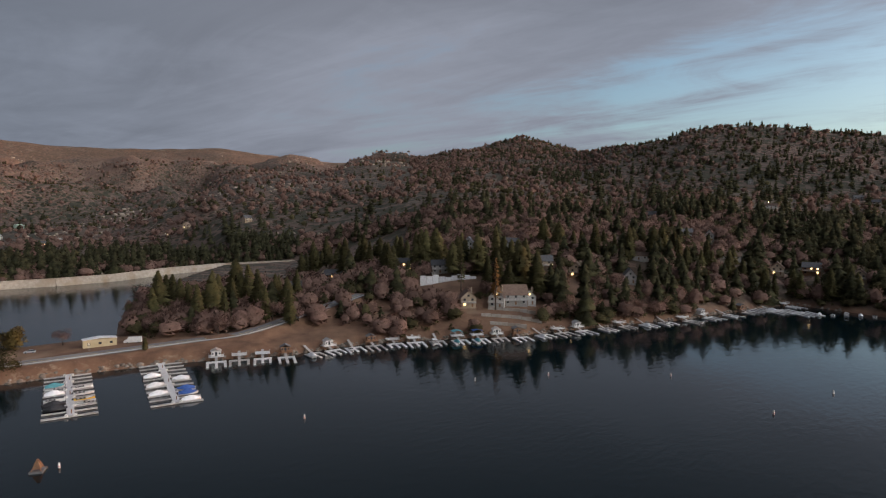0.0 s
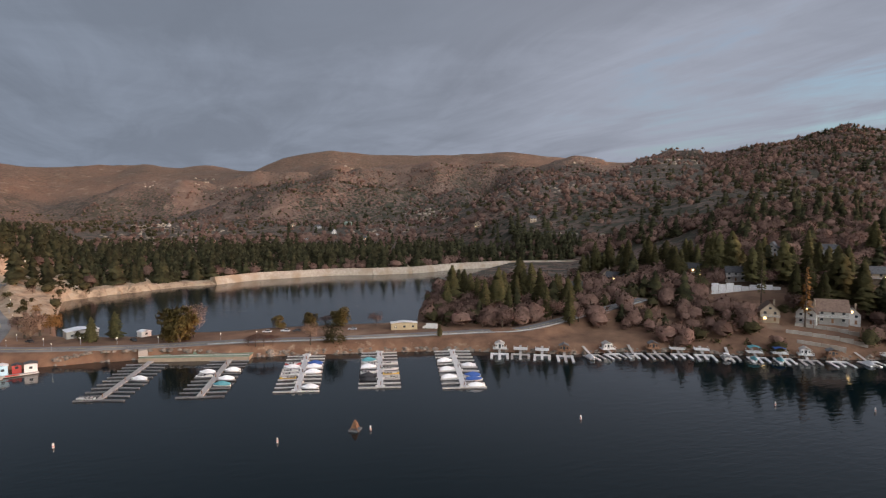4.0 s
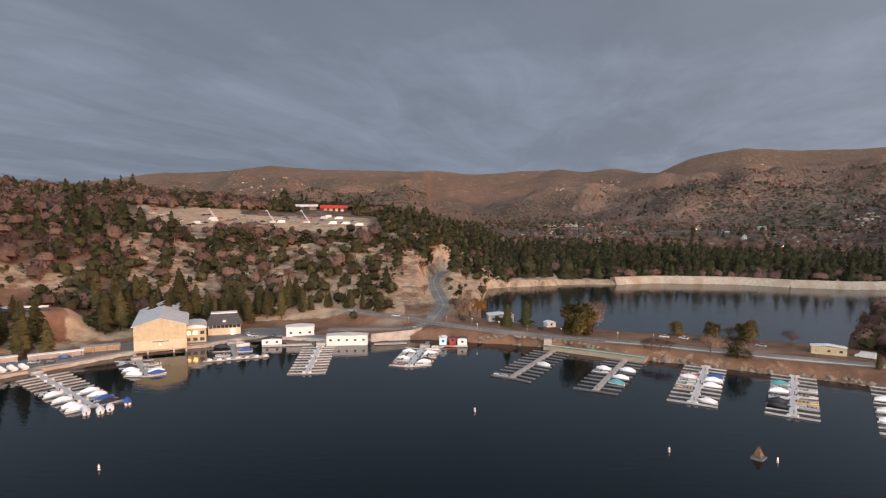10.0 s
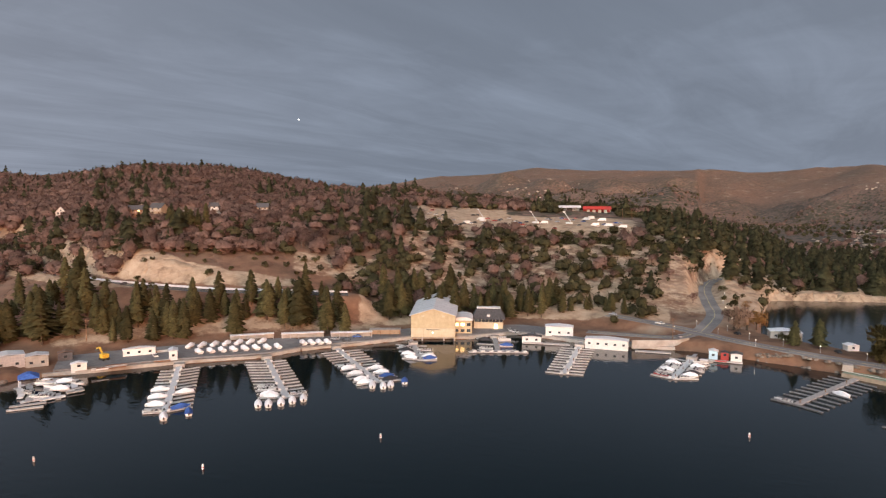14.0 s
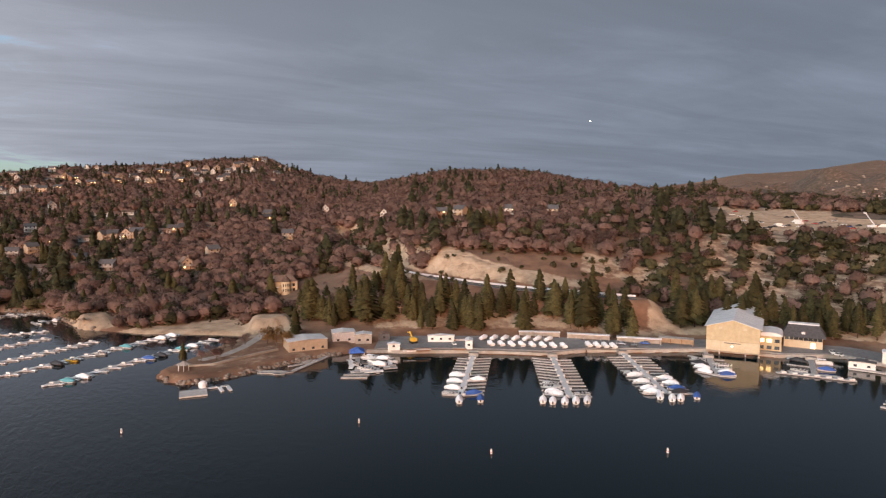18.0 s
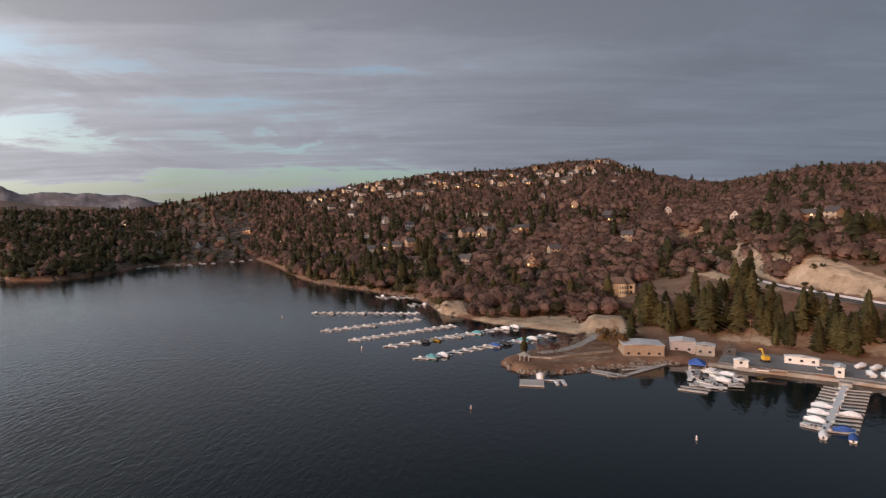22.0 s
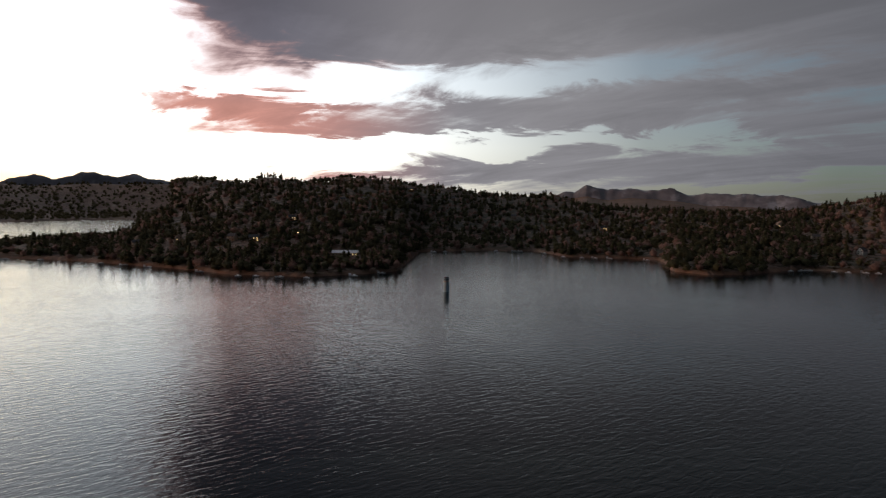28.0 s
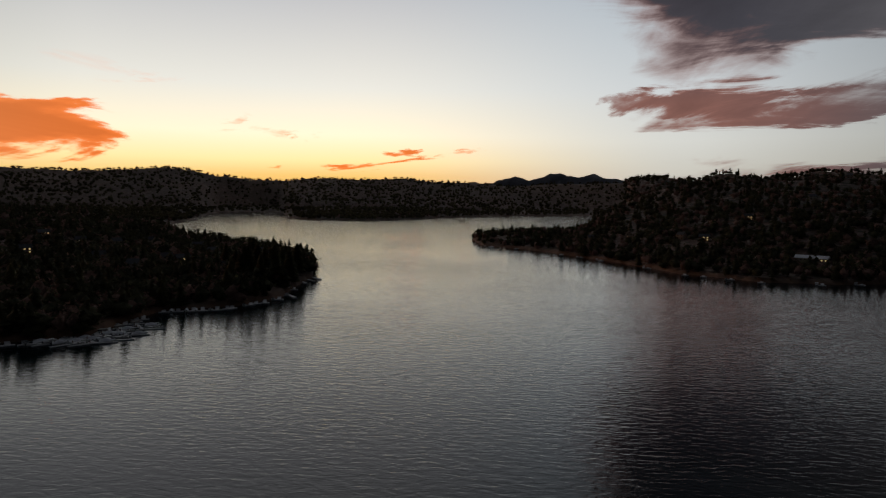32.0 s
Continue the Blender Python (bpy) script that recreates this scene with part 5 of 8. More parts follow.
pale_deck = material("pale_deck", (0.50, 0.50, 0.505), (0.68, 0.68, 0.68), 1.2, 0.8, bump=0.15, per_object=0.15)
dark_deck = material("dark_deck", (0.10, 0.10, 0.105), (0.19, 0.19, 0.195), 1.2, 0.8, bump=0.15, per_object=0.2)
brown_wood = material("brown_wood", (0.15, 0.075, 0.04), (0.27, 0.145, 0.08), 1.5, 0.8, bump=0.2, per_object=0.25)
white_paint = material("white_paint", (0.55, 0.545, 0.53), (0.69, 0.685, 0.66), 0.8, 0.55, bump=0.05, per_object=0.08)
white_wrap = material("white_wrap", (0.68, 0.69, 0.71), (0.84, 0.85, 0.87), 0.9, 0.45, bump=0.25, per_object=0.1)
blue_canvas = material("blue_canvas", (0.02, 0.06, 0.24), (0.05, 0.13, 0.40), 1.5, 0.8, bump=0.2, per_object=0.25)
teal_canvas = material("teal_canvas", (0.06, 0.22, 0.26), (0.12, 0.36, 0.40), 1.5, 0.8, bump=0.2)
yellow_paint = material("yellow_paint", (0.55, 0.33, 0.03), (0.72, 0.46, 0.06), 1.2, 0.5, bump=0.05)
red_paint = material("red_paint", (0.36, 0.03, 0.025), (0.50, 0.06, 0.045), 1.2, 0.5, bump=0.05)
black_vinyl = material("black_vinyl", (0.012, 0.012, 0.014), (0.035, 0.035, 0.04), 2.0, 0.5, bump=0.1)
grey_metal = material("grey_metal", (0.30, 0.31, 0.33), (0.44, 0.45, 0.47), 1.2, 0.5, 0.4, bump=0.05, per_object=0.12)
dark_glass = material("dark_glass", (0.02, 0.024, 0.03), (0.04, 0.045, 0.05), 1.0, 0.08, bump=0)
lamp_warm = glow("lamp_warm", (1.0, 0.6, 0.2), 40.0)
lamp_white = glow("lamp_white", (1.0, 0.9, 0.7), 1.6)
window_light = glow("window_light", (1.0, 0.66, 0.28), 1.8)


def smooth_path(rows, step=4.0):
    """Points every few metres along a road's middle line, rounded at the bends."""
    p = [polar(a, r, z) for a, r, z in rows]
    out = []
    for i in range(len(p) - 1):
        a, b, c, d = p[max(0, i - 1)], p[i], p[i + 1], p[min(len(p) - 1, i + 2)]
        n = max(2, int((c - b).length / step))
        for k in range(n):
            t = k / n
            out.append(0.5 * (2 * b + (c - a) * t + (2 * a - 5 * b + 4 * c - d) * t * t + (3 * b - a - 3 * c + d) * t ** 3))
    return out + [p[-1]]


def ribbon(path, left, right, low, high):
    """A strip of that width along a path, with thickness."""
    rings = []
    for i, p in enumerate(path):
        d = (path[min(i + 1, len(path) - 1)] - path[max(i - 1, 0)])
        d.z = 0
        side = Vector((-d.y, d.x, 0)).normalized()
        rings.append([p + side * left + Vector((0, 0, low)), p + side * right + Vector((0, 0, low)), p + side * right + Vector((0, 0, high)), p + side * left + Vector((0, 0, high))])
    return loft(rings)


def make_road(rows, half, name, label, mat=None):
    path = smooth_path(rows)
    road = tagged(part(name, ribbon(path, -half, half, -0.5, 0.03), mat or asphalt), label, "road", kind="structure")
    part("centre_line", ribbon(path, -0.12, 0.12, 0.0, 0.045), road_paint, road)
    return path


highway_path = make_road(HIGHWAY[0], HIGHWAY[1], "road_highway", "dark asphalt highway curving along the hillside", dark_asphalt)
shore_path = make_road(SHORE_ROAD[0], SHORE_ROAD[1], "road_causeway", "grey asphalt road over the causeway by the lake")
make_road(HILL_ROAD[0], HILL_ROAD[1], "road_hill", "grey asphalt road climbing from the junction")
make_road(LOT_ROAD[0], LOT_ROAD[1], "road_marina", "grey asphalt drive down to the marina")
tagged(part("guard_wall", ribbon(highway_path[:-12], -5.9, -5.3, -0.6, 1.1), pale_deck), "pale concrete guard wall along the curving highway", "wall", kind="structure")
rail = tagged(part("guard_rail", ribbon(shore_path[34:], -5.0, -4.85, 0.35, 0.75), grey_metal), "steel guard rail along the causeway road", "guard rail", kind="structure")


def shore_curve(rows, a0, a1, step, extra=0.0, z=0.0):
    n = max(2, int(abs(a1 - a0) / step))
    az = [a0 + (a1 - a0) * i / n for i in range(n + 1)]
    rs = columns(rows, np.array(az))[0]
    return [polar(a, float(r) + extra, z) for a, r in zip(az, rs)]


# quay wall of the boat yard and the low wall under the marina huts
tagged(part("quay_wall", ribbon(shore_curve(NORTHWEST, -4.6, 15.5, 0.8, 1.0, 0), -0.9, 0.9, -3, 1.55), concrete), "low concrete quay wall of the boat yard", "quay", kind="structure")
tagged(part("quay_wall", ribbon(shore_curve(NORTH, -38.5, -4.8, 0.8, 1.0, 0), -0.9, 0.9, -3, 1.5), concrete), "low concrete quay wall of the marina", "quay", kind="structure")
yard = tagged(part("yard_paving", ribbon(shore_curve(NORTHWEST, -4.6, 14.5, 0.8, 17.0, 1.5), -14, 13.5, -0.6, 0.45), asphalt), "worn grey asphalt of the boat yard", "paving", kind="structure")
yard = tagged(part("yard_paving", ribbon(shore_curve(NORTH, -36, -4.8, 0.8, 11.0, 1.5), -9, 8.5, -0.6, 0.4), asphalt), "worn grey asphalt behind the marina", "paving", kind="structure")

# the dam of the small lake: a pale crest wall with an upstream slope, in bays
dam_rows = [(a, float(columns(BASIN, np.array([a]))[0][0])) for a in np.arange(-90.1, -56.6, 0.6)]
dam = tagged(new("dam"), "long pale concrete dam across the small lake", "dam", kind="structure")
dam_path = [polar(a, r + 2, 0) for a, r in dam_rows]
for i in range(0, len(dam_path) - 1, 2):
    seg = dam_path[i:i + 3]
    rings = []
    for k, p in enumerate(seg):
        d = (seg[min(k + 1, len(seg) - 1)] - seg[max(k - 1, 0)]).normalized()
        side = Vector((d.y, -d.x, 0))
        if side.dot(p) > 0:
            side = -side
        rings.append([p + side * 5 + Vector((0, 0, -3)), p - side * 9 + Vector((0, 0, -3)), p - side * 6 + Vector((0, 0, 5.6)), p - side * 1.2 + Vector((0, 0, 5.6)), p - side * 1.2 + Vector((0, 0, 6.4)), p + side * 0.1 + Vector((0, 0, 6.4)), p + side * 0.4 + Vector((0, 0, 5.2))])
    part("dam_bay", loft(rings), dam_stone, dam)

# ---------------------------------------------------------------- boats
BOATS = {}


def hull_rings(L, W, H, deep=0.35, z0=0.0):
    rings = []
    for s, w, lift_ in ((0.0, 0.86, 0), (0.3, 1.0, 0), (0.6, 0.97, 0.02), (0.82, 0.66, 0.1), (0.95, 0.3, 0.2), (1.0, 0.05, 0.28)):
        y, hw, zz = (s - 0.5) * L, W / 2 * w, z0 + lift_ * H
        rings.append([(-hw, y, zz + H), (-hw * 0.86, y, zz + 0.1), (0, y, zz - deep * (1 - s * 0.6)), (hw * 0.86, y, zz + 0.1), (hw, y, zz + H), (0, y, zz + H * 1.04)])
    return rings


def boat_kind(kind, m):
    """Builds one boat of a kind, afloat at m with its bow along +y."""
    L, W = (6.6, 2.5)
    paint = {"white": white_paint, "yellow": yellow_paint, "red": red_paint, "dark": black_vinyl}.get(kind, white_paint)
    words = {"wrapped": "motor boat wrapped in white winter cover", "blue": "motor boat under a blue canvas cover", "white": "open white motor boat moored at the dock", "yellow": "yellow motor boat moored at the dock", "red": "red motor boat moored at the dock",
             "dark": "dark motor boat with a black cover", "pontoon": "pontoon boat with a pale canopy", "teal": "small boat under a teal cover", "hauled": "motor boat wrapped in white cover on the yard"}
    t = thing("pontoon_boat" if kind == "pontoon" else "motor_boat", m, words[kind], "boat", "boats of the marina")
    if kind == "pontoon":
        for x in (-0.9, 0.9):
            part("float_tube", loft([[(x + 0.32 * math.cos(a), y, 0.15 + 0.32 * math.sin(a) + lift_) for a in np.arange(0, 6.28, 0.79)] for y, lift_ in ((-3.1, 0), (2.6, 0), (3.3, 0.2))]), grey_metal, t)
        part("deck", boxes((-1.25, 1.25, -3.2, 3.2, 0.46, 0.58)), pale_deck, t)
        part("railing", boxes((-1.22, -1.16, -3.1, 3.1, 0.58, 1.25), (1.16, 1.22, -3.1, 3.1, 0.58, 1.25), (-1.22, 1.22, 3.04, 3.1, 0.58, 1.25)), white_paint, t)
        part("bench", boxes((-1.1, -0.55, -2.8, 0.2, 0.58, 1.0), (0.55, 1.1, -2.8, -0.6, 0.58, 1.0)), weathered, t)
        part("canopy", loft([[(x, y, 2.35 - 0.12 * abs(x)) for x in (-1.2, 0, 1.2)] + [(x, y, 2.28 - 0.12 * abs(x)) for x in (1.2, 0, -1.2)] for y in (-2.6, 0.6)]), white_wrap, t)
        for x, y in ((-1.1, -2.4), (1.1, -2.4), (-1.1, 0.4), (1.1, 0.4)):
            part("post", boxes((x - 0.03, x + 0.03, y - 0.03, y + 0.03, 0.58, 2.22)), grey_metal, t)
    else:
        part("hull", loft(hull_rings(L, W, 0.75)), paint, t)
        part("rub_rail", loft([[(x * 1.02, y, z - 0.12), (x * 1.02, y, z - 0.02)] for x, y, z in [r[0] for r in hull_rings(L, W, 0.75)]], close=False, caps=False), black_vinyl, t)
        if kind in ("wrapped", "blue", "teal", "hauled", "dark"):
            cover = {"blue": blue_canvas, "teal": teal_canvas, "dark": black_vinyl}.get(kind, white_wrap)
            rings = []
            for s, w, h in ((0.02, 0.9, 0.35), (0.2, 1.04, 0.85), (0.45, 1.05, 1.25), (0.62, 1.0, 1.05), (0.82, 0.68, 0.45), (0.97, 0.24, 0.2)):
                y, hw, b = (s - 0.5) * L, W / 2 * w, 0.5 + 0.25 * s * s
                rings.append([(-hw, y, b), (-hw * 0.95, y, b + 0.28), (-hw * 0.42, y, b + 0.28 + h * 0.72), (0, y, b + 0.3 + h), (hw * 0.42, y, b + 0.28 + h * 0.72), (hw * 0.95, y, b + 0.28), (hw, y, b)])
            part("cover", loft(rings), cover, t)
        else:
            part("cockpit", boxes((-0.85, 0.85, -2.6, 0.3, 0.55, 0.83)), black_vinyl, t)
            part("foredeck", loft([[(-1.0, 0.5, 0.8), (1.0, 0.5, 0.8), (0, 0.5, 0.98)], [(-0.5, 2.4, 0.98), (0.5, 2.4, 0.98), (0, 2.4, 1.06)]]), white_paint, t)
            for y in (-0.5, -1.9):
                part("seat", boxes((-0.7, 0.7, y - 0.3, y + 0.3, 0.83, 1.15)), weathered, t)
            part("windshield", loft([[(-1.0, 0.35, 0.85), (1.0, 0.35, 0.85), (1.0, 0.4, 0.85), (-1.0, 0.4, 0.85)], [(-0.85, -0.05, 1.4), (0.85, -0.05, 1.4), (0.85, 0.0, 1.4), (-0.85, 0.0, 1.4)]]), dark_glass, t)
        if kind != "hauled":
            motor = part("outboard_motor", loft([[(-0.22, -3.75, 0.3), (0.22, -3.75, 0.3), (0.22, -3.3, 0.3), (-0.22, -3.3, 0.3)], [(-0.26, -3.85, 0.8), (0.26, -3.85, 0.8), (0.26, -3.3, 0.8), (-0.26, -3.3, 0.8)], [(-0.16, -3.7, 1.15), (0.16, -3.7, 1.15), (0.16, -3.35, 1.15), (-0.16, -3.35, 1.15)]]), black_vinyl, t)
        else:
            for y in (-1.8, 1.4):
                part("stand", boxes((-0.9, 0.9, y - 0.12, y + 0.12, -0.62, 0.0), (-1.0, -0.8, y - 0.15, y + 0.15, -0.62, 0.25), (0.8, 1.0, y - 0.15, y + 0.15, -0.62, 0.25)), weathered, t)
    return t


def boat(kind, p, direction, z=0.02):
    """A boat of that kind at p with its bow along direction."""
    yaw = math.atan2(direction.y, direction.x) - math.pi / 2
    m = Matrix.Translation((p.x, p.y, z)) @ Matrix.Rotation(yaw, 4, "Z")
    if kind not in BOATS:
        BOATS[kind] = boat_kind(kind, m)
        return BOATS[kind]
    return copy_thing(BOATS[kind], m)


# ---------------------------------------------------------------- docks
def plank(name, a, b, width, z0, z1, mat, parent, label=""):
    """A straight float from a to b, with slightly drawn-in ends."""
    d = b - a
    L = d.length
    ob = part(name, loft([[(-width / 2 * k, y, z0), (width / 2 * k, y, z0), (width / 2 * k, y, z1), (-width / 2 * k, y, z1)] for y, k in ((0, 0.94), (0.12, 1), (L - 0.12, 1), (L, 0.94))]), mat, parent, label)
    ob.matrix_basis = Matrix.Translation(a) @ Matrix.Rotation(math.atan2(d.y, d.x) - math.pi / 2, 4, "Z")
    return ob


def finger_dock(root, tip, ends, n, label, mat, fmat, boats="", first=0.12, width=2.3, shrink=1.0, light_walk=None):
    """A floating dock: a walkway from root to tip and n pairs of fingers, the last pair across the tip. boats: a letter for each berth, from the tip, one string a side."""
    a, b = polar(*root), polar(*tip)
    t = thing("floating_dock", Matrix.Translation((a.x, a.y, 0.0)), label, "dock", "docks of the marina")
    plank("walkway", Vector((0, 0, 0)), b - a, width, 0.12, 0.56, light_walk or mat, t)
    plank("ramp", Vector((0, 0, 0.3)), (a - b).normalized() * 9 + Vector((0, 0, 0)), 1.6, 0.35, 0.62, grey_metal, t).rotation_mode = "XYZ"
    letters = {"w": "wrapped", "b": "blue", "o": "white", "y": "yellow", "r": "red", "d": "dark", "p": "pontoon", "t": "teal"}
    for side, e in enumerate(ends):
        vec = polar(*e) - b
        for i in range(n):
            s = 1 - (1 - first) * i / max(1, n - 1)
            c = (b - a) * s
            k = 1.0 if i == 0 else shrink
            plank("finger", c, c + vec * k, 0.85 if i else 1.3, 0.1, 0.5, fmat, t)
            if light_walk is pale_deck and i % 2 == 0:
                q = c + vec.normalized() * 1.25
                part("dock_box", boxes((q.x - 0.45, q.x + 0.45, q.y - 0.45, q.y + 0.45, 0.5, 1.1)), white_paint, t)
        row = boats[side] if side < len(boats) else ""
        gap = (b - a) * ((1 - first) / max(1, n - 1))
        for i, ch in enumerate(row):
            if ch in letters:
                j = i // 2
                off = 0.27 if i % 2 == 0 else 0.73
                c = a + (b - a) - gap * (j + off) + vec * 0.56
                boat(letters[ch], c, -vec if (i % 3) else vec)
    part("landing", boxes((-2.2, 2.2, -1.6, 1.6, -1.0, 1.5)), concrete, t).matrix_basis = Matrix.Rotation(math.atan2((b - a).y, (b - a).x) - math.pi / 2, 4, "Z")
    for s in (0.25, 0.6, 0.98):
        c = (b - a) * s + Vector((1.3, 0.2, 0))
        part("mooring_post", loft([[(c.x + x, c.y + y, z) for x, y, _ in ring(0.16, 0, 6)] for z in (-3, 1.9)]), brown_wood, t)
    return t


finger_dock((-52.0, 298), (-47.92, 246), [(-46.1, 249.2), (-49.77, 241.2)], 11, "dark floating dock with many empty finger berths", dark_deck, dark_deck, ("o..................", "..........w...."), light_walk=weathered)
finger_dock((-58.4, 291), (-55.6, 234.7), [(-53.7, 237), (-57.65, 232.6)], 11, "dark floating dock with a few covered boats", dark_deck, dark_deck, ("..........o.w...", ".....t..w....w.."), light_walk=weathered)
finger_dock((-64.96, 291.6), (-63.9, 231.2), [(-61.8, 232.2), (-65.93, 229.9)], 11, "pale floating dock lined with covered boats", weathered, weathered, ("......y.o.o.w.r", ".w.......w..w.b."), light_walk=pale_deck)
finger_dock((-71.5, 293), (-71.54, 231.2), [(-69.5, 231.6), (-73.49, 231.4)], 11, "pale floating dock lined with open boats", weathered, weathered, ("...d.d.o..w.o.t", "....o.y..o..o.."), light_walk=pale_deck)
finger_dock((-78.1, 296), (-79.43, 230.4), [(-77.36, 229.2), (-81.55, 230.8)], 11, "pale floating dock with wrapped boats", weathered, weathered, ("....w...w....w", "w..b.b....w..."), light_walk=pale_deck)
finger_dock((-30.35, 307.6), (-29.04, 256), [(-27.3, 257.5), (-30.75, 256.0)], 11, "empty grey floating dock with many thin fingers", weathered, weathered, ("", ""), light_walk=pale_deck)
finger_dock((-39.9, 297.7), (-38.4, 261.5), [(-36.6, 265.2), (-40.49, 264.6)], 6, "crowded floating dock of hire boats", weathered, weathered, ("r.owooow..", "owd.oowop."), light_walk=pale_deck)
finger_dock((5.55, 283), (6.8, 222), [(8.5, 223.5), (4.6, 224.0)], 13, "pale floating dock with boats under white covers", weathered, weathered, ("o..w...w...w.", "b.......w......."), light_walk=pale_deck)
finger_dock((-1.7, 284.8), (-3.4, 225), [(-0.9, 227.2), (-5.3, 226.8)], 13, "pale floating dock ending in a row of white-wrapped boats", weathered, weathered, ("ww..o.o....", ".o..............."), light_walk=pale_deck)
finger_dock((-7.9, 298.2), (-11.7, 239), [(-9.7, 235.8), (-13.9, 242.0)], 13, "pale floating dock with wrapped boats along one side", weathered, weathered, ("w.w...w...w.o..", "d.b..w..w....."), light_walk=pale_deck)
for tip_az, tip_r, ahead in ((-3.9, 221, 0), (-2.9, 219.5, 0), (-1.8, 219.2, 0), (-4.9, 222.5, 0), (-0.9, 219.8, 0), (6.9, 217, 0), (-12.2, 233.5, 0), (-11.2, 234.5, 0), (-12.9, 235, 0)):
    boat("wrapped", polar(tip_az, tip_r), polar(tip_az, tip_r))
boat("blue", polar(4.9, 218.6), polar(5, 1))
boat("blue", polar(-14.2, 239.5), polar(-13, 1))


def stub_dock(a, b, n, length, turn, label, mat, boats=""):
    """A walkway with short slanting stubs along it, as in the western marina."""
    a, b = polar(*a), polar(*b)
    t = thing("floating_dock", Matrix.Translation((a.x, a.y, 0)), label, "dock", "stub docks of the western marina")
    plank("walkway", Vector((0, 0, 0)), b - a, 1.7, 0.12, 0.55, mat, t)
    d = (b - a).normalized()
    out = Matrix.Rotation(radians(turn), 3, "Z") @ d
    for i in range(n):
        c = (b - a) * ((i + 0.6) / n)
        plank("stub", c, c + out * length, 1.3, 0.1, 0.52, mat, t)
        part("dock_box", boxes((c.x - 0.9, c.x + 0.9, c.y - 0.45, c.y + 0.45, 0.55, 1.15)), white_paint, t)
        brace = c - d * 2.6
        plank("brace", brace, c + out * length * 0.7, 0.8, 0.1, 0.5, mat, t)
    letters = {"w": "wrapped", "b": "blue", "o": "white", "d": "dark", "p": "pontoon", "t": "teal", "y": "yellow"}
    for i, ch in enumerate(boats):
        if ch in letters:
            c = a + (b - a) * ((i + 0.1) / n) + out * (length * 0.62)
            boat(letters[ch], c, -out)
    return t


stub_dock((51, 412), (41.1, 400.7), 14, 3.6, -105, "long pale stub dock at the far side of the marina", pale_deck, "...o...w......")
stub_dock((50.2, 350.2), (41.2, 381), 11, 4.6, -75, "long pale stub dock reaching into the lake", pale_deck, ".....o.........")
stub_dock((47.65, 323), (38, 360), 12, 4.8, -75, "long pale stub dock with empty berths", pale_deck, "")
stub_dock((44.5, 305.8), (32, 361), 13, 5.0, -75, "long pale stub dock with a few boats", pale_deck, "...dy.o.t..ww")
stub_dock((41.7, 279.8), (28.9, 339.3), 14, 5.0, -75, "long pale stub dock beside the headland", pale_deck, ".tw....bd.tw..")
finger_dock((41, 470), (44.9, 474), [(44.6, 468), (45.1, 481)], 6, "floating dock below the wooded point", weathered, weathered, (".o..o", ".w..o"), width=1.8)
finger_dock((38.8, 445), (42.0, 432), [(41.8, 426), (42.2, 439)], 5, "small floating dock by the sand bluff", weathered, weathered, ("o..w", ".o.."), width=1.8)

# the square platform and its small dock off the headland
plat = thing("swim_platform", Matrix.Translation(polar(30.7, 243)), "square grey floating platform off the headland", "platform")
for i in range(6):
    part("board", boxes((-4.8, 4.8, -4.2 + i * 1.4, -2.86 + i * 1.4, 0.1, 0.6)), weathered, plat)
plat.rotation_mode = "XYZ"
plat.matrix_basis = Matrix.Translation(polar(30.7, 243)) @ Matrix.Rotation(radians(30.7), 4, "Z")
tank_ob = thing("water_tank", Matrix.Translation(polar(29.9, 249.5, 0.3)), "small round white tank on the platform dock", "tank")
part("shell", loft([ring(1.5, 0, 12), ring(1.7, 0.8, 12), ring(1.55, 1.9, 12), ring(0.8, 2.5, 12)]), white_wrap, tank_ob)
finger_dock((30.2, 264), (29.9, 247.5), [(27.8, 249), (30.0, 246)], 1, "short floating dock beside the square platform", pale_deck, pale_deck, width=2.0)
for a in (28.6, 27.9):
    q = thing("dock_float", Matrix.Identity(4), "pale floating finger of the platform dock", "dock")
    plank("board", polar(a, 249), polar(a - 0.3, 242), 1.2, 0.1, 0.5, pale_deck, q)

# comb dock before the marina buildings and the dock of the boat house
stub_dock((-20.26, 288), (-25.73, 289.5), 7, 5.0, 95, "grey comb dock before the marina buildings", weathered, "")
finger_dock((-22.6, 320), (-22.9, 292), [(-21, 293), (-24.5, 293.5)], 3, "grey gangway to the comb dock with boats", weathered, weathered, ("o..d", ".b.p"))
finger_dock((-15.0, 303), (-15.9, 272), [(-14, 276), (-17.2, 272.5)], 5, "crowded dock before the boat house", weathered, weathered, ("w.w.d.o.", "bw.o.o"), width=3.0)
# the heap of spare floats by the yard
heap_rng = random.Random(6)
for i in range(26):
    a, r = heap_rng.uniform(13.0, 17.2), heap_rng.uniform(254, 281)
    q = thing("spare_float", Matrix.Translation(polar(a, r)), "spare grey dock float moored by the yard", "dock float", "spare floats by the yard")
    ang = heap_rng.choice((0.4, 1.97, 0.5, 1.8)) + heap_rng.uniform(-0.2, 0.2)
    d = Vector((math.cos(ang), math.sin(ang), 0)) * heap_rng.uniform(5, 10)
    plank("board", -d / 2, d / 2, heap_rng.uniform(1.2, 2.6), 0.1 + 0.012 * i, 0.5 + 0.012 * i, (weathered, pale_deck)[i % 2], q)
for i in range(7):
    a, r = heap_rng.uniform(13.0, 16.8), heap_rng.uniform(258, 278)
    boat(("white", "pontoon", "wrapped", "white")[i % 4], polar(a, r), Vector((heap_rng.uniform(-1, 1), heap_rng.uniform(-1, 1), 0)), 0.5)
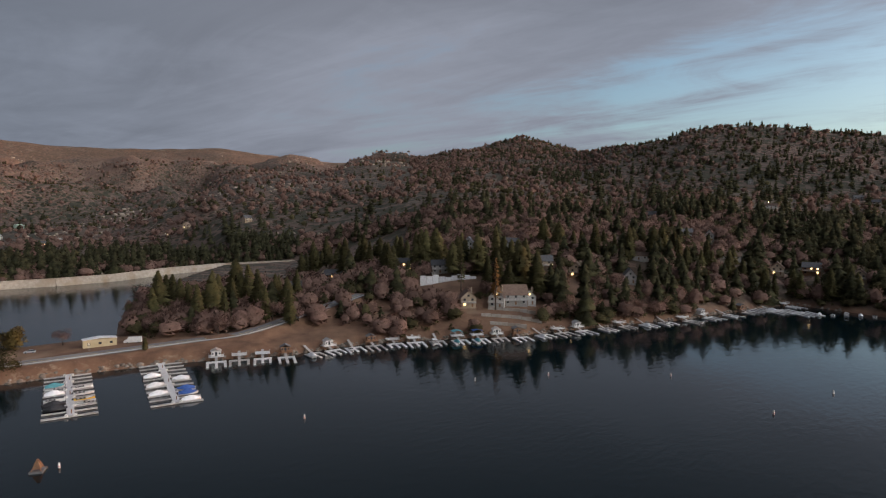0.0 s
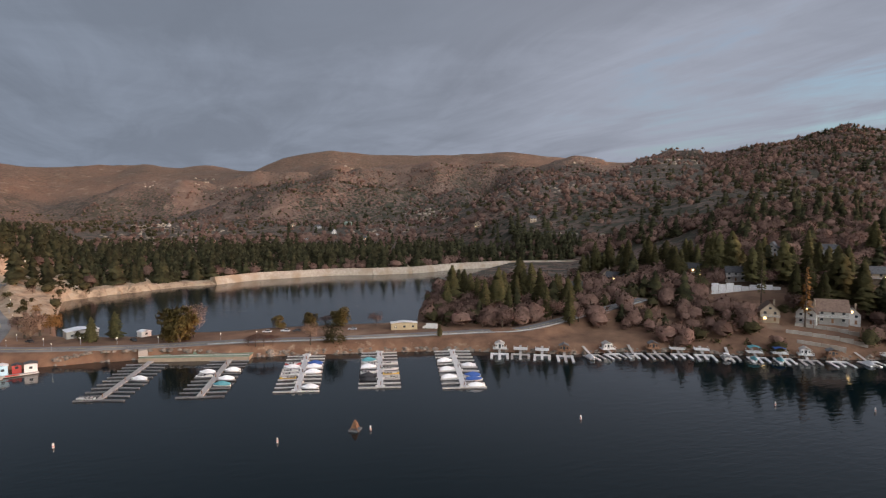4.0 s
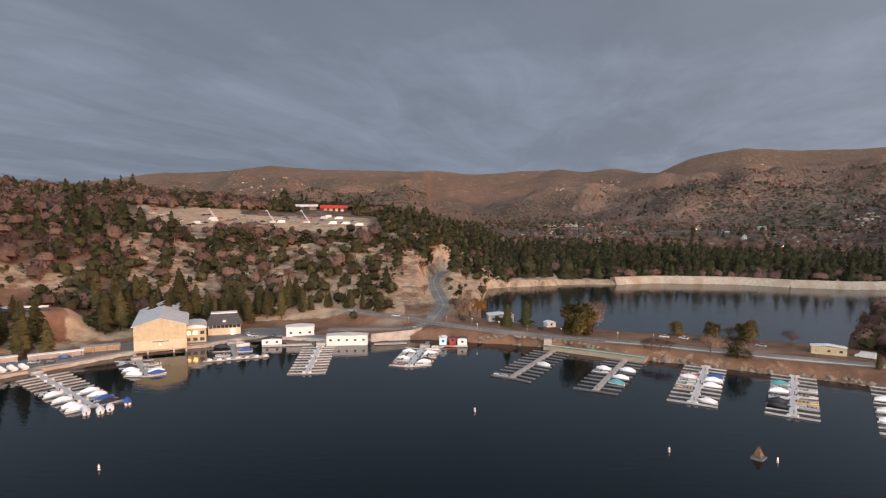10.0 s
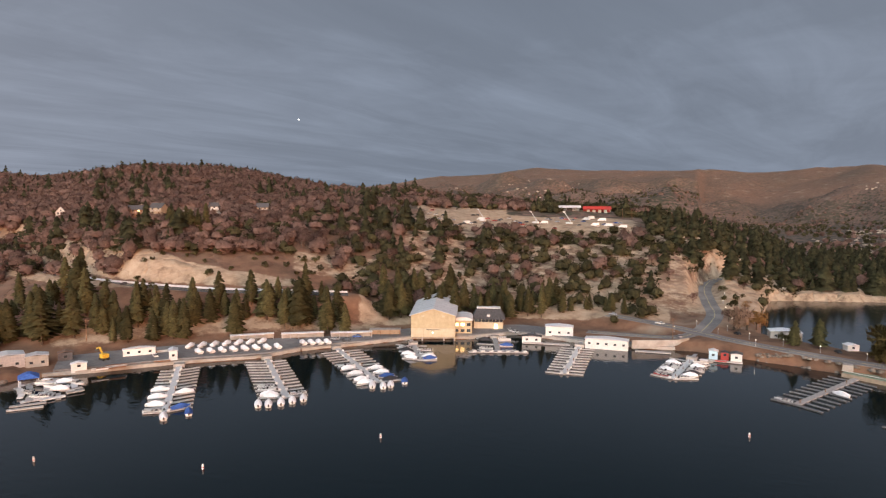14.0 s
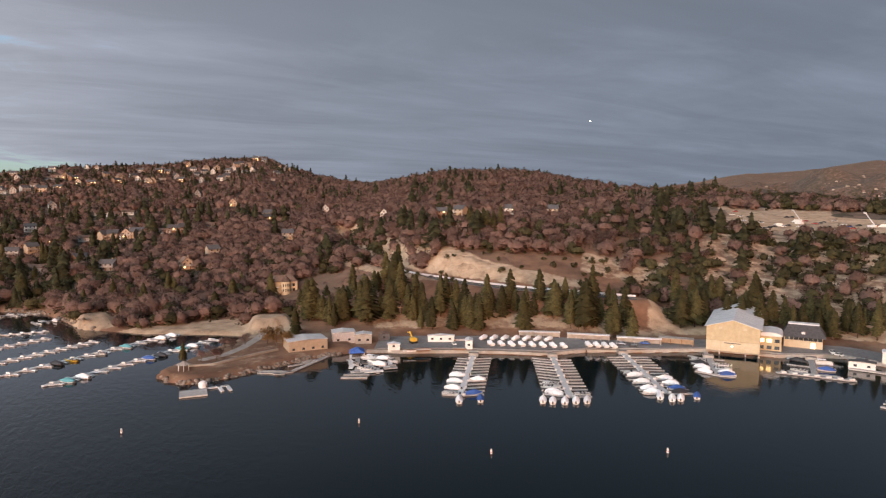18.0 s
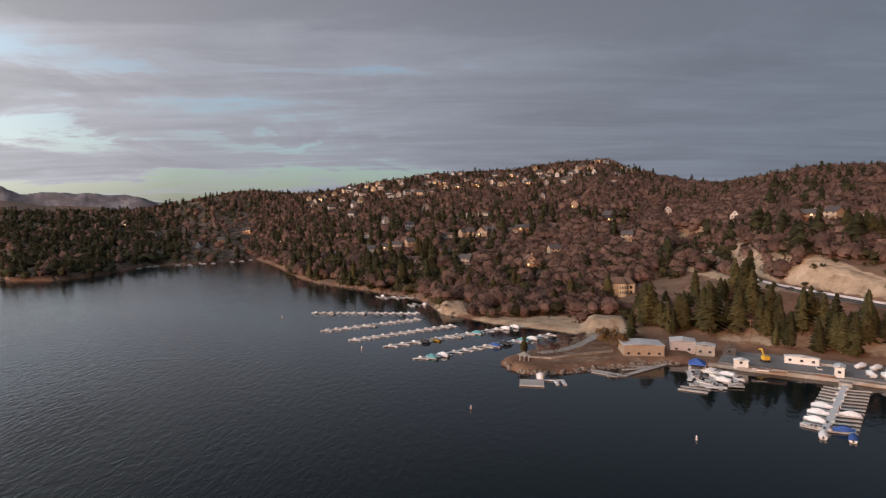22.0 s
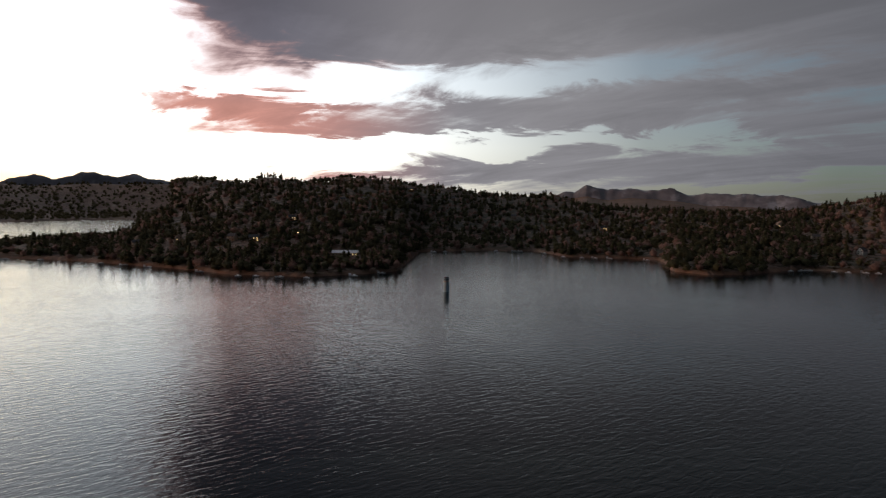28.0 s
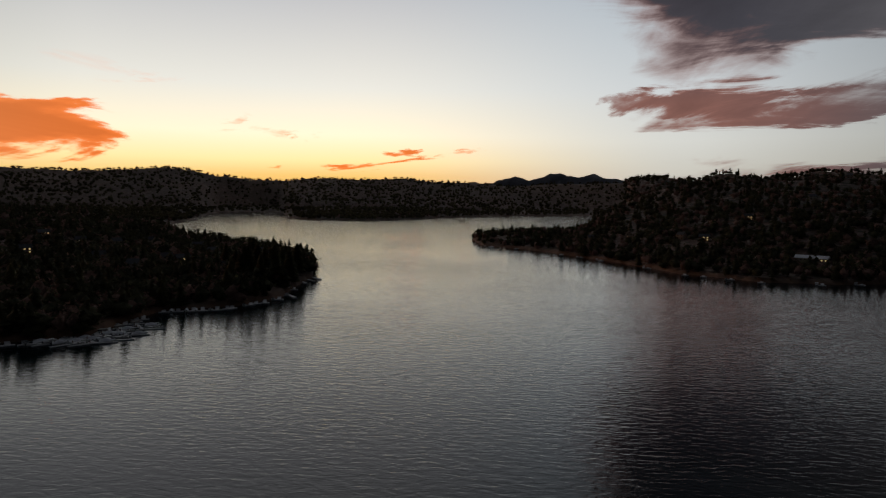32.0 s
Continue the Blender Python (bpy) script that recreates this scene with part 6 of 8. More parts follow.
for a, b, w in (((25.4, 268), (22.4, 262), 1.6), ((25.3, 264.5), (22.9, 259.5), 1.6), ((23.9, 259.8), (22.2, 262.2), 1.6), ((22.4, 262), (18.9, 287), 2.0), ((20.7, 276), (22.6, 271), 1.4), ((19.6, 281), (21.4, 277), 1.4), ((17.9, 249), (15.5, 247.5), 1.6), ((17.7, 253), (15.3, 252), 1.6)):
    q = thing("floating_dock", Matrix.Identity(4), "weathered float of the old dock by the headland", "dock", "old dock by the headland")
    plank("board", polar(*a), polar(*b), w, 0.1, 0.5, weathered, q)

# ---------------------------------------------------------------- private docks of the eastern shore
shed_rng = random.Random(11)


def private_dock(az, kind, k):
    """A U of floats before a deck on posts, some with a hut, a canopy or a boat."""
    rs = float(columns(EAST, np.array([az]))[0][0])
    p, q0, q1 = polar(az, rs), polar(az - 0.6, float(columns(EAST, np.array([az - 0.6]))[0][0])), polar(az + 0.6, float(columns(EAST, np.array([az + 0.6]))[0][0]))
    along = (q1 - q0).normalized()
    out = Vector((along.y, -along.x, 0))
    if out.dot(p) > 0:
        out = -out
    yaw = math.atan2(out.y, out.x) - math.pi / 2
    t = thing("private_dock", Matrix.Translation((p.x, p.y, 0)) @ Matrix.Rotation(yaw, 4, "Z"), {"hut": "private dock with a brown wooden hut", "white": "private dock with a small white boat house", "open": "pale private dock of floats and prongs", "boat": "private dock with a moored boat", "blue": "private dock with a blue canopy", "wrap": "private dock with a white-wrapped boat"}[kind], "dock", "private docks on the eastern shore")
    mat = (pale_deck, weathered, pale_deck)[k % 3]
    w = shed_rng.uniform(7.5, 9.5)
    part("gangway", loft([[(-0.6, -3, 2.5), (0.6, -3, 2.5), (0.6, -3, 2.7), (-0.6, -3, 2.7)], [(-0.6, 5, 0.45), (0.6, 5, 0.45), (0.6, 5, 0.65), (-0.6, 5, 0.65)]]), weathered, t)
    part("crossbar", boxes((-w / 2, w / 2, 4.5, 6.3, 0.1, 0.55)), mat, t)
    for i in range(3):
        x = -w / 2 + 0.6 + (w - 1.2) * i / 2
        part("prong", boxes((x - 0.55, x + 0.55, 6.3, 6.3 + shed_rng.uniform(6, 9.5), 0.1, 0.53)), mat, t)
    if kind in ("hut", "white", "open", "blue"):
        part("shore_deck", boxes((-3.2, 3.2, -1.5, 3.2, 1.9, 2.15)), brown_wood if kind == "hut" else pale_deck, t)
        for x in (-2.9, 2.9):
            part("post", boxes((x - 0.12, x + 0.12, 2.7, 2.95, -2, 1.9)), brown_wood, t)
        part("railing", boxes((-3.2, 3.2, 3.1, 3.2, 2.9, 3.0), (-3.2, -3.1, -1.5, 3.1, 2.9, 3.0), (3.1, 3.2, -1.5, 3.1, 2.9, 3.0), *[(x - 0.04, x + 0.04, 3.1, 3.2, 2.15, 2.9) for x in np.linspace(-3.1, 3.1, 6)]), white_paint if kind != "hut" else brown_wood, t)
    if kind in ("hut", "white"):
        wall = brown_wood if kind == "hut" else white_paint
        hut = part("hut_wall", boxes((-2.0, 2.0, -1.2, 1.8, 2.15, 4.3)), wall, t)
        part("door", boxes((-0.5, 0.5, 1.8, 1.88, 2.2, 4.0)), dark_glass, hut)
        for x in (-1.4, 1.4):
            part("window", boxes((x - 0.3, x + 0.3, 1.8, 1.86, 2.9, 3.7)), dark_glass, hut)
        part("roof", loft([[(-2.4, y, 4.25), (0, y, 5.5), (2.4, y, 4.25), (2.4, y, 4.1), (0, y, 5.3), (-2.4, y, 4.1)] for y in (-1.6, 2.3)]), dark_deck if kind == "hut" else weathered, t)
    elif kind == "blue":
        part("canopy", loft([[(-2.6, y, 4.2), (0, y, 4.9), (2.6, y, 4.2), (2.6, y, 4.1), (0, y, 4.8), (-2.6, y, 4.1)] for y in (-1.4, 3.0)]), (blue_canvas, teal_canvas)[k % 2], t)
        for x in (-2.5, 2.5):
            for y in (-1.2, 2.8):
                part("post", boxes((x - 0.06, x + 0.06, y - 0.06, y + 0.06, 2.15, 4.15)), grey_metal, t)
    if kind in ("boat", "wrap", "blue"):
        c = p + out * 9.6 + along * (w * 0.25)
        boat({"boat": ("white", "pontoon", "yellow")[k % 3], "wrap": "wrapped", "blue": "teal"}[kind], c, out)


az, k = -82.7, 0
order = ["white", "open", "open", "hut", "wrap", "white", "boat", "hut", "open", "open", "boat", "blue", "blue", "white", "hut", "wrap", "open", "white", "boat", "open", "wrap", "boat", "open", "white", "boat", "hut", "wrap", "open", "boat"]
while az > -133:
    private_dock(az, order[k % len(order)], k)
    az -= 1.92 - 0.5 * max(0, (-az - 110) / 25) + shed_rng.uniform(-0.12, 0.12)
    k += 1
for i in range(14):
    a, r = -129 - 0.35 * i, 452 + (i % 5) * 3.4
    q = thing("floating_dock", Matrix.Identity(4), "pale float of the crowded eastern cove", "dock", "floats of the eastern cove")
    plank("board", polar(a, r), polar(a - 1.3, r - 12), 1.3, 0.1, 0.5, pale_deck, q)
for i in range(6):
    boat(("wrapped", "white", "pontoon")[i % 3], polar(-134.5 - 0.9 * i, 452 + 3 * i), polar(-134, 1))

# buoys and the small raft
for a, el in ((-62.12, -20.91), (-90.2, -19.12), (-106.06, -16.23), (-44.62, -18.84), (-112.83, -15.57), (-123.5, -14.85), (-11.95, -21.04), (36.34, -18.39), (16.3, -19.6), (3.86, -22.3), (-135.7, -14.7), (-70.6, -20.4), (46.5, -13.0), (49.5, -11.2), (-131.6, -16.9), (53.6, -9.9)):
    b = thing("buoy", Matrix.Translation(polar(a, EYE_HEIGHT / math.tan(radians(-el)))), "small white marker buoy on the lake", "buoy", "marker buoys")
    part("float", loft([ring(0.3, -0.3, 8), ring(0.36, 0.0, 8), ring(0.3, 0.5, 8), ring(0.26, 1.1, 8), ring(0.1, 1.4, 8)]), white_paint, b)
    part("band", loft([ring(0.345, 0.32, 8), ring(0.32, 0.5, 8)]), red_paint, b)
raft = thing("raft_marker", Matrix.Translation(polar(-69.18, 188.5)), "dark wooden raft with a pyramid-shaped marker", "raft")
part("raft_deck", boxes((-1.8, 1.8, -1.6, 1.6, 0.0, 0.5)), dark_deck, raft)
for x, y in ((-1.2, -1.1), (1.2, -1.1), (-1.2, 1.1), (1.2, 1.1)):
    part("leg", loft([[(x + i, y + j, 0.5) for i, j in ((-0.1, -0.1), (0.1, -0.1), (0.1, 0.1), (-0.1, 0.1))], [(x * 0.1 + i, y * 0.1 + j, 3.3) for i, j in ((-0.08, -0.08), (0.08, -0.08), (0.08, 0.08), (-0.08, 0.08))]]), brown_wood, raft)
part("panel", loft([[(-1.0, -0.9, 0.9), (1.0, -0.9, 0.9), (1.0, 0.9, 0.9), (-1.0, 0.9, 0.9)], [(-0.25, -0.25, 2.7), (0.25, -0.25, 2.7), (0.25, 0.25, 2.7), (-0.25, 0.25, 2.7)]]), brown_wood, raft)

# ---------------------------------------------------------------- buildings
cream_wall = material("cream_wall", (0.36, 0.295, 0.18), (0.46, 0.38, 0.245), 0.5, 0.7, bump=0.05, per_object=0.06)
ivory_panel = material("ivory_panel", (0.42, 0.36, 0.25), (0.50, 0.44, 0.32), 0.5, 0.7, bump=0.05)
tan_wall = material("tan_wall", (0.32, 0.25, 0.18), (0.44, 0.35, 0.26), 0.6, 0.8, bump=0.1, per_object=0.25)
slate_roof = material("slate_roof", (0.05, 0.05, 0.055), (0.10, 0.10, 0.105), 1.0, 0.85, bump=0.3, per_object=0.3)
brown_roof = material("brown_roof", (0.10, 0.065, 0.05), (0.18, 0.12, 0.09), 1.0, 0.85, bump=0.3, per_object=0.3)
metal_roof = material("metal_roof", (0.50, 0.51, 0.52), (0.64, 0.65, 0.66), 0.3, 0.55, 0.0, bump=0.05, per_object=0.1)
tower_blue = material("tower_blue", (0.32, 0.50, 0.60), (0.45, 0.63, 0.72), 0.8, 0.7, bump=0.1)
pale_green = material("pale_green", (0.36, 0.50, 0.40), (0.46, 0.60, 0.48), 0.5, 0.6, bump=0.03)
moss_green = material("moss_green", (0.16, 0.22, 0.16), (0.24, 0.31, 0.23), 0.8, 0.8, bump=0.1)


def ground_pose(az, r, turn=0.0, sink=0.3, z=None):
    """Upright on the ground, its front towards the lake's middle, then turned."""
    p = polar(az, r)
    p.z = (ground(p.x, p.y) if z is None else z) - sink
    return Matrix.Translation(p) @ Matrix.Rotation(radians(az + turn), 4, "Z")


def gable(w, d, z0, rise, over=0.5, thick=0.25, along="y"):
    ends = []
    for s in (-1, 1):
        e = s * ((d if along == "y" else w) / 2 + over)
        h = (w if along == "y" else d) / 2 + over
        prof = [(-h, z0 - over * rise / h), (0, z0 + rise), (h, z0 - over * rise / h), (h, z0 - over * rise / h - thick), (0, z0 + rise - thick), (-h, z0 - over * rise / h - thick)]
        ends.append([(u, e, z) if along == "y" else (e, u, z) for u, z in prof])
    return loft(ends)


def walls(w, d, h, rise, along="y"):
    """A box with gable ends up to the ridge."""
    prof = lambda k: [(-k, -1.5), (k, -1.5), (k, h), (0, h + rise * 0.96), (-k, h)]
    if along == "y":
        return loft([[(u, s * d / 2, z) for u, z in prof(w / 2)] for s in (-1, 1)])
    return loft([[(s * w / 2, u, z) for u, z in prof(d / 2)] for s in (-1, 1)])


def house(m, w, d, h, rise, wall, roof, label, lit=0.3, along="x", floors=2, deck=False, seed=0, group="houses on the wooded hills"):
    """A house with its front towards -y: walls, roof, chimney, door, windows with sills, sometimes a deck on posts."""
    rnd = random.Random(seed)
    t = thing("house", m, label, "house", group)
    body = part("wall", walls(w, d, h, rise, along), wall, t)
    part("roof", gable(w, d, h, rise, 0.6, 0.25, along), roof, t)
    if seed not in (2, 3, 5):
        part("chimney", boxes((w * 0.22, w * 0.22 + 0.8, 0.3, 1.1, h * 0.5, h + rise + 0.9)), tan_wall, t)
    fh = h / floors
    n = max(2, int(w / 3.6))
    for f in range(floors):
        for i in range(n):
            x = -w / 2 + w * (i + 0.5) / n
            z0 = f * fh + fh * 0.34
            if f == 0 and i == n // 2:
                part("door", boxes((x - 0.5, x + 0.5, -d / 2 - 0.06, -d / 2 + 0.05, 0.1, 2.1)), brown_wood, body)
                continue
            wn = part("window", boxes((x - 0.62, x + 0.62, -d / 2 - 0.05, -d / 2 + 0.05, z0, z0 + 1.25)), window_light if rnd.random() < lit else dark_glass, body)
            if not group:
                part("sill", boxes((x - 0.75, x + 0.75, -d / 2 - 0.16, -d / 2, z0 - 0.12, z0 - 0.02)), white_paint, wn)
    if along == "y":
        part("window", boxes((-0.6, 0.6, -d / 2 - 0.05, -d / 2 + 0.05, h + rise * 0.15, h + rise * 0.15 + 1.1)), window_light if rnd.random() < lit else dark_glass, body)
    if deck:
        dk = part("deck", boxes((-w / 2 + 0.3, w / 2 - 0.3, -d / 2 - 2.6, -d / 2 - 0.06, fh - 0.2, fh)), weathered, t)
        part("railing", boxes((-w / 2 + 0.3, w / 2 - 0.3, -d / 2 - 2.6, -d / 2 - 2.5, fh + 0.85, fh + 0.95), *[(x, x + 0.08, -d / 2 - 2.6, -d / 2 - 2.5, fh, fh + 0.9) for x in np.linspace(-w / 2 + 0.3, w / 2 - 0.4, 8)]), white_paint, dk)
        for x in (-w / 2 + 0.5, w / 2 - 0.5):
            part("post", boxes((x - 0.1, x + 0.1, -d / 2 - 2.5, -d / 2 - 2.3, -2.5, fh - 0.2)), brown_wood, dk)
    return t


weathered_siding = material("weathered_siding", (0.36, 0.35, 0.335), (0.50, 0.485, 0.46), 0.8, 0.7, bump=0.05, per_object=0.3)
STOCK = []
for k, (w, d, h, rise, wl, rf, words, al, fl, dk, lt) in enumerate((
        (11, 9, 5.6, 3.0, weathered_siding, slate_roof, "white two-storey house with a dark roof among trees", "x", 2, True, 0.25), (9, 9, 5.4, 4.2, tan_wall, brown_roof, "tan gabled house with a brown roof among trees", "y", 2, True, 0.3), (13, 8, 3.4, 2.4, weathered_siding, brown_roof, "long low white house with a brown roof", "x", 1, False, 0.2),
        (8, 8, 5.2, 4.6, weathered_siding, slate_roof, "white steep-gabled house among trees", "y", 2, False, 0.25), (12, 9, 5.6, 3.2, brown_wood, slate_roof, "brown timber house with a dark roof", "x", 2, True, 0.35), (10, 9, 6.0, 3.4, tan_wall, slate_roof, "tan house with lit windows on the hill", "x", 2, True, 0.75))):
    STOCK.append((w, d, h, rise, wl, rf, words, al, fl, dk, lt))
MADE = {}


def place_house(az, r, k=None, turn=None, sink=0.2):
    k = house_rng.randrange(len(STOCK)) if k is None else k
    turn = house_rng.uniform(-35, 35) if turn is None else turn
    m = ground_pose(az, r, turn, sink)
    if k in MADE:
        return copy_thing(MADE[k], m)
    w, d, h, rise, wl, rf, words, al, fl, dk, lt = STOCK[k]
    MADE[k] = house(m, w, d, h, rise, wl, rf, words, lt * 0.5, al, fl, dk, k)
    return MADE[k]


for a, r, k, turn in SPOTS:
    place_house(a, r, k, turn)

# the white mansion near the eastern shore
mz = sight(-109.3, -9.5)
house(ground_pose(-109.6, mz + 4, 12, 0.4), 14, 10, 6.4, 5.0, weathered_siding, brown_roof, "large white gabled mansion with lit windows", 0.45, "x", 2, True, 5, "")
house(ground_pose(-108.1, mz - 1, -12, 0.4), 9, 9, 6.0, 5.0, weathered_siding, brown_roof, "white gabled wing of the mansion", 0.3, "y", 2, True, 6, "")
house(ground_pose(-110.9, mz + 7, 8, 0.4), 8, 8, 5.0, 4.0, weathered_siding, brown_roof, "white gabled guest wing with a dark roof", 0.4, "y", 2, False, 7, "")
terrace = thing("retaining_wall", Matrix.Identity(4), "broad pale retaining wall below the hillside houses", "wall")
for i in range(9):
    a0 = -100.9 - 0.58 * i
    p0, p1 = polar(a0, 392 + 1.2 * i), polar(a0 - 0.56, 393.2 + 1.2 * i)
    top = 22.5 + (0.8, 0.3, 1.0, -0.2, -0.8, 0.2, 0.9, 0.4, -0.6)[i]
    part("panel", loft([[p + Vector((0, 0, 10)), p * 1.004 + Vector((0, 0, 10)), p * 1.004 + Vector((0, 0, top)), p + Vector((0, 0, top))] for p in (p0, p1)]), pale_deck, terrace)

for r0, a0, a1 in ((352, -107.2, -111.6), (342, -106.6, -112.2), (332, -107.4, -110.8)):
    steps_wall = thing("terrace_wall", Matrix.Identity(4), "low pale stone terrace wall below the mansion", "wall", "terrace walls below the mansion")
    n = 6
    for i in range(n):
        p0, p1 = polar(a0 + (a1 - a0) * i / n, r0), polar(a0 + (a1 - a0) * (i + 0.97) / n, r0)
        z0 = ground(p0.x, p0.y)
        part("stone_bay", loft([[p + Vector((0, 0, z0 - 2.5)), p * 1.003 + Vector((0, 0, z0 - 2.5)), p * 1.003 + Vector((0, 0, z0 + 1.5)), p + Vector((0, 0, z0 + 1.5))] for p in (p0, p1)]), concrete, steps_wall)

# ---- the great boat house
bh = thing("boat_house", Matrix.Translation(polar(-16.86, 312)) @ Matrix.Rotation(radians(-16.86 - 3), 4, "Z"), "tall cream boat house with a pale metal roof over the water", "boat house")
W, D, H, RISE = 22.5, 58.0, 13.0, 3.4
part("side_wall", boxes((-W / 2, -W / 2 + 0.4, 0, D, -0.4, H), (W / 2 - 0.4, W / 2, 0, D, -0.4, H), (-W / 2, W / 2, D - 0.4, D, -0.4, H)), cream_wall, bh)
front = part("front_wall", loft([[(-W / 2, y, 1.9), (W / 2, y, 1.9), (W / 2, y, H), (0, y, H + RISE), (-W / 2, y, H)] for y in (-0.05, 0.35)]), cream_wall, bh)
for i in range(3):
    x0 = -W / 2 + (0.1, 6.4, 15.6)[i]
    part("door_panel", boxes((x0, x0 + (6.2, 9.1, 6.7)[i], -0.2, -0.06, 2.0, 6.3)), ivory_panel, front)
part("beam", boxes((-W / 2 + 0.2, W / 2 - 0.2, -0.3, -0.06, 6.32, 6.6)), ivory_panel, front)
part("sign", boxes((-3.6, 3.4, -0.28, -0.21, 5.6, 5.95)), slate_roof, front)
for x in (-5.2, 5.2):
    part("vent", boxes((x - 0.7, x + 0.7, -0.15, -0.06, 12.2, 13.1)), ivory_panel, front)
lamp = part("wall_lamp", loft([ring(0.35, 4.2, 8, -0.2, -0.55), ring(0.35, 4.7, 8, -0.2, -0.55)]), lamp_white, front)
for s, bm in (("roof_slope", 1), ("roof_slope", -1)):
    part(s, loft([[(0, y, H + RISE + 0.35), (bm * (W / 2 + 0.9), y, H + 0.08), (bm * (W / 2 + 0.9), y, H - 0.2), (0, y, H + RISE + 0.1)] for y in (-0.9, D + 0.9)]), metal_roof, bh)
for i in range(9):
    y = 2 + i * 6.6
    part("roof_seam", loft([[(-W / 2 - 0.9, y + k, H + 0.1), (0, y + k, H + RISE + 0.42), (W / 2 + 0.9, y + k, H + 0.1), (W / 2 + 0.9, y + k, H - 0.1), (0, y + k, H + RISE + 0.2), (-W / 2 - 0.9, y + k, H - 0.1)] for k in (0, 0.18)]), grey_metal, bh)
for x in (-10.8, -5.5, 5.5, 10.8):
    part("mooring_post", loft([ring(0.35, -3, 8, x, 0.6), ring(0.35, 2.0, 8, x, 0.6)]), weathered, bh)
annex = thing("marina_annex", Matrix.Translation(polar(-19.6, 322, 1.6)) @ Matrix.Rotation(radians(-20), 4, "Z"), "cream two-storey annex with a curved metal roof", "building")
part("wall", boxes((-5, 5, 0, 16, -1, 7.2)), cream_wall, annex)
part("roof", loft([[(5.5 * math.cos(t), y, 7.2 + 1.8 * math.sin(t)) for t in np.linspace(0, math.pi, 9)] for y in (-0.6, 16.4)]), metal_roof, annex)
for z in (1.0, 4.2):
    for x in (-3.2, 0, 3.2):
        part("window", boxes((x - 1.0, x + 1.0, -0.1, 0.05, z, z + 1.6)), window_light if (z > 4 and x < 3) else dark_glass, annex)
pav = thing("marina_office", Matrix.Translation(polar(-22.0, 336, 1.9)) @ Matrix.Rotation(radians(-22), 4, "Z"), "marina office with a dark hipped roof and window band", "building")
part("wall", boxes((-8, 8, 0, 14, -1, 3.4)), ivory_panel, pav)
for i in range(8):
    part("window", boxes((-7.6 + i * 1.95, -5.85 + i * 1.95, -0.12, 0.02, 3.5, 5.0)), dark_glass, pav)
part("upper_wall", boxes((-8, 8, 0.05, 14, 3.4, 5.1)), ivory_panel, pav)
part("roof", loft([[(-9.3, -1.2, 5.1), (9.3, -1.2, 5.1), (9.3, 15.2, 5.1), (-9.3, 15.2, 5.1)], [(-6.4, 4.6, 10.2), (6.4, 4.6, 10.2), (6.4, 9.4, 10.2), (-6.4, 9.4, 10.2)]]), slate_roof, pav)
part("ridge_cap", boxes((-6.5, 6.5, 4.5, 9.5, 10.2, 10.7)), metal_roof, pav)
part("dormer", loft([[(-1.2, y, 6.2), (1.2, y, 6.2), (1.0, y, 7.6), (0, y, 8.2), (-1.0, y, 7.6)] for y in (0.2, 4.5)]), slate_roof, pav)
part("dormer_window", boxes((-0.7, 0.7, 0.08, 0.18, 6.5, 7.5)), white_paint, pav)
part("lit_door", boxes((3.2, 5.0, -0.16, -0.02, 0.0, 2.6)), window_light, pav)


def cabin(az, r, w, d, h, turn, mat, label, lit=0, z=1.9, roof=None):
    t = thing("cabin", Matrix.Translation(polar(az, r, z)) @ Matrix.Rotation(radians(az + turn), 4, "Z"), label, "cabin")
    part("wall", boxes((-w / 2, w / 2, 0, d, -1.2, h)), mat, t)
    part("roof", loft([[(-w / 2 - 0.3, y, h), (0, y, h + 0.7), (w / 2 + 0.3, y, h), (w / 2 + 0.3, y, h - 0.15), (0, y, h + 0.5), (-w / 2 - 0.3, y, h - 0.15)] for y in (-0.3, d + 0.3)]), roof or metal_roof, t)
    n = max(1, int(w / 4))
    for i in range(n):
        x = -w / 2 + w * (i + 0.5) / n
        part("window", boxes((x - 0.6, x + 0.6, -0.06, 0.04, 1.0, 2.0)), window_light if i < lit else dark_glass, t)
    return t


cabin(-28.5, 323, 14, 7, 4.4, 0, white_paint, "white prefabricated marina office cabin", 0, 2.0, white_wrap)
cabin(-26.0, 311, 9.5, 4, 3.0, 0, white_paint, "small white floating office cabin", 0, 0.4, slate_roof)
cabin(-32.7, 305, 20, 6, 3.6, -4, white_paint, "long white prefabricated building on the quay", 0, 1.2, white_wrap)
cabin(-43.4, 300, 4.6, 4, 3.0, 0, white_paint, "small white gabled boat hire hut", 0, 1.0, slate_roof)
cabin(-41.6, 301, 3.6, 3.6, 3.2, 0, tower_blue, "small blue boat hire kiosk", 0, 1.0, white_wrap)
cabin(-42.5, 303, 3.2, 3, 2.4, 0, red_paint, "small red storage hut by the jetty", 0, 1.0, slate_roof)
for a0, a1, r0, w in ((-40.6, -43.9, 298.5, 2.2), (-35.2, -38.2, 305, 3.0), (-29.5, -25.2, 309, 2.5)):
    q = thing("floating_dock", Matrix.Identity(4), "grey jetty along the marina shore", "dock", "jetties of the marina shore")
    plank("board", polar(a0, r0), polar(a1, r0 + 1), w, 0.2, 0.7, weathered, q)
q = thing("hire_canoe", Matrix.Translation(polar(-42.2, 296.6, 0.7)) @ Matrix.Rotation(radians(48), 4, "Z"), "red and orange hire canoe on the jetty", "canoe")
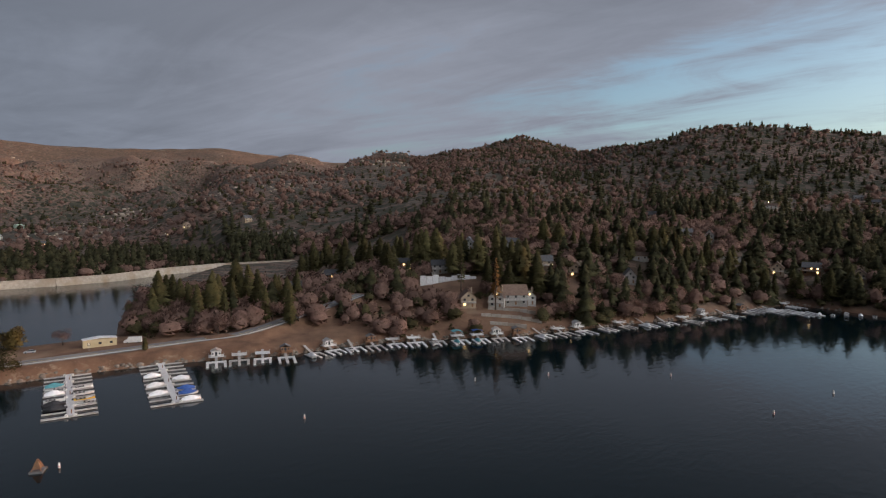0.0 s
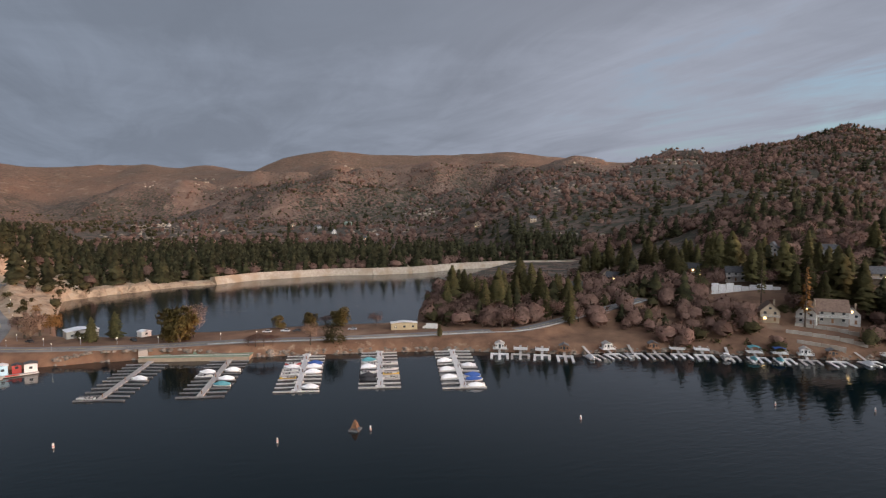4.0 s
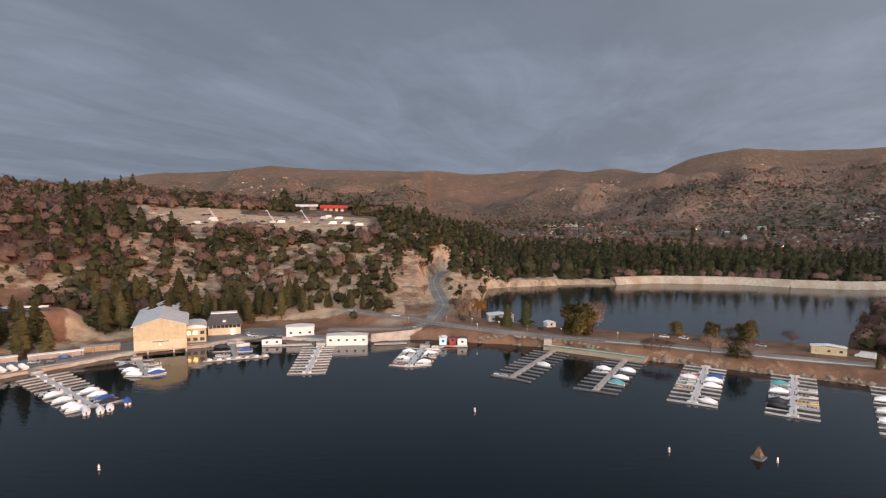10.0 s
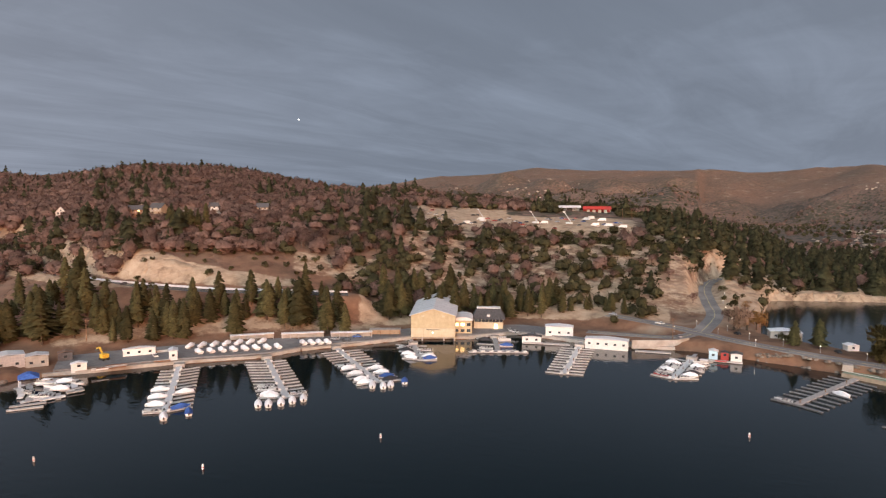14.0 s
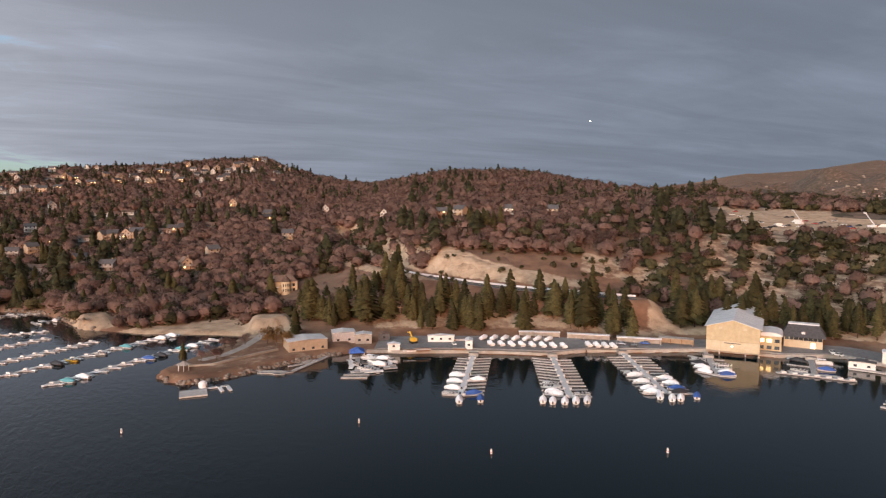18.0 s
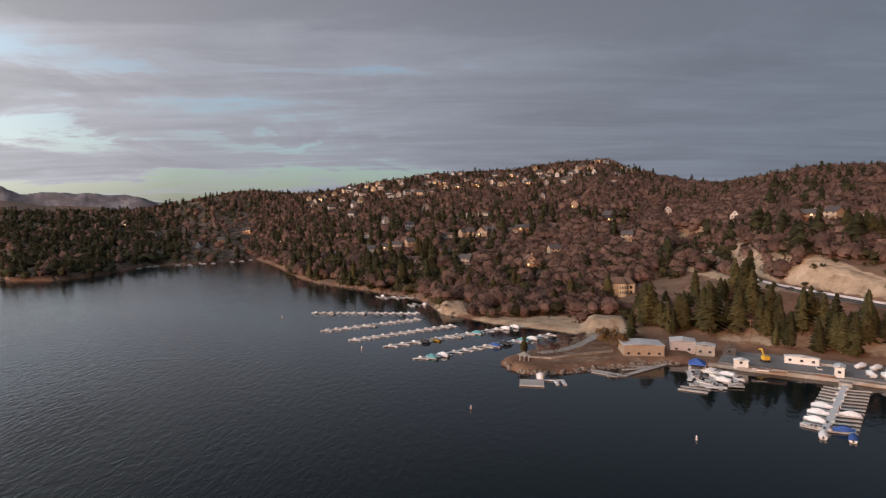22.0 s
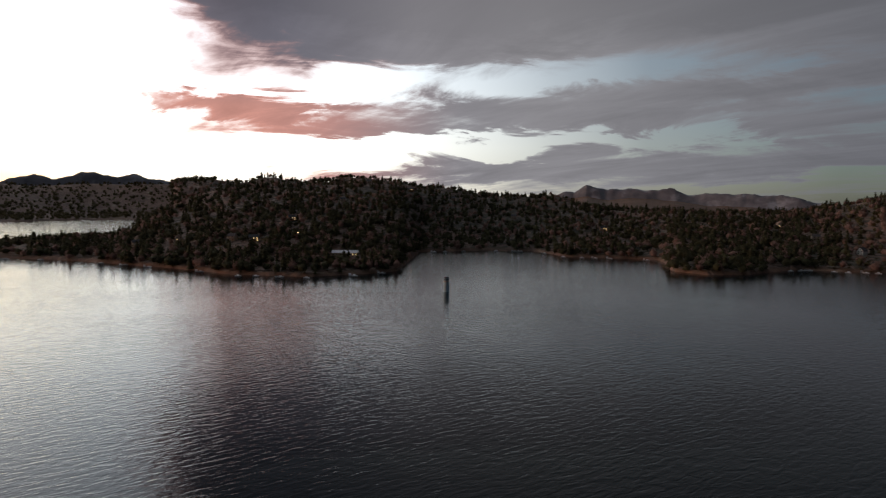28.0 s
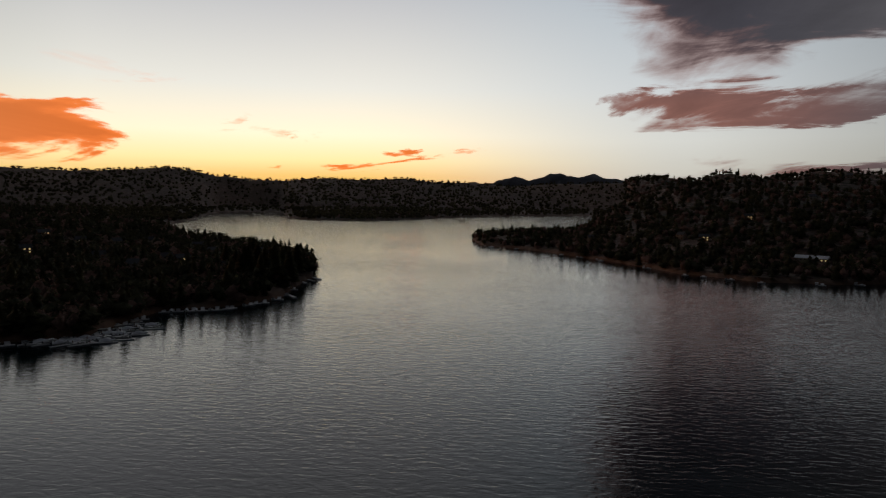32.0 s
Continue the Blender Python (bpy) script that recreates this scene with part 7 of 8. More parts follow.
part("hull", loft([[(x * 0.4, y, 0.1) for x in (-k, 0, k)] + [(x * 0.4, y, 0.45) for x in (k, 0, -k)] for y, k in ((-2.4, 0.1), (-1.2, 1), (1.2, 1), (2.4, 0.1))]), red_paint, q)
retain = tagged(part("retaining_wall_drive", ribbon([polar(a, r, 2.0) for a, r in ((-34.9, 309), (-36.8, 313), (-38.7, 318), (-39.6, 324))], -0.4, 0.4, -1.5, 2.6), concrete), "concrete retaining wall of the marina drive", "wall", kind="structure")

# the long green landing stage on the causeway shore
stage = thing("landing_stage", Matrix.Identity(4), "long green and cream landing stage on the causeway", "landing stage")
stage_path = [polar(a, r, 0) for a, r in ((-51.0, 299.5), (-54, 294), (-57, 289.5), (-59.9, 285.5))]
part("quay", ribbon(stage_path, -1.5, 7.5, -2.5, 1.6), tan_wall, stage)
part("deck", ribbon(stage_path, -1.0, 7.0, 1.55, 1.75), moss_green, stage)
part("railing", ribbon(stage_path, -1.3, -1.2, 2.5, 2.65), white_paint, stage)
hut = part("hut", boxes((-1.9, 1.9, -1.6, 1.6, 0, 2.7)), concrete, stage)
hut.matrix_basis = Matrix.Translation(polar(-51.3, 303, 1.7)) @ Matrix.Rotation(radians(-51), 4, "Z")
steps_part = part("stairs", boxes(*[(-1, 1, i * 0.5, i * 0.5 + 0.5, 0, 0.3 + i * 0.28) for i in range(9)]), moss_green, stage)
steps_part.matrix_basis = Matrix.Translation(polar(-55.4, 297, 1.6)) @ Matrix.Rotation(radians(-55), 4, "Z")

# ---- the boat yard: hauled boats, sheds, pickups
for i in range(8):
    a = 4.0 - 0.95 * i
    p = polar(a, 296)
    boat("hauled", p, Matrix.Rotation(radians(24), 3, "Z") @ p, 2.6)
for i in range(7):
    a = 4.6 - 1.0 * i
    p = polar(a, 309)
    boat("hauled", p, Matrix.Rotation(radians(-30), 3, "Z") @ p, 2.6)
for i in range(4):
    p = polar(-4.9 - 0.72 * i, 301)
    boat("hauled", p, Matrix.Rotation(radians(24), 3, "Z") @ p, 2.6)
cabin(8.6, 303, 13, 2.4, 3.0, 0, white_paint, "long white container on the boat yard", 0, 2.0, white_wrap)
cabin(6.0, 290, 3.4, 6, 3.4, 0, white_paint, "small white yard hut on the quay", 0, 2.0, white_wrap)
cabin(13.0, 288, 5.6, 3, 2.4, 0, white_paint, "white storage box on the quay", 0, 2.0, white_wrap)
cabin(15.8, 303, 8, 6, 4.2, 0, concrete, "pale grey storage shed on the boat yard", 0, 2.0, metal_roof)
cabin(13.9, 308, 5.5, 4, 3.2, 0, slate_roof, "dark storage container with an orange load", 0, 2.0, brown_roof)
cabin(17.6, 305, 11, 9, 5.0, 4, grey_metal, "grey metal workshop of the boat yard", 0, 2.0, metal_roof)
wh = cabin(20.8, 290, 18, 12, 5.2, 14, tan_wall, "long tan warehouse with a blue-grey roof", 0, 2.0, metal_roof)
for i in range(3):
    q = thing("long_shed", Matrix.Translation(polar(-0.5 - 4.4 * i, 318.5 - i * 2, 2.0)) @ Matrix.Rotation(radians(-0.5 - 4.4 * i), 4, "Z"), "low open storage shed with a white roof", "shed")
    part("roof", boxes((-10.5, 10.5, -1.6, 1.8, 2.5, 2.75)), white_wrap, q)
    part("wall", boxes((-10.4, 10.4, 1.5, 1.7, -0.5, 2.5)), concrete, q)
    for x in np.linspace(-10, 10, 6):
        part("post", boxes((x - 0.1, x + 0.1, -1.5, -1.3, -0.5, 2.5)), grey_metal, q)
q = thing("open_shed", Matrix.Translation(polar(-12.4, 318, 1.9)) @ Matrix.Rotation(radians(-14), 4, "Z"), "open shed with a flat grey roof by the boat house", "shed")
part("roof", boxes((-8, 8, -2.5, 2.5, 3.0, 3.3)), concrete, q)
part("wall", boxes((-7.8, 7.8, 2.1, 2.4, -0.5, 3.0)), tan_wall, q)
for x in (-7.5, -2.5, 2.5, 7.5):
    part("post", boxes((x - 0.12, x + 0.12, -2.3, -2.05, -0.5, 3.0)), brown_wood, q)
q = thing("excavator", Matrix.Translation(polar(11.2, 301, 2.0)) @ Matrix.Rotation(radians(40), 4, "Z"), "yellow excavator with a raised arm on the yard", "excavator")
part("track", boxes((-1.4, -0.8, -1.8, 1.8, 0, 0.9), (0.8, 1.4, -1.8, 1.8, 0, 0.9)), black_vinyl, q)
part("cab", boxes((-1.3, 1.3, -1.6, 1.2, 0.95, 2.6)), yellow_paint, q)
part("arm", loft([[(-0.3, 0.8, 1.6), (0.3, 0.8, 1.6), (0.3, 0.8, 2.2), (-0.3, 0.8, 2.2)], [(-0.25, 3.4, 4.6), (0.25, 3.4, 4.6), (0.25, 3.2, 5.2), (-0.25, 3.2, 5.2)], [(-0.2, 5.6, 4.0), (0.2, 5.6, 4.0), (0.2, 5.7, 4.5), (-0.2, 5.7, 4.5)]]), yellow_paint, q)
part("bucket", loft([[(-0.5, 5.4, 3.2), (0.5, 5.4, 3.2), (0.5, 5.9, 4.1), (-0.5, 5.9, 4.1)], [(-0.5, 6.2, 3.1), (0.5, 6.2, 3.1), (0.5, 6.1, 4.0), (-0.5, 6.1, 4.0)]]), slate_roof, q)
q = thing("boat_shelter", Matrix.Translation(polar(16.4, 281, 0.2)) @ Matrix.Rotation(radians(16), 4, "Z"), "floating boat shelter with a dark blue canopy", "shelter")
part("float", boxes((-3.4, -2.4, -4, 4, 0, 0.5), (2.4, 3.4, -4, 4, 0, 0.5)), pale_deck, q)
part("canopy", loft([[(-3.5, -4, 3.0), (3.5, -4, 3.0), (3.5, 4, 3.0), (-3.5, 4, 3.0)], [(-0.6, -2, 4.6), (0.6, -2, 4.6), (0.6, 2, 4.6), (-0.6, 2, 4.6)]]), blue_canvas, q)
for x in (-3.2, 3.2):
    for y in (-3.7, 3.7):
        part("post", boxes((x - 0.08, x + 0.08, y - 0.08, y + 0.08, 0.5, 3.0)), white_paint, q)
for i in range(10):
    a, r = house_rng.uniform(6.4, 12.4), house_rng.choice((284, 287, 306, 309))
    q = thing("stacked_timber", Matrix.Translation(polar(a, r, 2.0)) @ Matrix.Rotation(radians(a + house_rng.uniform(-8, 8)), 4, "Z"), "stack of dock timber and floats on the yard", "timber stack", "timber stacks of the yard")
    for k in range(3):
        part("board", boxes((-3.2, 3.2, -1 + k * 0.7, -0.4 + k * 0.7, 0, 0.5 + 0.25 * (k % 2))), (brown_wood, weathered, white_paint)[(i + k) % 3], q)

# the hotel above the sand bluff
hz = sight(22.9, -8.2)
ht = thing("lakeside_inn", ground_pose(22.9, hz + 3, 8, 0.5), "cream inn with round balconies and brown roofs", "inn")
part("wall", boxes((-8, 9, 0, 11, -3, 8.5)), ivory_panel, ht)
part("turret", loft([ring(3.2, -3, 12, 1.5, -0.5), ring(3.2, 8.8, 12, 1.5, -0.5)]), ivory_panel, ht)
part("turret_roof", loft([ring(3.7, 8.8, 12, 1.5, -0.5), ring(0.15, 12.6, 12, 1.5, -0.5)]), brown_roof, ht)
part("roof", loft([[(-8.8, -0.8, 8.5), (9.8, -0.8, 8.5), (9.8, 11.8, 8.5), (-8.8, 11.8, 8.5)], [(-4, 4.5, 12.4), (5, 4.5, 12.4), (5, 6.5, 12.4), (-4, 6.5, 12.4)]]), brown_roof, ht)
for z in (2.2, 5.4):
    bal = part("balcony", loft([ring(4.2, z, 14, -5.5, 0.5), ring(4.2, z + 0.35, 14, -5.5, 0.5)]), white_paint, ht)
    part("balustrade", loft([ring(4.15, z + 0.35, 14, -5.5, 0.5), ring(4.15, z + 1.2, 14, -5.5, 0.5), ring(4.0, z + 1.2, 14, -5.5, 0.5), ring(4.0, z + 0.35, 14, -5.5, 0.5)], caps=False), ivory_panel, bal)
    for x in (4.2, 6.6):
        part("window", boxes((x - 0.8, x + 0.8, -0.08, 0.04, z, z + 1.9)), dark_glass, ht)
    for k in range(4):
        t = -2.2 + 0.45 * k
        part("window", boxes((1.5 + 3.2 * math.cos(t) - 0.35, 1.5 + 3.2 * math.cos(t) + 0.35, -0.5 + 3.2 * math.sin(t) - 0.12, -0.5 + 3.2 * math.sin(t) + 0.1, z + 0.2, z + 1.9)), dark_glass, ht)

# the park on the headland
gz = thing("gazebo", Matrix.Translation(polar(31.4, 270, 2.3)), "small open gazebo on the headland park", "gazebo")
part("floor", loft([ring(2.6, -0.5, 8), ring(2.6, 0.15, 8)]), concrete, gz)
for k in range(6):
    part("post", loft([ring(0.12, 0.15, 6, 2.2 * math.cos(k * 1.047), 2.2 * math.sin(k * 1.047)), ring(0.12, 2.7, 6, 2.2 * math.cos(k * 1.047), 2.2 * math.sin(k * 1.047))]), white_paint, gz)
part("roof", loft([ring(2.9, 2.7, 8), ring(0.2, 4.1, 8)]), concrete, gz)
tagged(part("path_wall", ribbon([polar(a, r, 2.8) for a, r in ((31, 274), (29, 274), (27, 281), (25, 288), (23.5, 293))], -0.5, 0.5, -1.0, 0.7), concrete), "low pale stone wall along the headland path", "wall", kind="structure")
tagged(part("headland_path", ribbon([polar(a, r, 2.75) for a, r in ((30, 283), (28, 290), (26.5, 302), (25.4, 318), (24.6, 332))], -2.2, 2.2, -0.8, 0.25), concrete), "pale path across the headland park", "path", kind="structure")

# sheds by the small lake and the old trailer on the causeway
cabin(-47.0, 345, 14, 8, 3.6, 12, concrete, "low shed with a pale roof by the small lake", 0, 4.2, white_wrap)
cabin(-51.6, 333, 5, 4, 2.6, 30, white_paint, "small white pump hut by the small lake", 0, 4.2, white_wrap)
cabin(-73.8, 318, 13.5, 4.2, 3.4, 6, cream_wall, "long cream trailer parked on the causeway", 0, 4.4, white_wrap)

# the water tank above the village
tk = thing("water_tank", ground_pose(-68.7, sight(-68.7, -2.15), 0, 0.5), "pale green steel water tank above the village", "tank")
part("shell", loft([ring(9, 0, 20), ring(9, 9, 20)]), pale_green, tk)
part("roof", loft([ring(9.4, 9, 20), ring(0.3, 10.6, 20)]), pale_green, tk)

# the storage plateau: red barn, pale hall, cranes
bn = thing("red_barn", ground_pose(-31.6, 690, 4, 0.3), "long low red barn on the plateau", "barn")
part("wall", boxes((-14, 14, 0, 10, -1.5, 4.2)), red_paint, bn)
part("roof", gable(28, 10, 4.2, 2.6, 0.8, 0.3, "x"), red_paint, bn)
bn.children[1].matrix_basis = Matrix.Translation((0, 5, 0))
for x in (-9, -3, 3, 9):
    part("door", boxes((x - 1.6, x + 1.6, -0.12, 0.02, -0.5, 3.2)), white_paint, bn)
hl = thing("storage_hall", ground_pose(-29.2, 690, 4, 0.3), "pale metal storage hall on the plateau", "hall")
part("wall", boxes((-11, 11, 0, 12, -1.5, 4.6)), grey_metal, hl)
part("roof", gable(22, 12, 4.6, 2.0, 0.8, 0.3, "x"), metal_roof, hl)
hl.children[1].matrix_basis = Matrix.Translation((0, 6, 0))
part("door", boxes((-3, 3, -0.12, 0.02, -0.5, 3.8)), slate_roof, hl)


# ---------------------------------------------------------------- vehicles and lamps
def car_kind(m, kind):
    paint = {"white car": white_paint, "dark car": black_vinyl, "red car": red_paint, "silver car": grey_metal, "blue car": blue_canvas}.get(kind, white_paint)
    van = kind in ("white van", "camper")
    L, Wd, H = (7.5, 2.3, 2.8) if van else (4.5, 1.8, 1.45)
    t = thing("van" if van else "car", m, ("white box van parked on bare ground" if van else kind + " parked beside the road"), "van" if van else "car", "parked vehicles")
    if van:
        part("body", loft([[(-Wd / 2, y, 0.4), (Wd / 2, y, 0.4), (Wd / 2, y, h), (-Wd / 2, y, h)] for y, h in ((-L / 2, H), (L / 2 - 1.8, H), (L / 2 - 1.6, H * 0.75), (L / 2 - 0.6, H * 0.5), (L / 2, H * 0.42))]), paint, t)
        part("windshield", boxes((-0.95, 0.95, L / 2 - 1.55, L / 2 - 1.1, H * 0.5, H * 0.68)), dark_glass, t)
    else:
        part("body", loft([[(-Wd / 2, y, 0.35), (Wd / 2, y, 0.35), (Wd / 2 * 0.96, y, h), (-Wd / 2 * 0.96, y, h)] for y, h in ((-L / 2, 0.75), (-L / 2 + 0.2, 0.92), (L / 2 - 1.2, 0.95), (L / 2 - 0.1, 0.8), (L / 2, 0.6))]), paint, t)
        part("cabin", loft([[(-0.8, -1.9, 0.9), (0.8, -1.9, 0.9), (0.8, 1.0, 0.9), (-0.8, 1.0, 0.9)], [(-0.65, -1.3, 1.45), (0.65, -1.3, 1.45), (0.65, 0.3, 1.45), (-0.65, 0.3, 1.45)]]), dark_glass, t)
        part("roof", boxes((-0.64, 0.64, -1.28, 0.28, 1.452, 1.49)), paint, t)
    for x in (-Wd / 2 + 0.1, Wd / 2 - 0.1):
        for y in (-L * 0.3, L * 0.3):
            part("wheel", loft([[(x + s, y + 0.33 * math.cos(a), 0.33 + 0.33 * math.sin(a)) for a in np.arange(0, 6.28, 0.79)] for s in (-0.11, 0.11)]), black_vinyl, t)
    return t


CARS = {}


def car(kind, az, r, turn, z=None):
    m = ground_pose(az, r, turn, -0.05, z)
    if kind in CARS:
        return copy_thing(CARS[kind], m)
    CARS[kind] = car_kind(m, kind)
    return CARS[kind]


car_rng = random.Random(14)
for kind, a, r, turn, z in (("white car", -61.4, 322, 80, None), ("white car", -63.0, 322, 70, None), ("dark car", -64.0, 321, 85, None), ("silver car", -69.0, 320, 80, None), ("dark car", -50.6, 325, 20, None), ("silver car", -53.3, 325, 60, None), ("white car", -37.2, 352, 70, 5.4), ("silver car", -38.8, 328, 20, 3.8), ("silver car", -33.2, 366, 85, 6.5),
                            ("red car", -89.6, 338, 70, 9.4), ("dark car", -43.4, 345, 30, None), ("red car", 17.0, 585, 20, 28.6), ("dark car", 9.6, 408, 75, 21.3), ("white car", -24.4, 326, 60, 1.95), ("dark car", -26, 322, 80, 1.95), ("white van", -76.2, 320, 80, None), ("white car", -24.0, 331, 10, 1.95), ("silver car", -7.8, 309, 70, 1.95), ("blue car", -9.8, 313, 80, 1.95), ("dark car", -8.8, 306, 80, 1.95), ("white car", 7.4, 297, 10, 1.95)):
    car(kind, a, r, turn, z)
for i in range(58):
    a = -16.5 - 17.5 * ((i * 0.618034) % 1.0)
    car(car_rng.choice(("white van", "white car", "silver car", "silver car", "dark car", "red car", "blue car", "camper", "dark car")), a, 548 + car_rng.uniform(0, 84), car_rng.uniform(40, 140))
for a in (-21.4, -26.2, -29.2):
    q = thing("boom_lift", ground_pose(a, 585, 50, 0), "white boom lift with a slanting arm on the plateau", "boom lift", "boom lifts on the plateau")
    part("chassis", boxes((-1.2, 1.2, -3, 3, 0.4, 2.0)), white_paint, q)
    part("boom", loft([[(-0.3, -2, 2), (0.3, -2, 2), (0.3, -2, 2.7), (-0.3, -2, 2.7)], [(-0.2, 6, 11), (0.2, 6, 11), (0.2, 6, 11.4), (-0.2, 6, 11.4)]]), white_paint, q)
    part("basket", boxes((-0.8, 0.8, 5.6, 7.0, 10.8, 12.0)), white_paint, q)


def street_lamp(az, r, z=None, h=6.0, mat=None):
    m = ground_pose(az, r, 0, 0.2, z)
    key = "lamp%s" % (mat.name if mat else "")
    if key in CARS:
        return copy_thing(CARS[key], m)
    t = thing("street_lamp", m, "street lamp with a glowing globe", "street lamp", "street lamps")
    part("pole", loft([ring(0.09, 0, 6), ring(0.06, h, 6)]), grey_metal, t)
    part("globe", loft([ring(0.07, h, 8), ring(0.16, h + 0.1, 8), ring(0.16, h + 0.26, 8), ring(0.07, h + 0.36, 8)]), mat or lamp_white, t)
    CARS[key] = t
    return t


for a, r in ((-40.2, 352), (-42.6, 350), (-42.9, 372), (-42.4, 398), (-42.2, 420), (-42.3, 440), (-41.9, 337), (-44.3, 333), (-46.8, 326), (-49.4, 319), (-52.5, 314), (-57.5, 311), (-60.5, 311), (-73.0, 310), (-38.4, 337), (-44.8, 318)):
    street_lamp(a, r, h=3.2)
for a, e in ((-108.6, 1.4), (-121.8, 1.6), (-124.2, 1.3), (-110, -2.4), (-113, -6.2), (-130.6, -0.2), (-137.5, 0.4), (-131.6, -5.7), (-134.2, -5.5), (40.8, -3.3), (31, -3.2), (29.5, -2.2), (28.4, -2.0), (26.2, -3.5), (45, -1.6), (66.6, -3.9), (66.0, -3.9), (63.9, -1.8), (56.8, -3.6), (55.3, -3.6), (53.6, -3.4), (-79.0, -3.0), (9.4, -0.8), (2.0, -1.0), (-4.1, -1.0), (-0.9, -0.7), (18.6, -0.2),
             (104, -3.5), (107.6, -2.9), (113.3, -3.0), (118, -2.8), (101.6, 0.6), (90, -0.4), (150.5, -3.4), (153, -3.2), (156.5, -3.6), (158.4, -2.9), (160.6, -3.2), (162, -2.6), (164.6, -3.8), (167, -3.1), (163.4, -4.8), (159.6, -5.2), (109.6, 1.0), (125.4, -3.4), (86, 0.1)):
    street_lamp(a, max(sight(a, e) - 4, 320), h=5.0, mat=lamp_warm)
poles = ((-34.6, 640), (-33.8, 650), (-38.3, 322), (12.4, 330))
for a, r in poles:
    q = thing("utility_pole", ground_pose(a, r, 10, 0.3), "tall wooden utility pole with a cross arm", "utility pole", "utility poles")
    part("pole", loft([ring(0.18, 0, 6), ring(0.11, 11, 6)]), brown_wood, q)
    part("cross_arm", boxes((-1.3, 1.3, -0.08, 0.08, 9.9, 10.1)), brown_wood, q)
def dead_crown(seed, h, w, bare, mat):
    v, f, n = conifer_crown(seed, h, w, bare, 0.35)
    keep = np.random.RandomState(seed).uniform(0, 1, len(f) // 4) < 0.4
    return crown_mesh("crown", v, f[np.repeat(keep, 4)], mat, n)


dead = thing("dead_pine", ground_pose(-107.9, 352, 0, 0.5), "tall dying pine with rusty thin branches", "pine tree")
piece("trunk", trunk_mesh(31, 0.45, bark, "trunk"), dead)
piece("crown", dead_crown(990, 31, 4.2, 0.25, rust_leaves), dead)
dead = thing("dead_pine", ground_pose(-104.7, 372, 0, 0.5), "tall thin pine with sparse rusty branches", "pine tree")
piece("trunk", trunk_mesh(30, 0.42, bark, "trunk"), dead)
piece("crown", dead_crown(991, 30, 3.8, 0.3, needles), dead)

# the intake tower in the bay
tw = thing("intake_tower", Matrix.Translation(polar(94.12, 498)), "blue-grey round intake tower standing in the lake", "tower")
shaft = part("shaft", loft([ring(2.3, -6, 16), ring(2.2, 8.2, 16)]), tower_blue, tw)
part("gallery", loft([ring(2.9, 8.2, 16), ring(2.9, 8.7, 16)]), concrete, tw)
part("railing", loft([ring(2.85, 9.5, 16), ring(2.85, 9.65, 16), ring(2.75, 9.65, 16), ring(2.75, 9.5, 16)], caps=False), grey_metal, tw)
part("head", loft([ring(2.0, 8.7, 16), ring(2.0, 11.4, 16)]), tower_blue, tw)
part("roof", loft([ring(2.5, 11.4, 16), ring(2.4, 12.0, 16), ring(0.6, 12.5, 16)]), slate_roof, tw)
for k in range(5):
    t = math.radians(94.12) + math.pi + (k - 2) * 0.5
    part("window", boxes((2.02 * math.cos(t + 1.57) - 0.25, 2.02 * math.cos(t + 1.57) + 0.25, 2.02 * math.sin(t + 1.57) - 0.25, 2.02 * math.sin(t + 1.57) + 0.25, 9.4, 10.8)), dark_glass, tw)

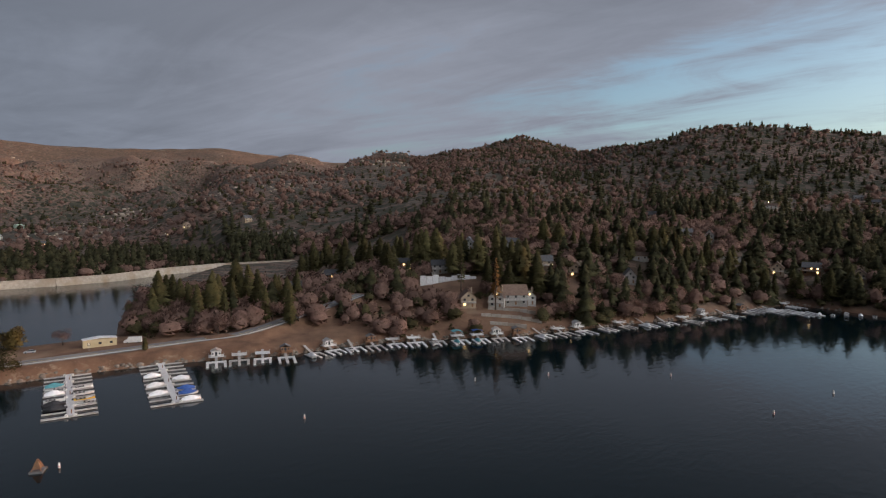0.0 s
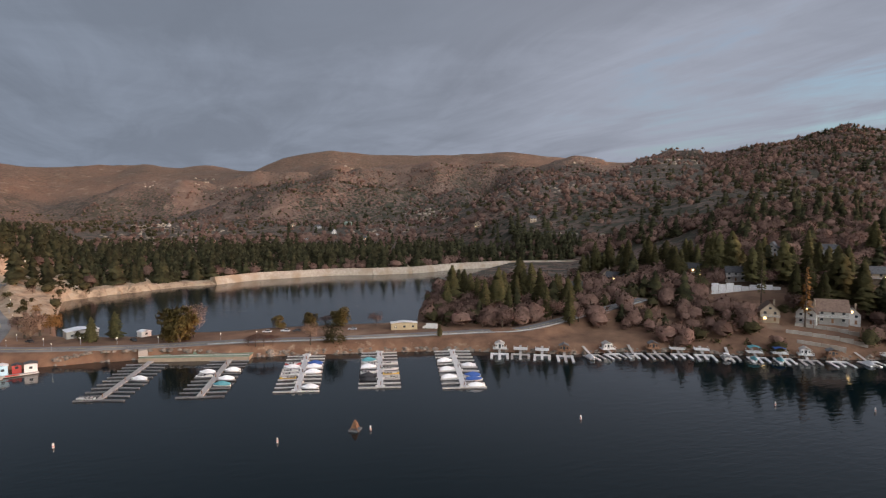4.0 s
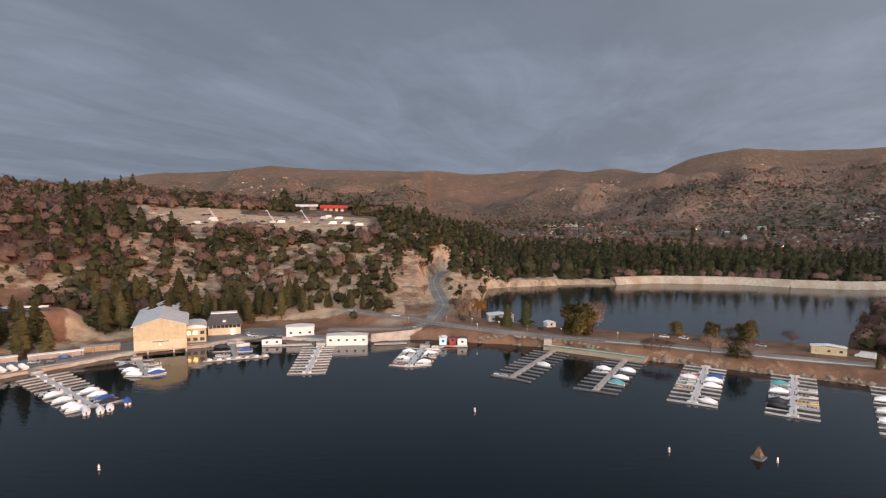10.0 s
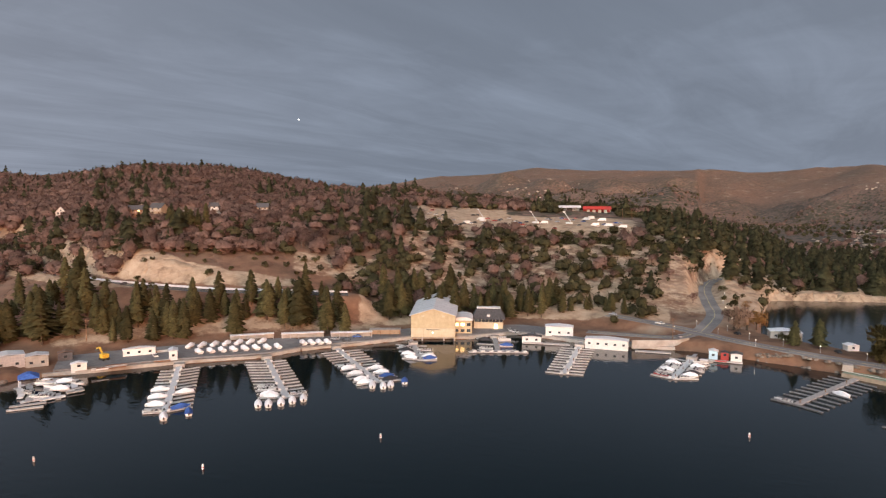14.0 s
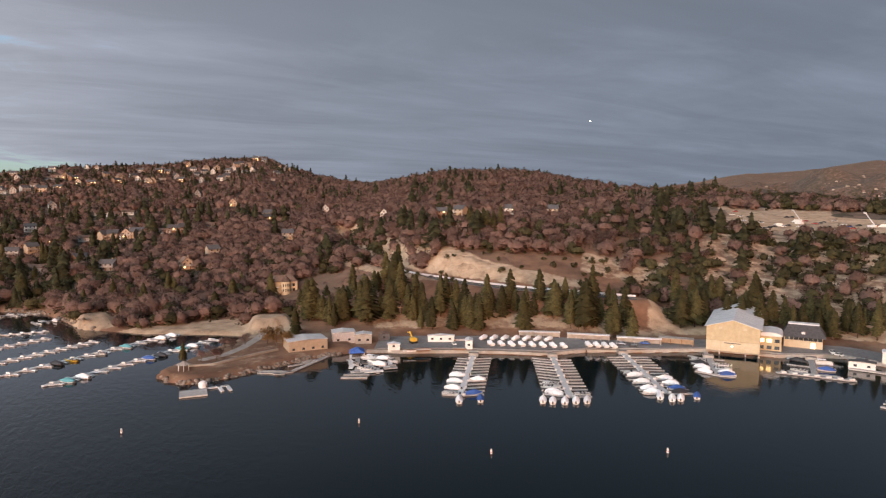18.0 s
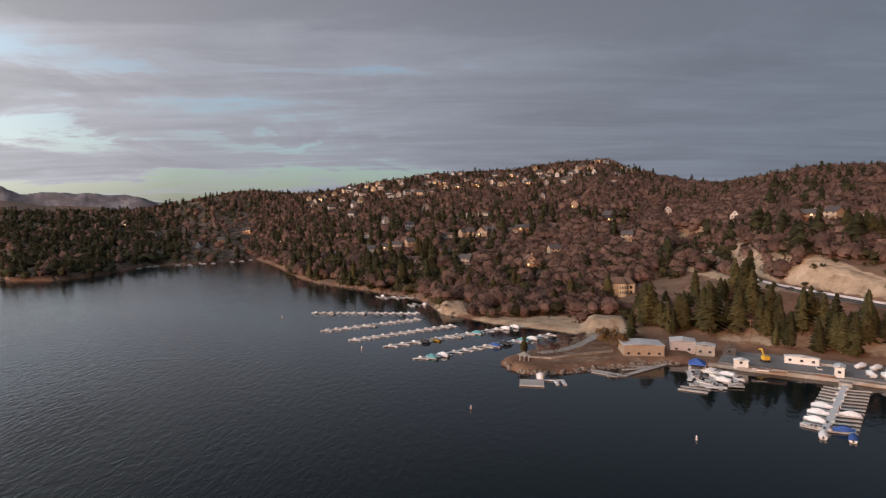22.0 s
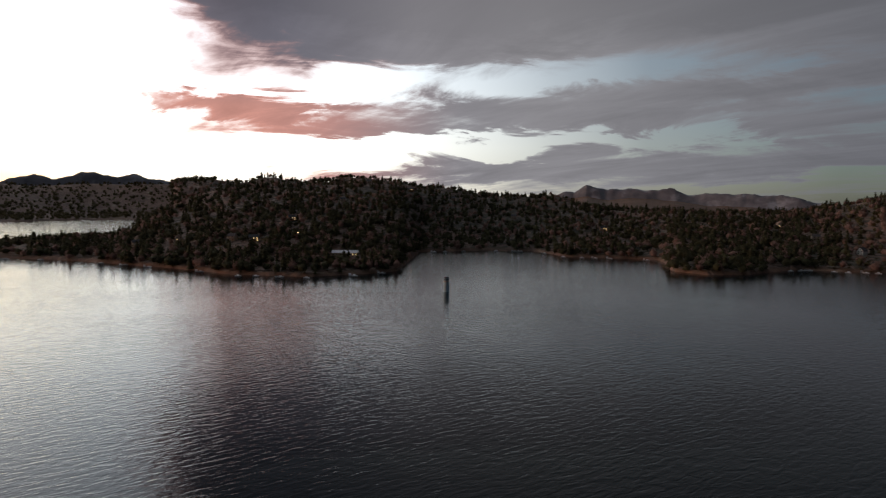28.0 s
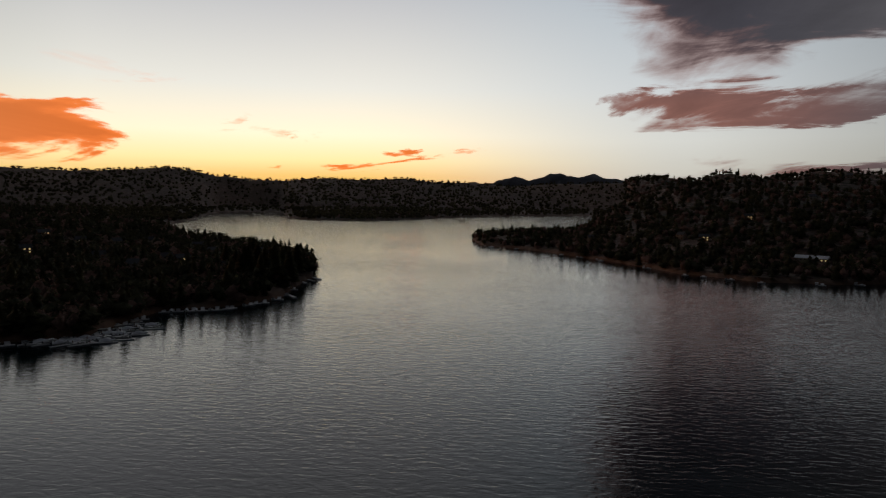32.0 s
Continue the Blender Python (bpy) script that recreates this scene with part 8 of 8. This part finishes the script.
# pale-roofed house on the point, small docks along the far shores
house(ground_pose(103.4, sight(103.4, -4.7), -10, 0.2), 30, 10, 4.0, 2.6, tan_wall, white_wrap, "long lakeside house with a pale roof", 0.2, "x", 1, False, 3, "")
far_rng = random.Random(31)
for rows, a0, a1, n in ((POINT, 100, 130, 12), (BAY, 53.5, 66, 12), (BAY, 76, 96, 12), (LEFT, 147, 170, 26)):
    for i in range(n):
        a = a0 + (a1 - a0) * (i + far_rng.random()) / n
        rs = float(columns(rows, np.array([a]))[0][0])
        L = far_rng.uniform(7, 13)
        q = thing("shore_jetty", Matrix.Identity(4), "small pale jetty on the far shore", "jetty", "jetties on the far shores")
        plank("board", polar(a, rs + 2), polar(a, rs - L), 2.4, 0.1, 0.6, pale_deck, q)
        plank("crossbar", polar(a - 300 / rs * 1.0 * 0.6, rs - L), polar(a + 300 / rs * 0.6, rs - L), 2.0, 0.1, 0.58, pale_deck, q)
        if far_rng.random() < 0.55:
            boat(far_rng.choice(("wrapped", "white", "pontoon")), polar(a + 300 / rs * 0.8, rs - L * 0.7), polar(a, 1))

# the crowded little harbour under the dark promontory
for i, (a, r, L) in enumerate(((166.8, 350, 20), (165.6, 348, 24), (164.4, 347, 26), (163.2, 350, 26), (162.0, 357, 24), (160.8, 366, 20))):
    finger_dock((a, r + 16), (a - 0.5, r + 16 - L), [(a - 2.3, r + 14 - L), (a + 1.3, r + 14 - L)], 4, "pale floating dock of the promontory harbour", pale_deck, pale_deck, (("w..o", ".o.w")[i % 2], ("o.w.", ".w..")[i % 2]), width=1.8)
for a, r0, r1 in ((147.6, 548, 524), (146.9, 556, 536), (146.3, 566, 545), (148.6, 470, 448)):
    q = thing("shore_jetty", Matrix.Identity(4), "pale jetty off the tip of the dark promontory", "jetty", "jetties on the far shores")
    plank("board", polar(a, r0), polar(a - 0.9, r1), 2.4, 0.1, 0.6, pale_deck, q)

# the setting moon
moon = tagged(new("moon"), "small bright setting moon over the hills", "moon", kind="structure")
moon.matrix_basis = Matrix.Translation(polar(-4.76, 4750, lift(4750, 7.28)))
part("disc", loft([[(5.2 * math.sin(t) * math.cos(u), 5.2 * math.sin(t) * math.sin(u), 5.2 * math.cos(t)) for u in np.arange(0, 6.28, 0.7)] for t in np.linspace(0.05, 3.09, 9)]), glow("moonlight", (1.0, 0.95, 0.86), 1.5), moon)
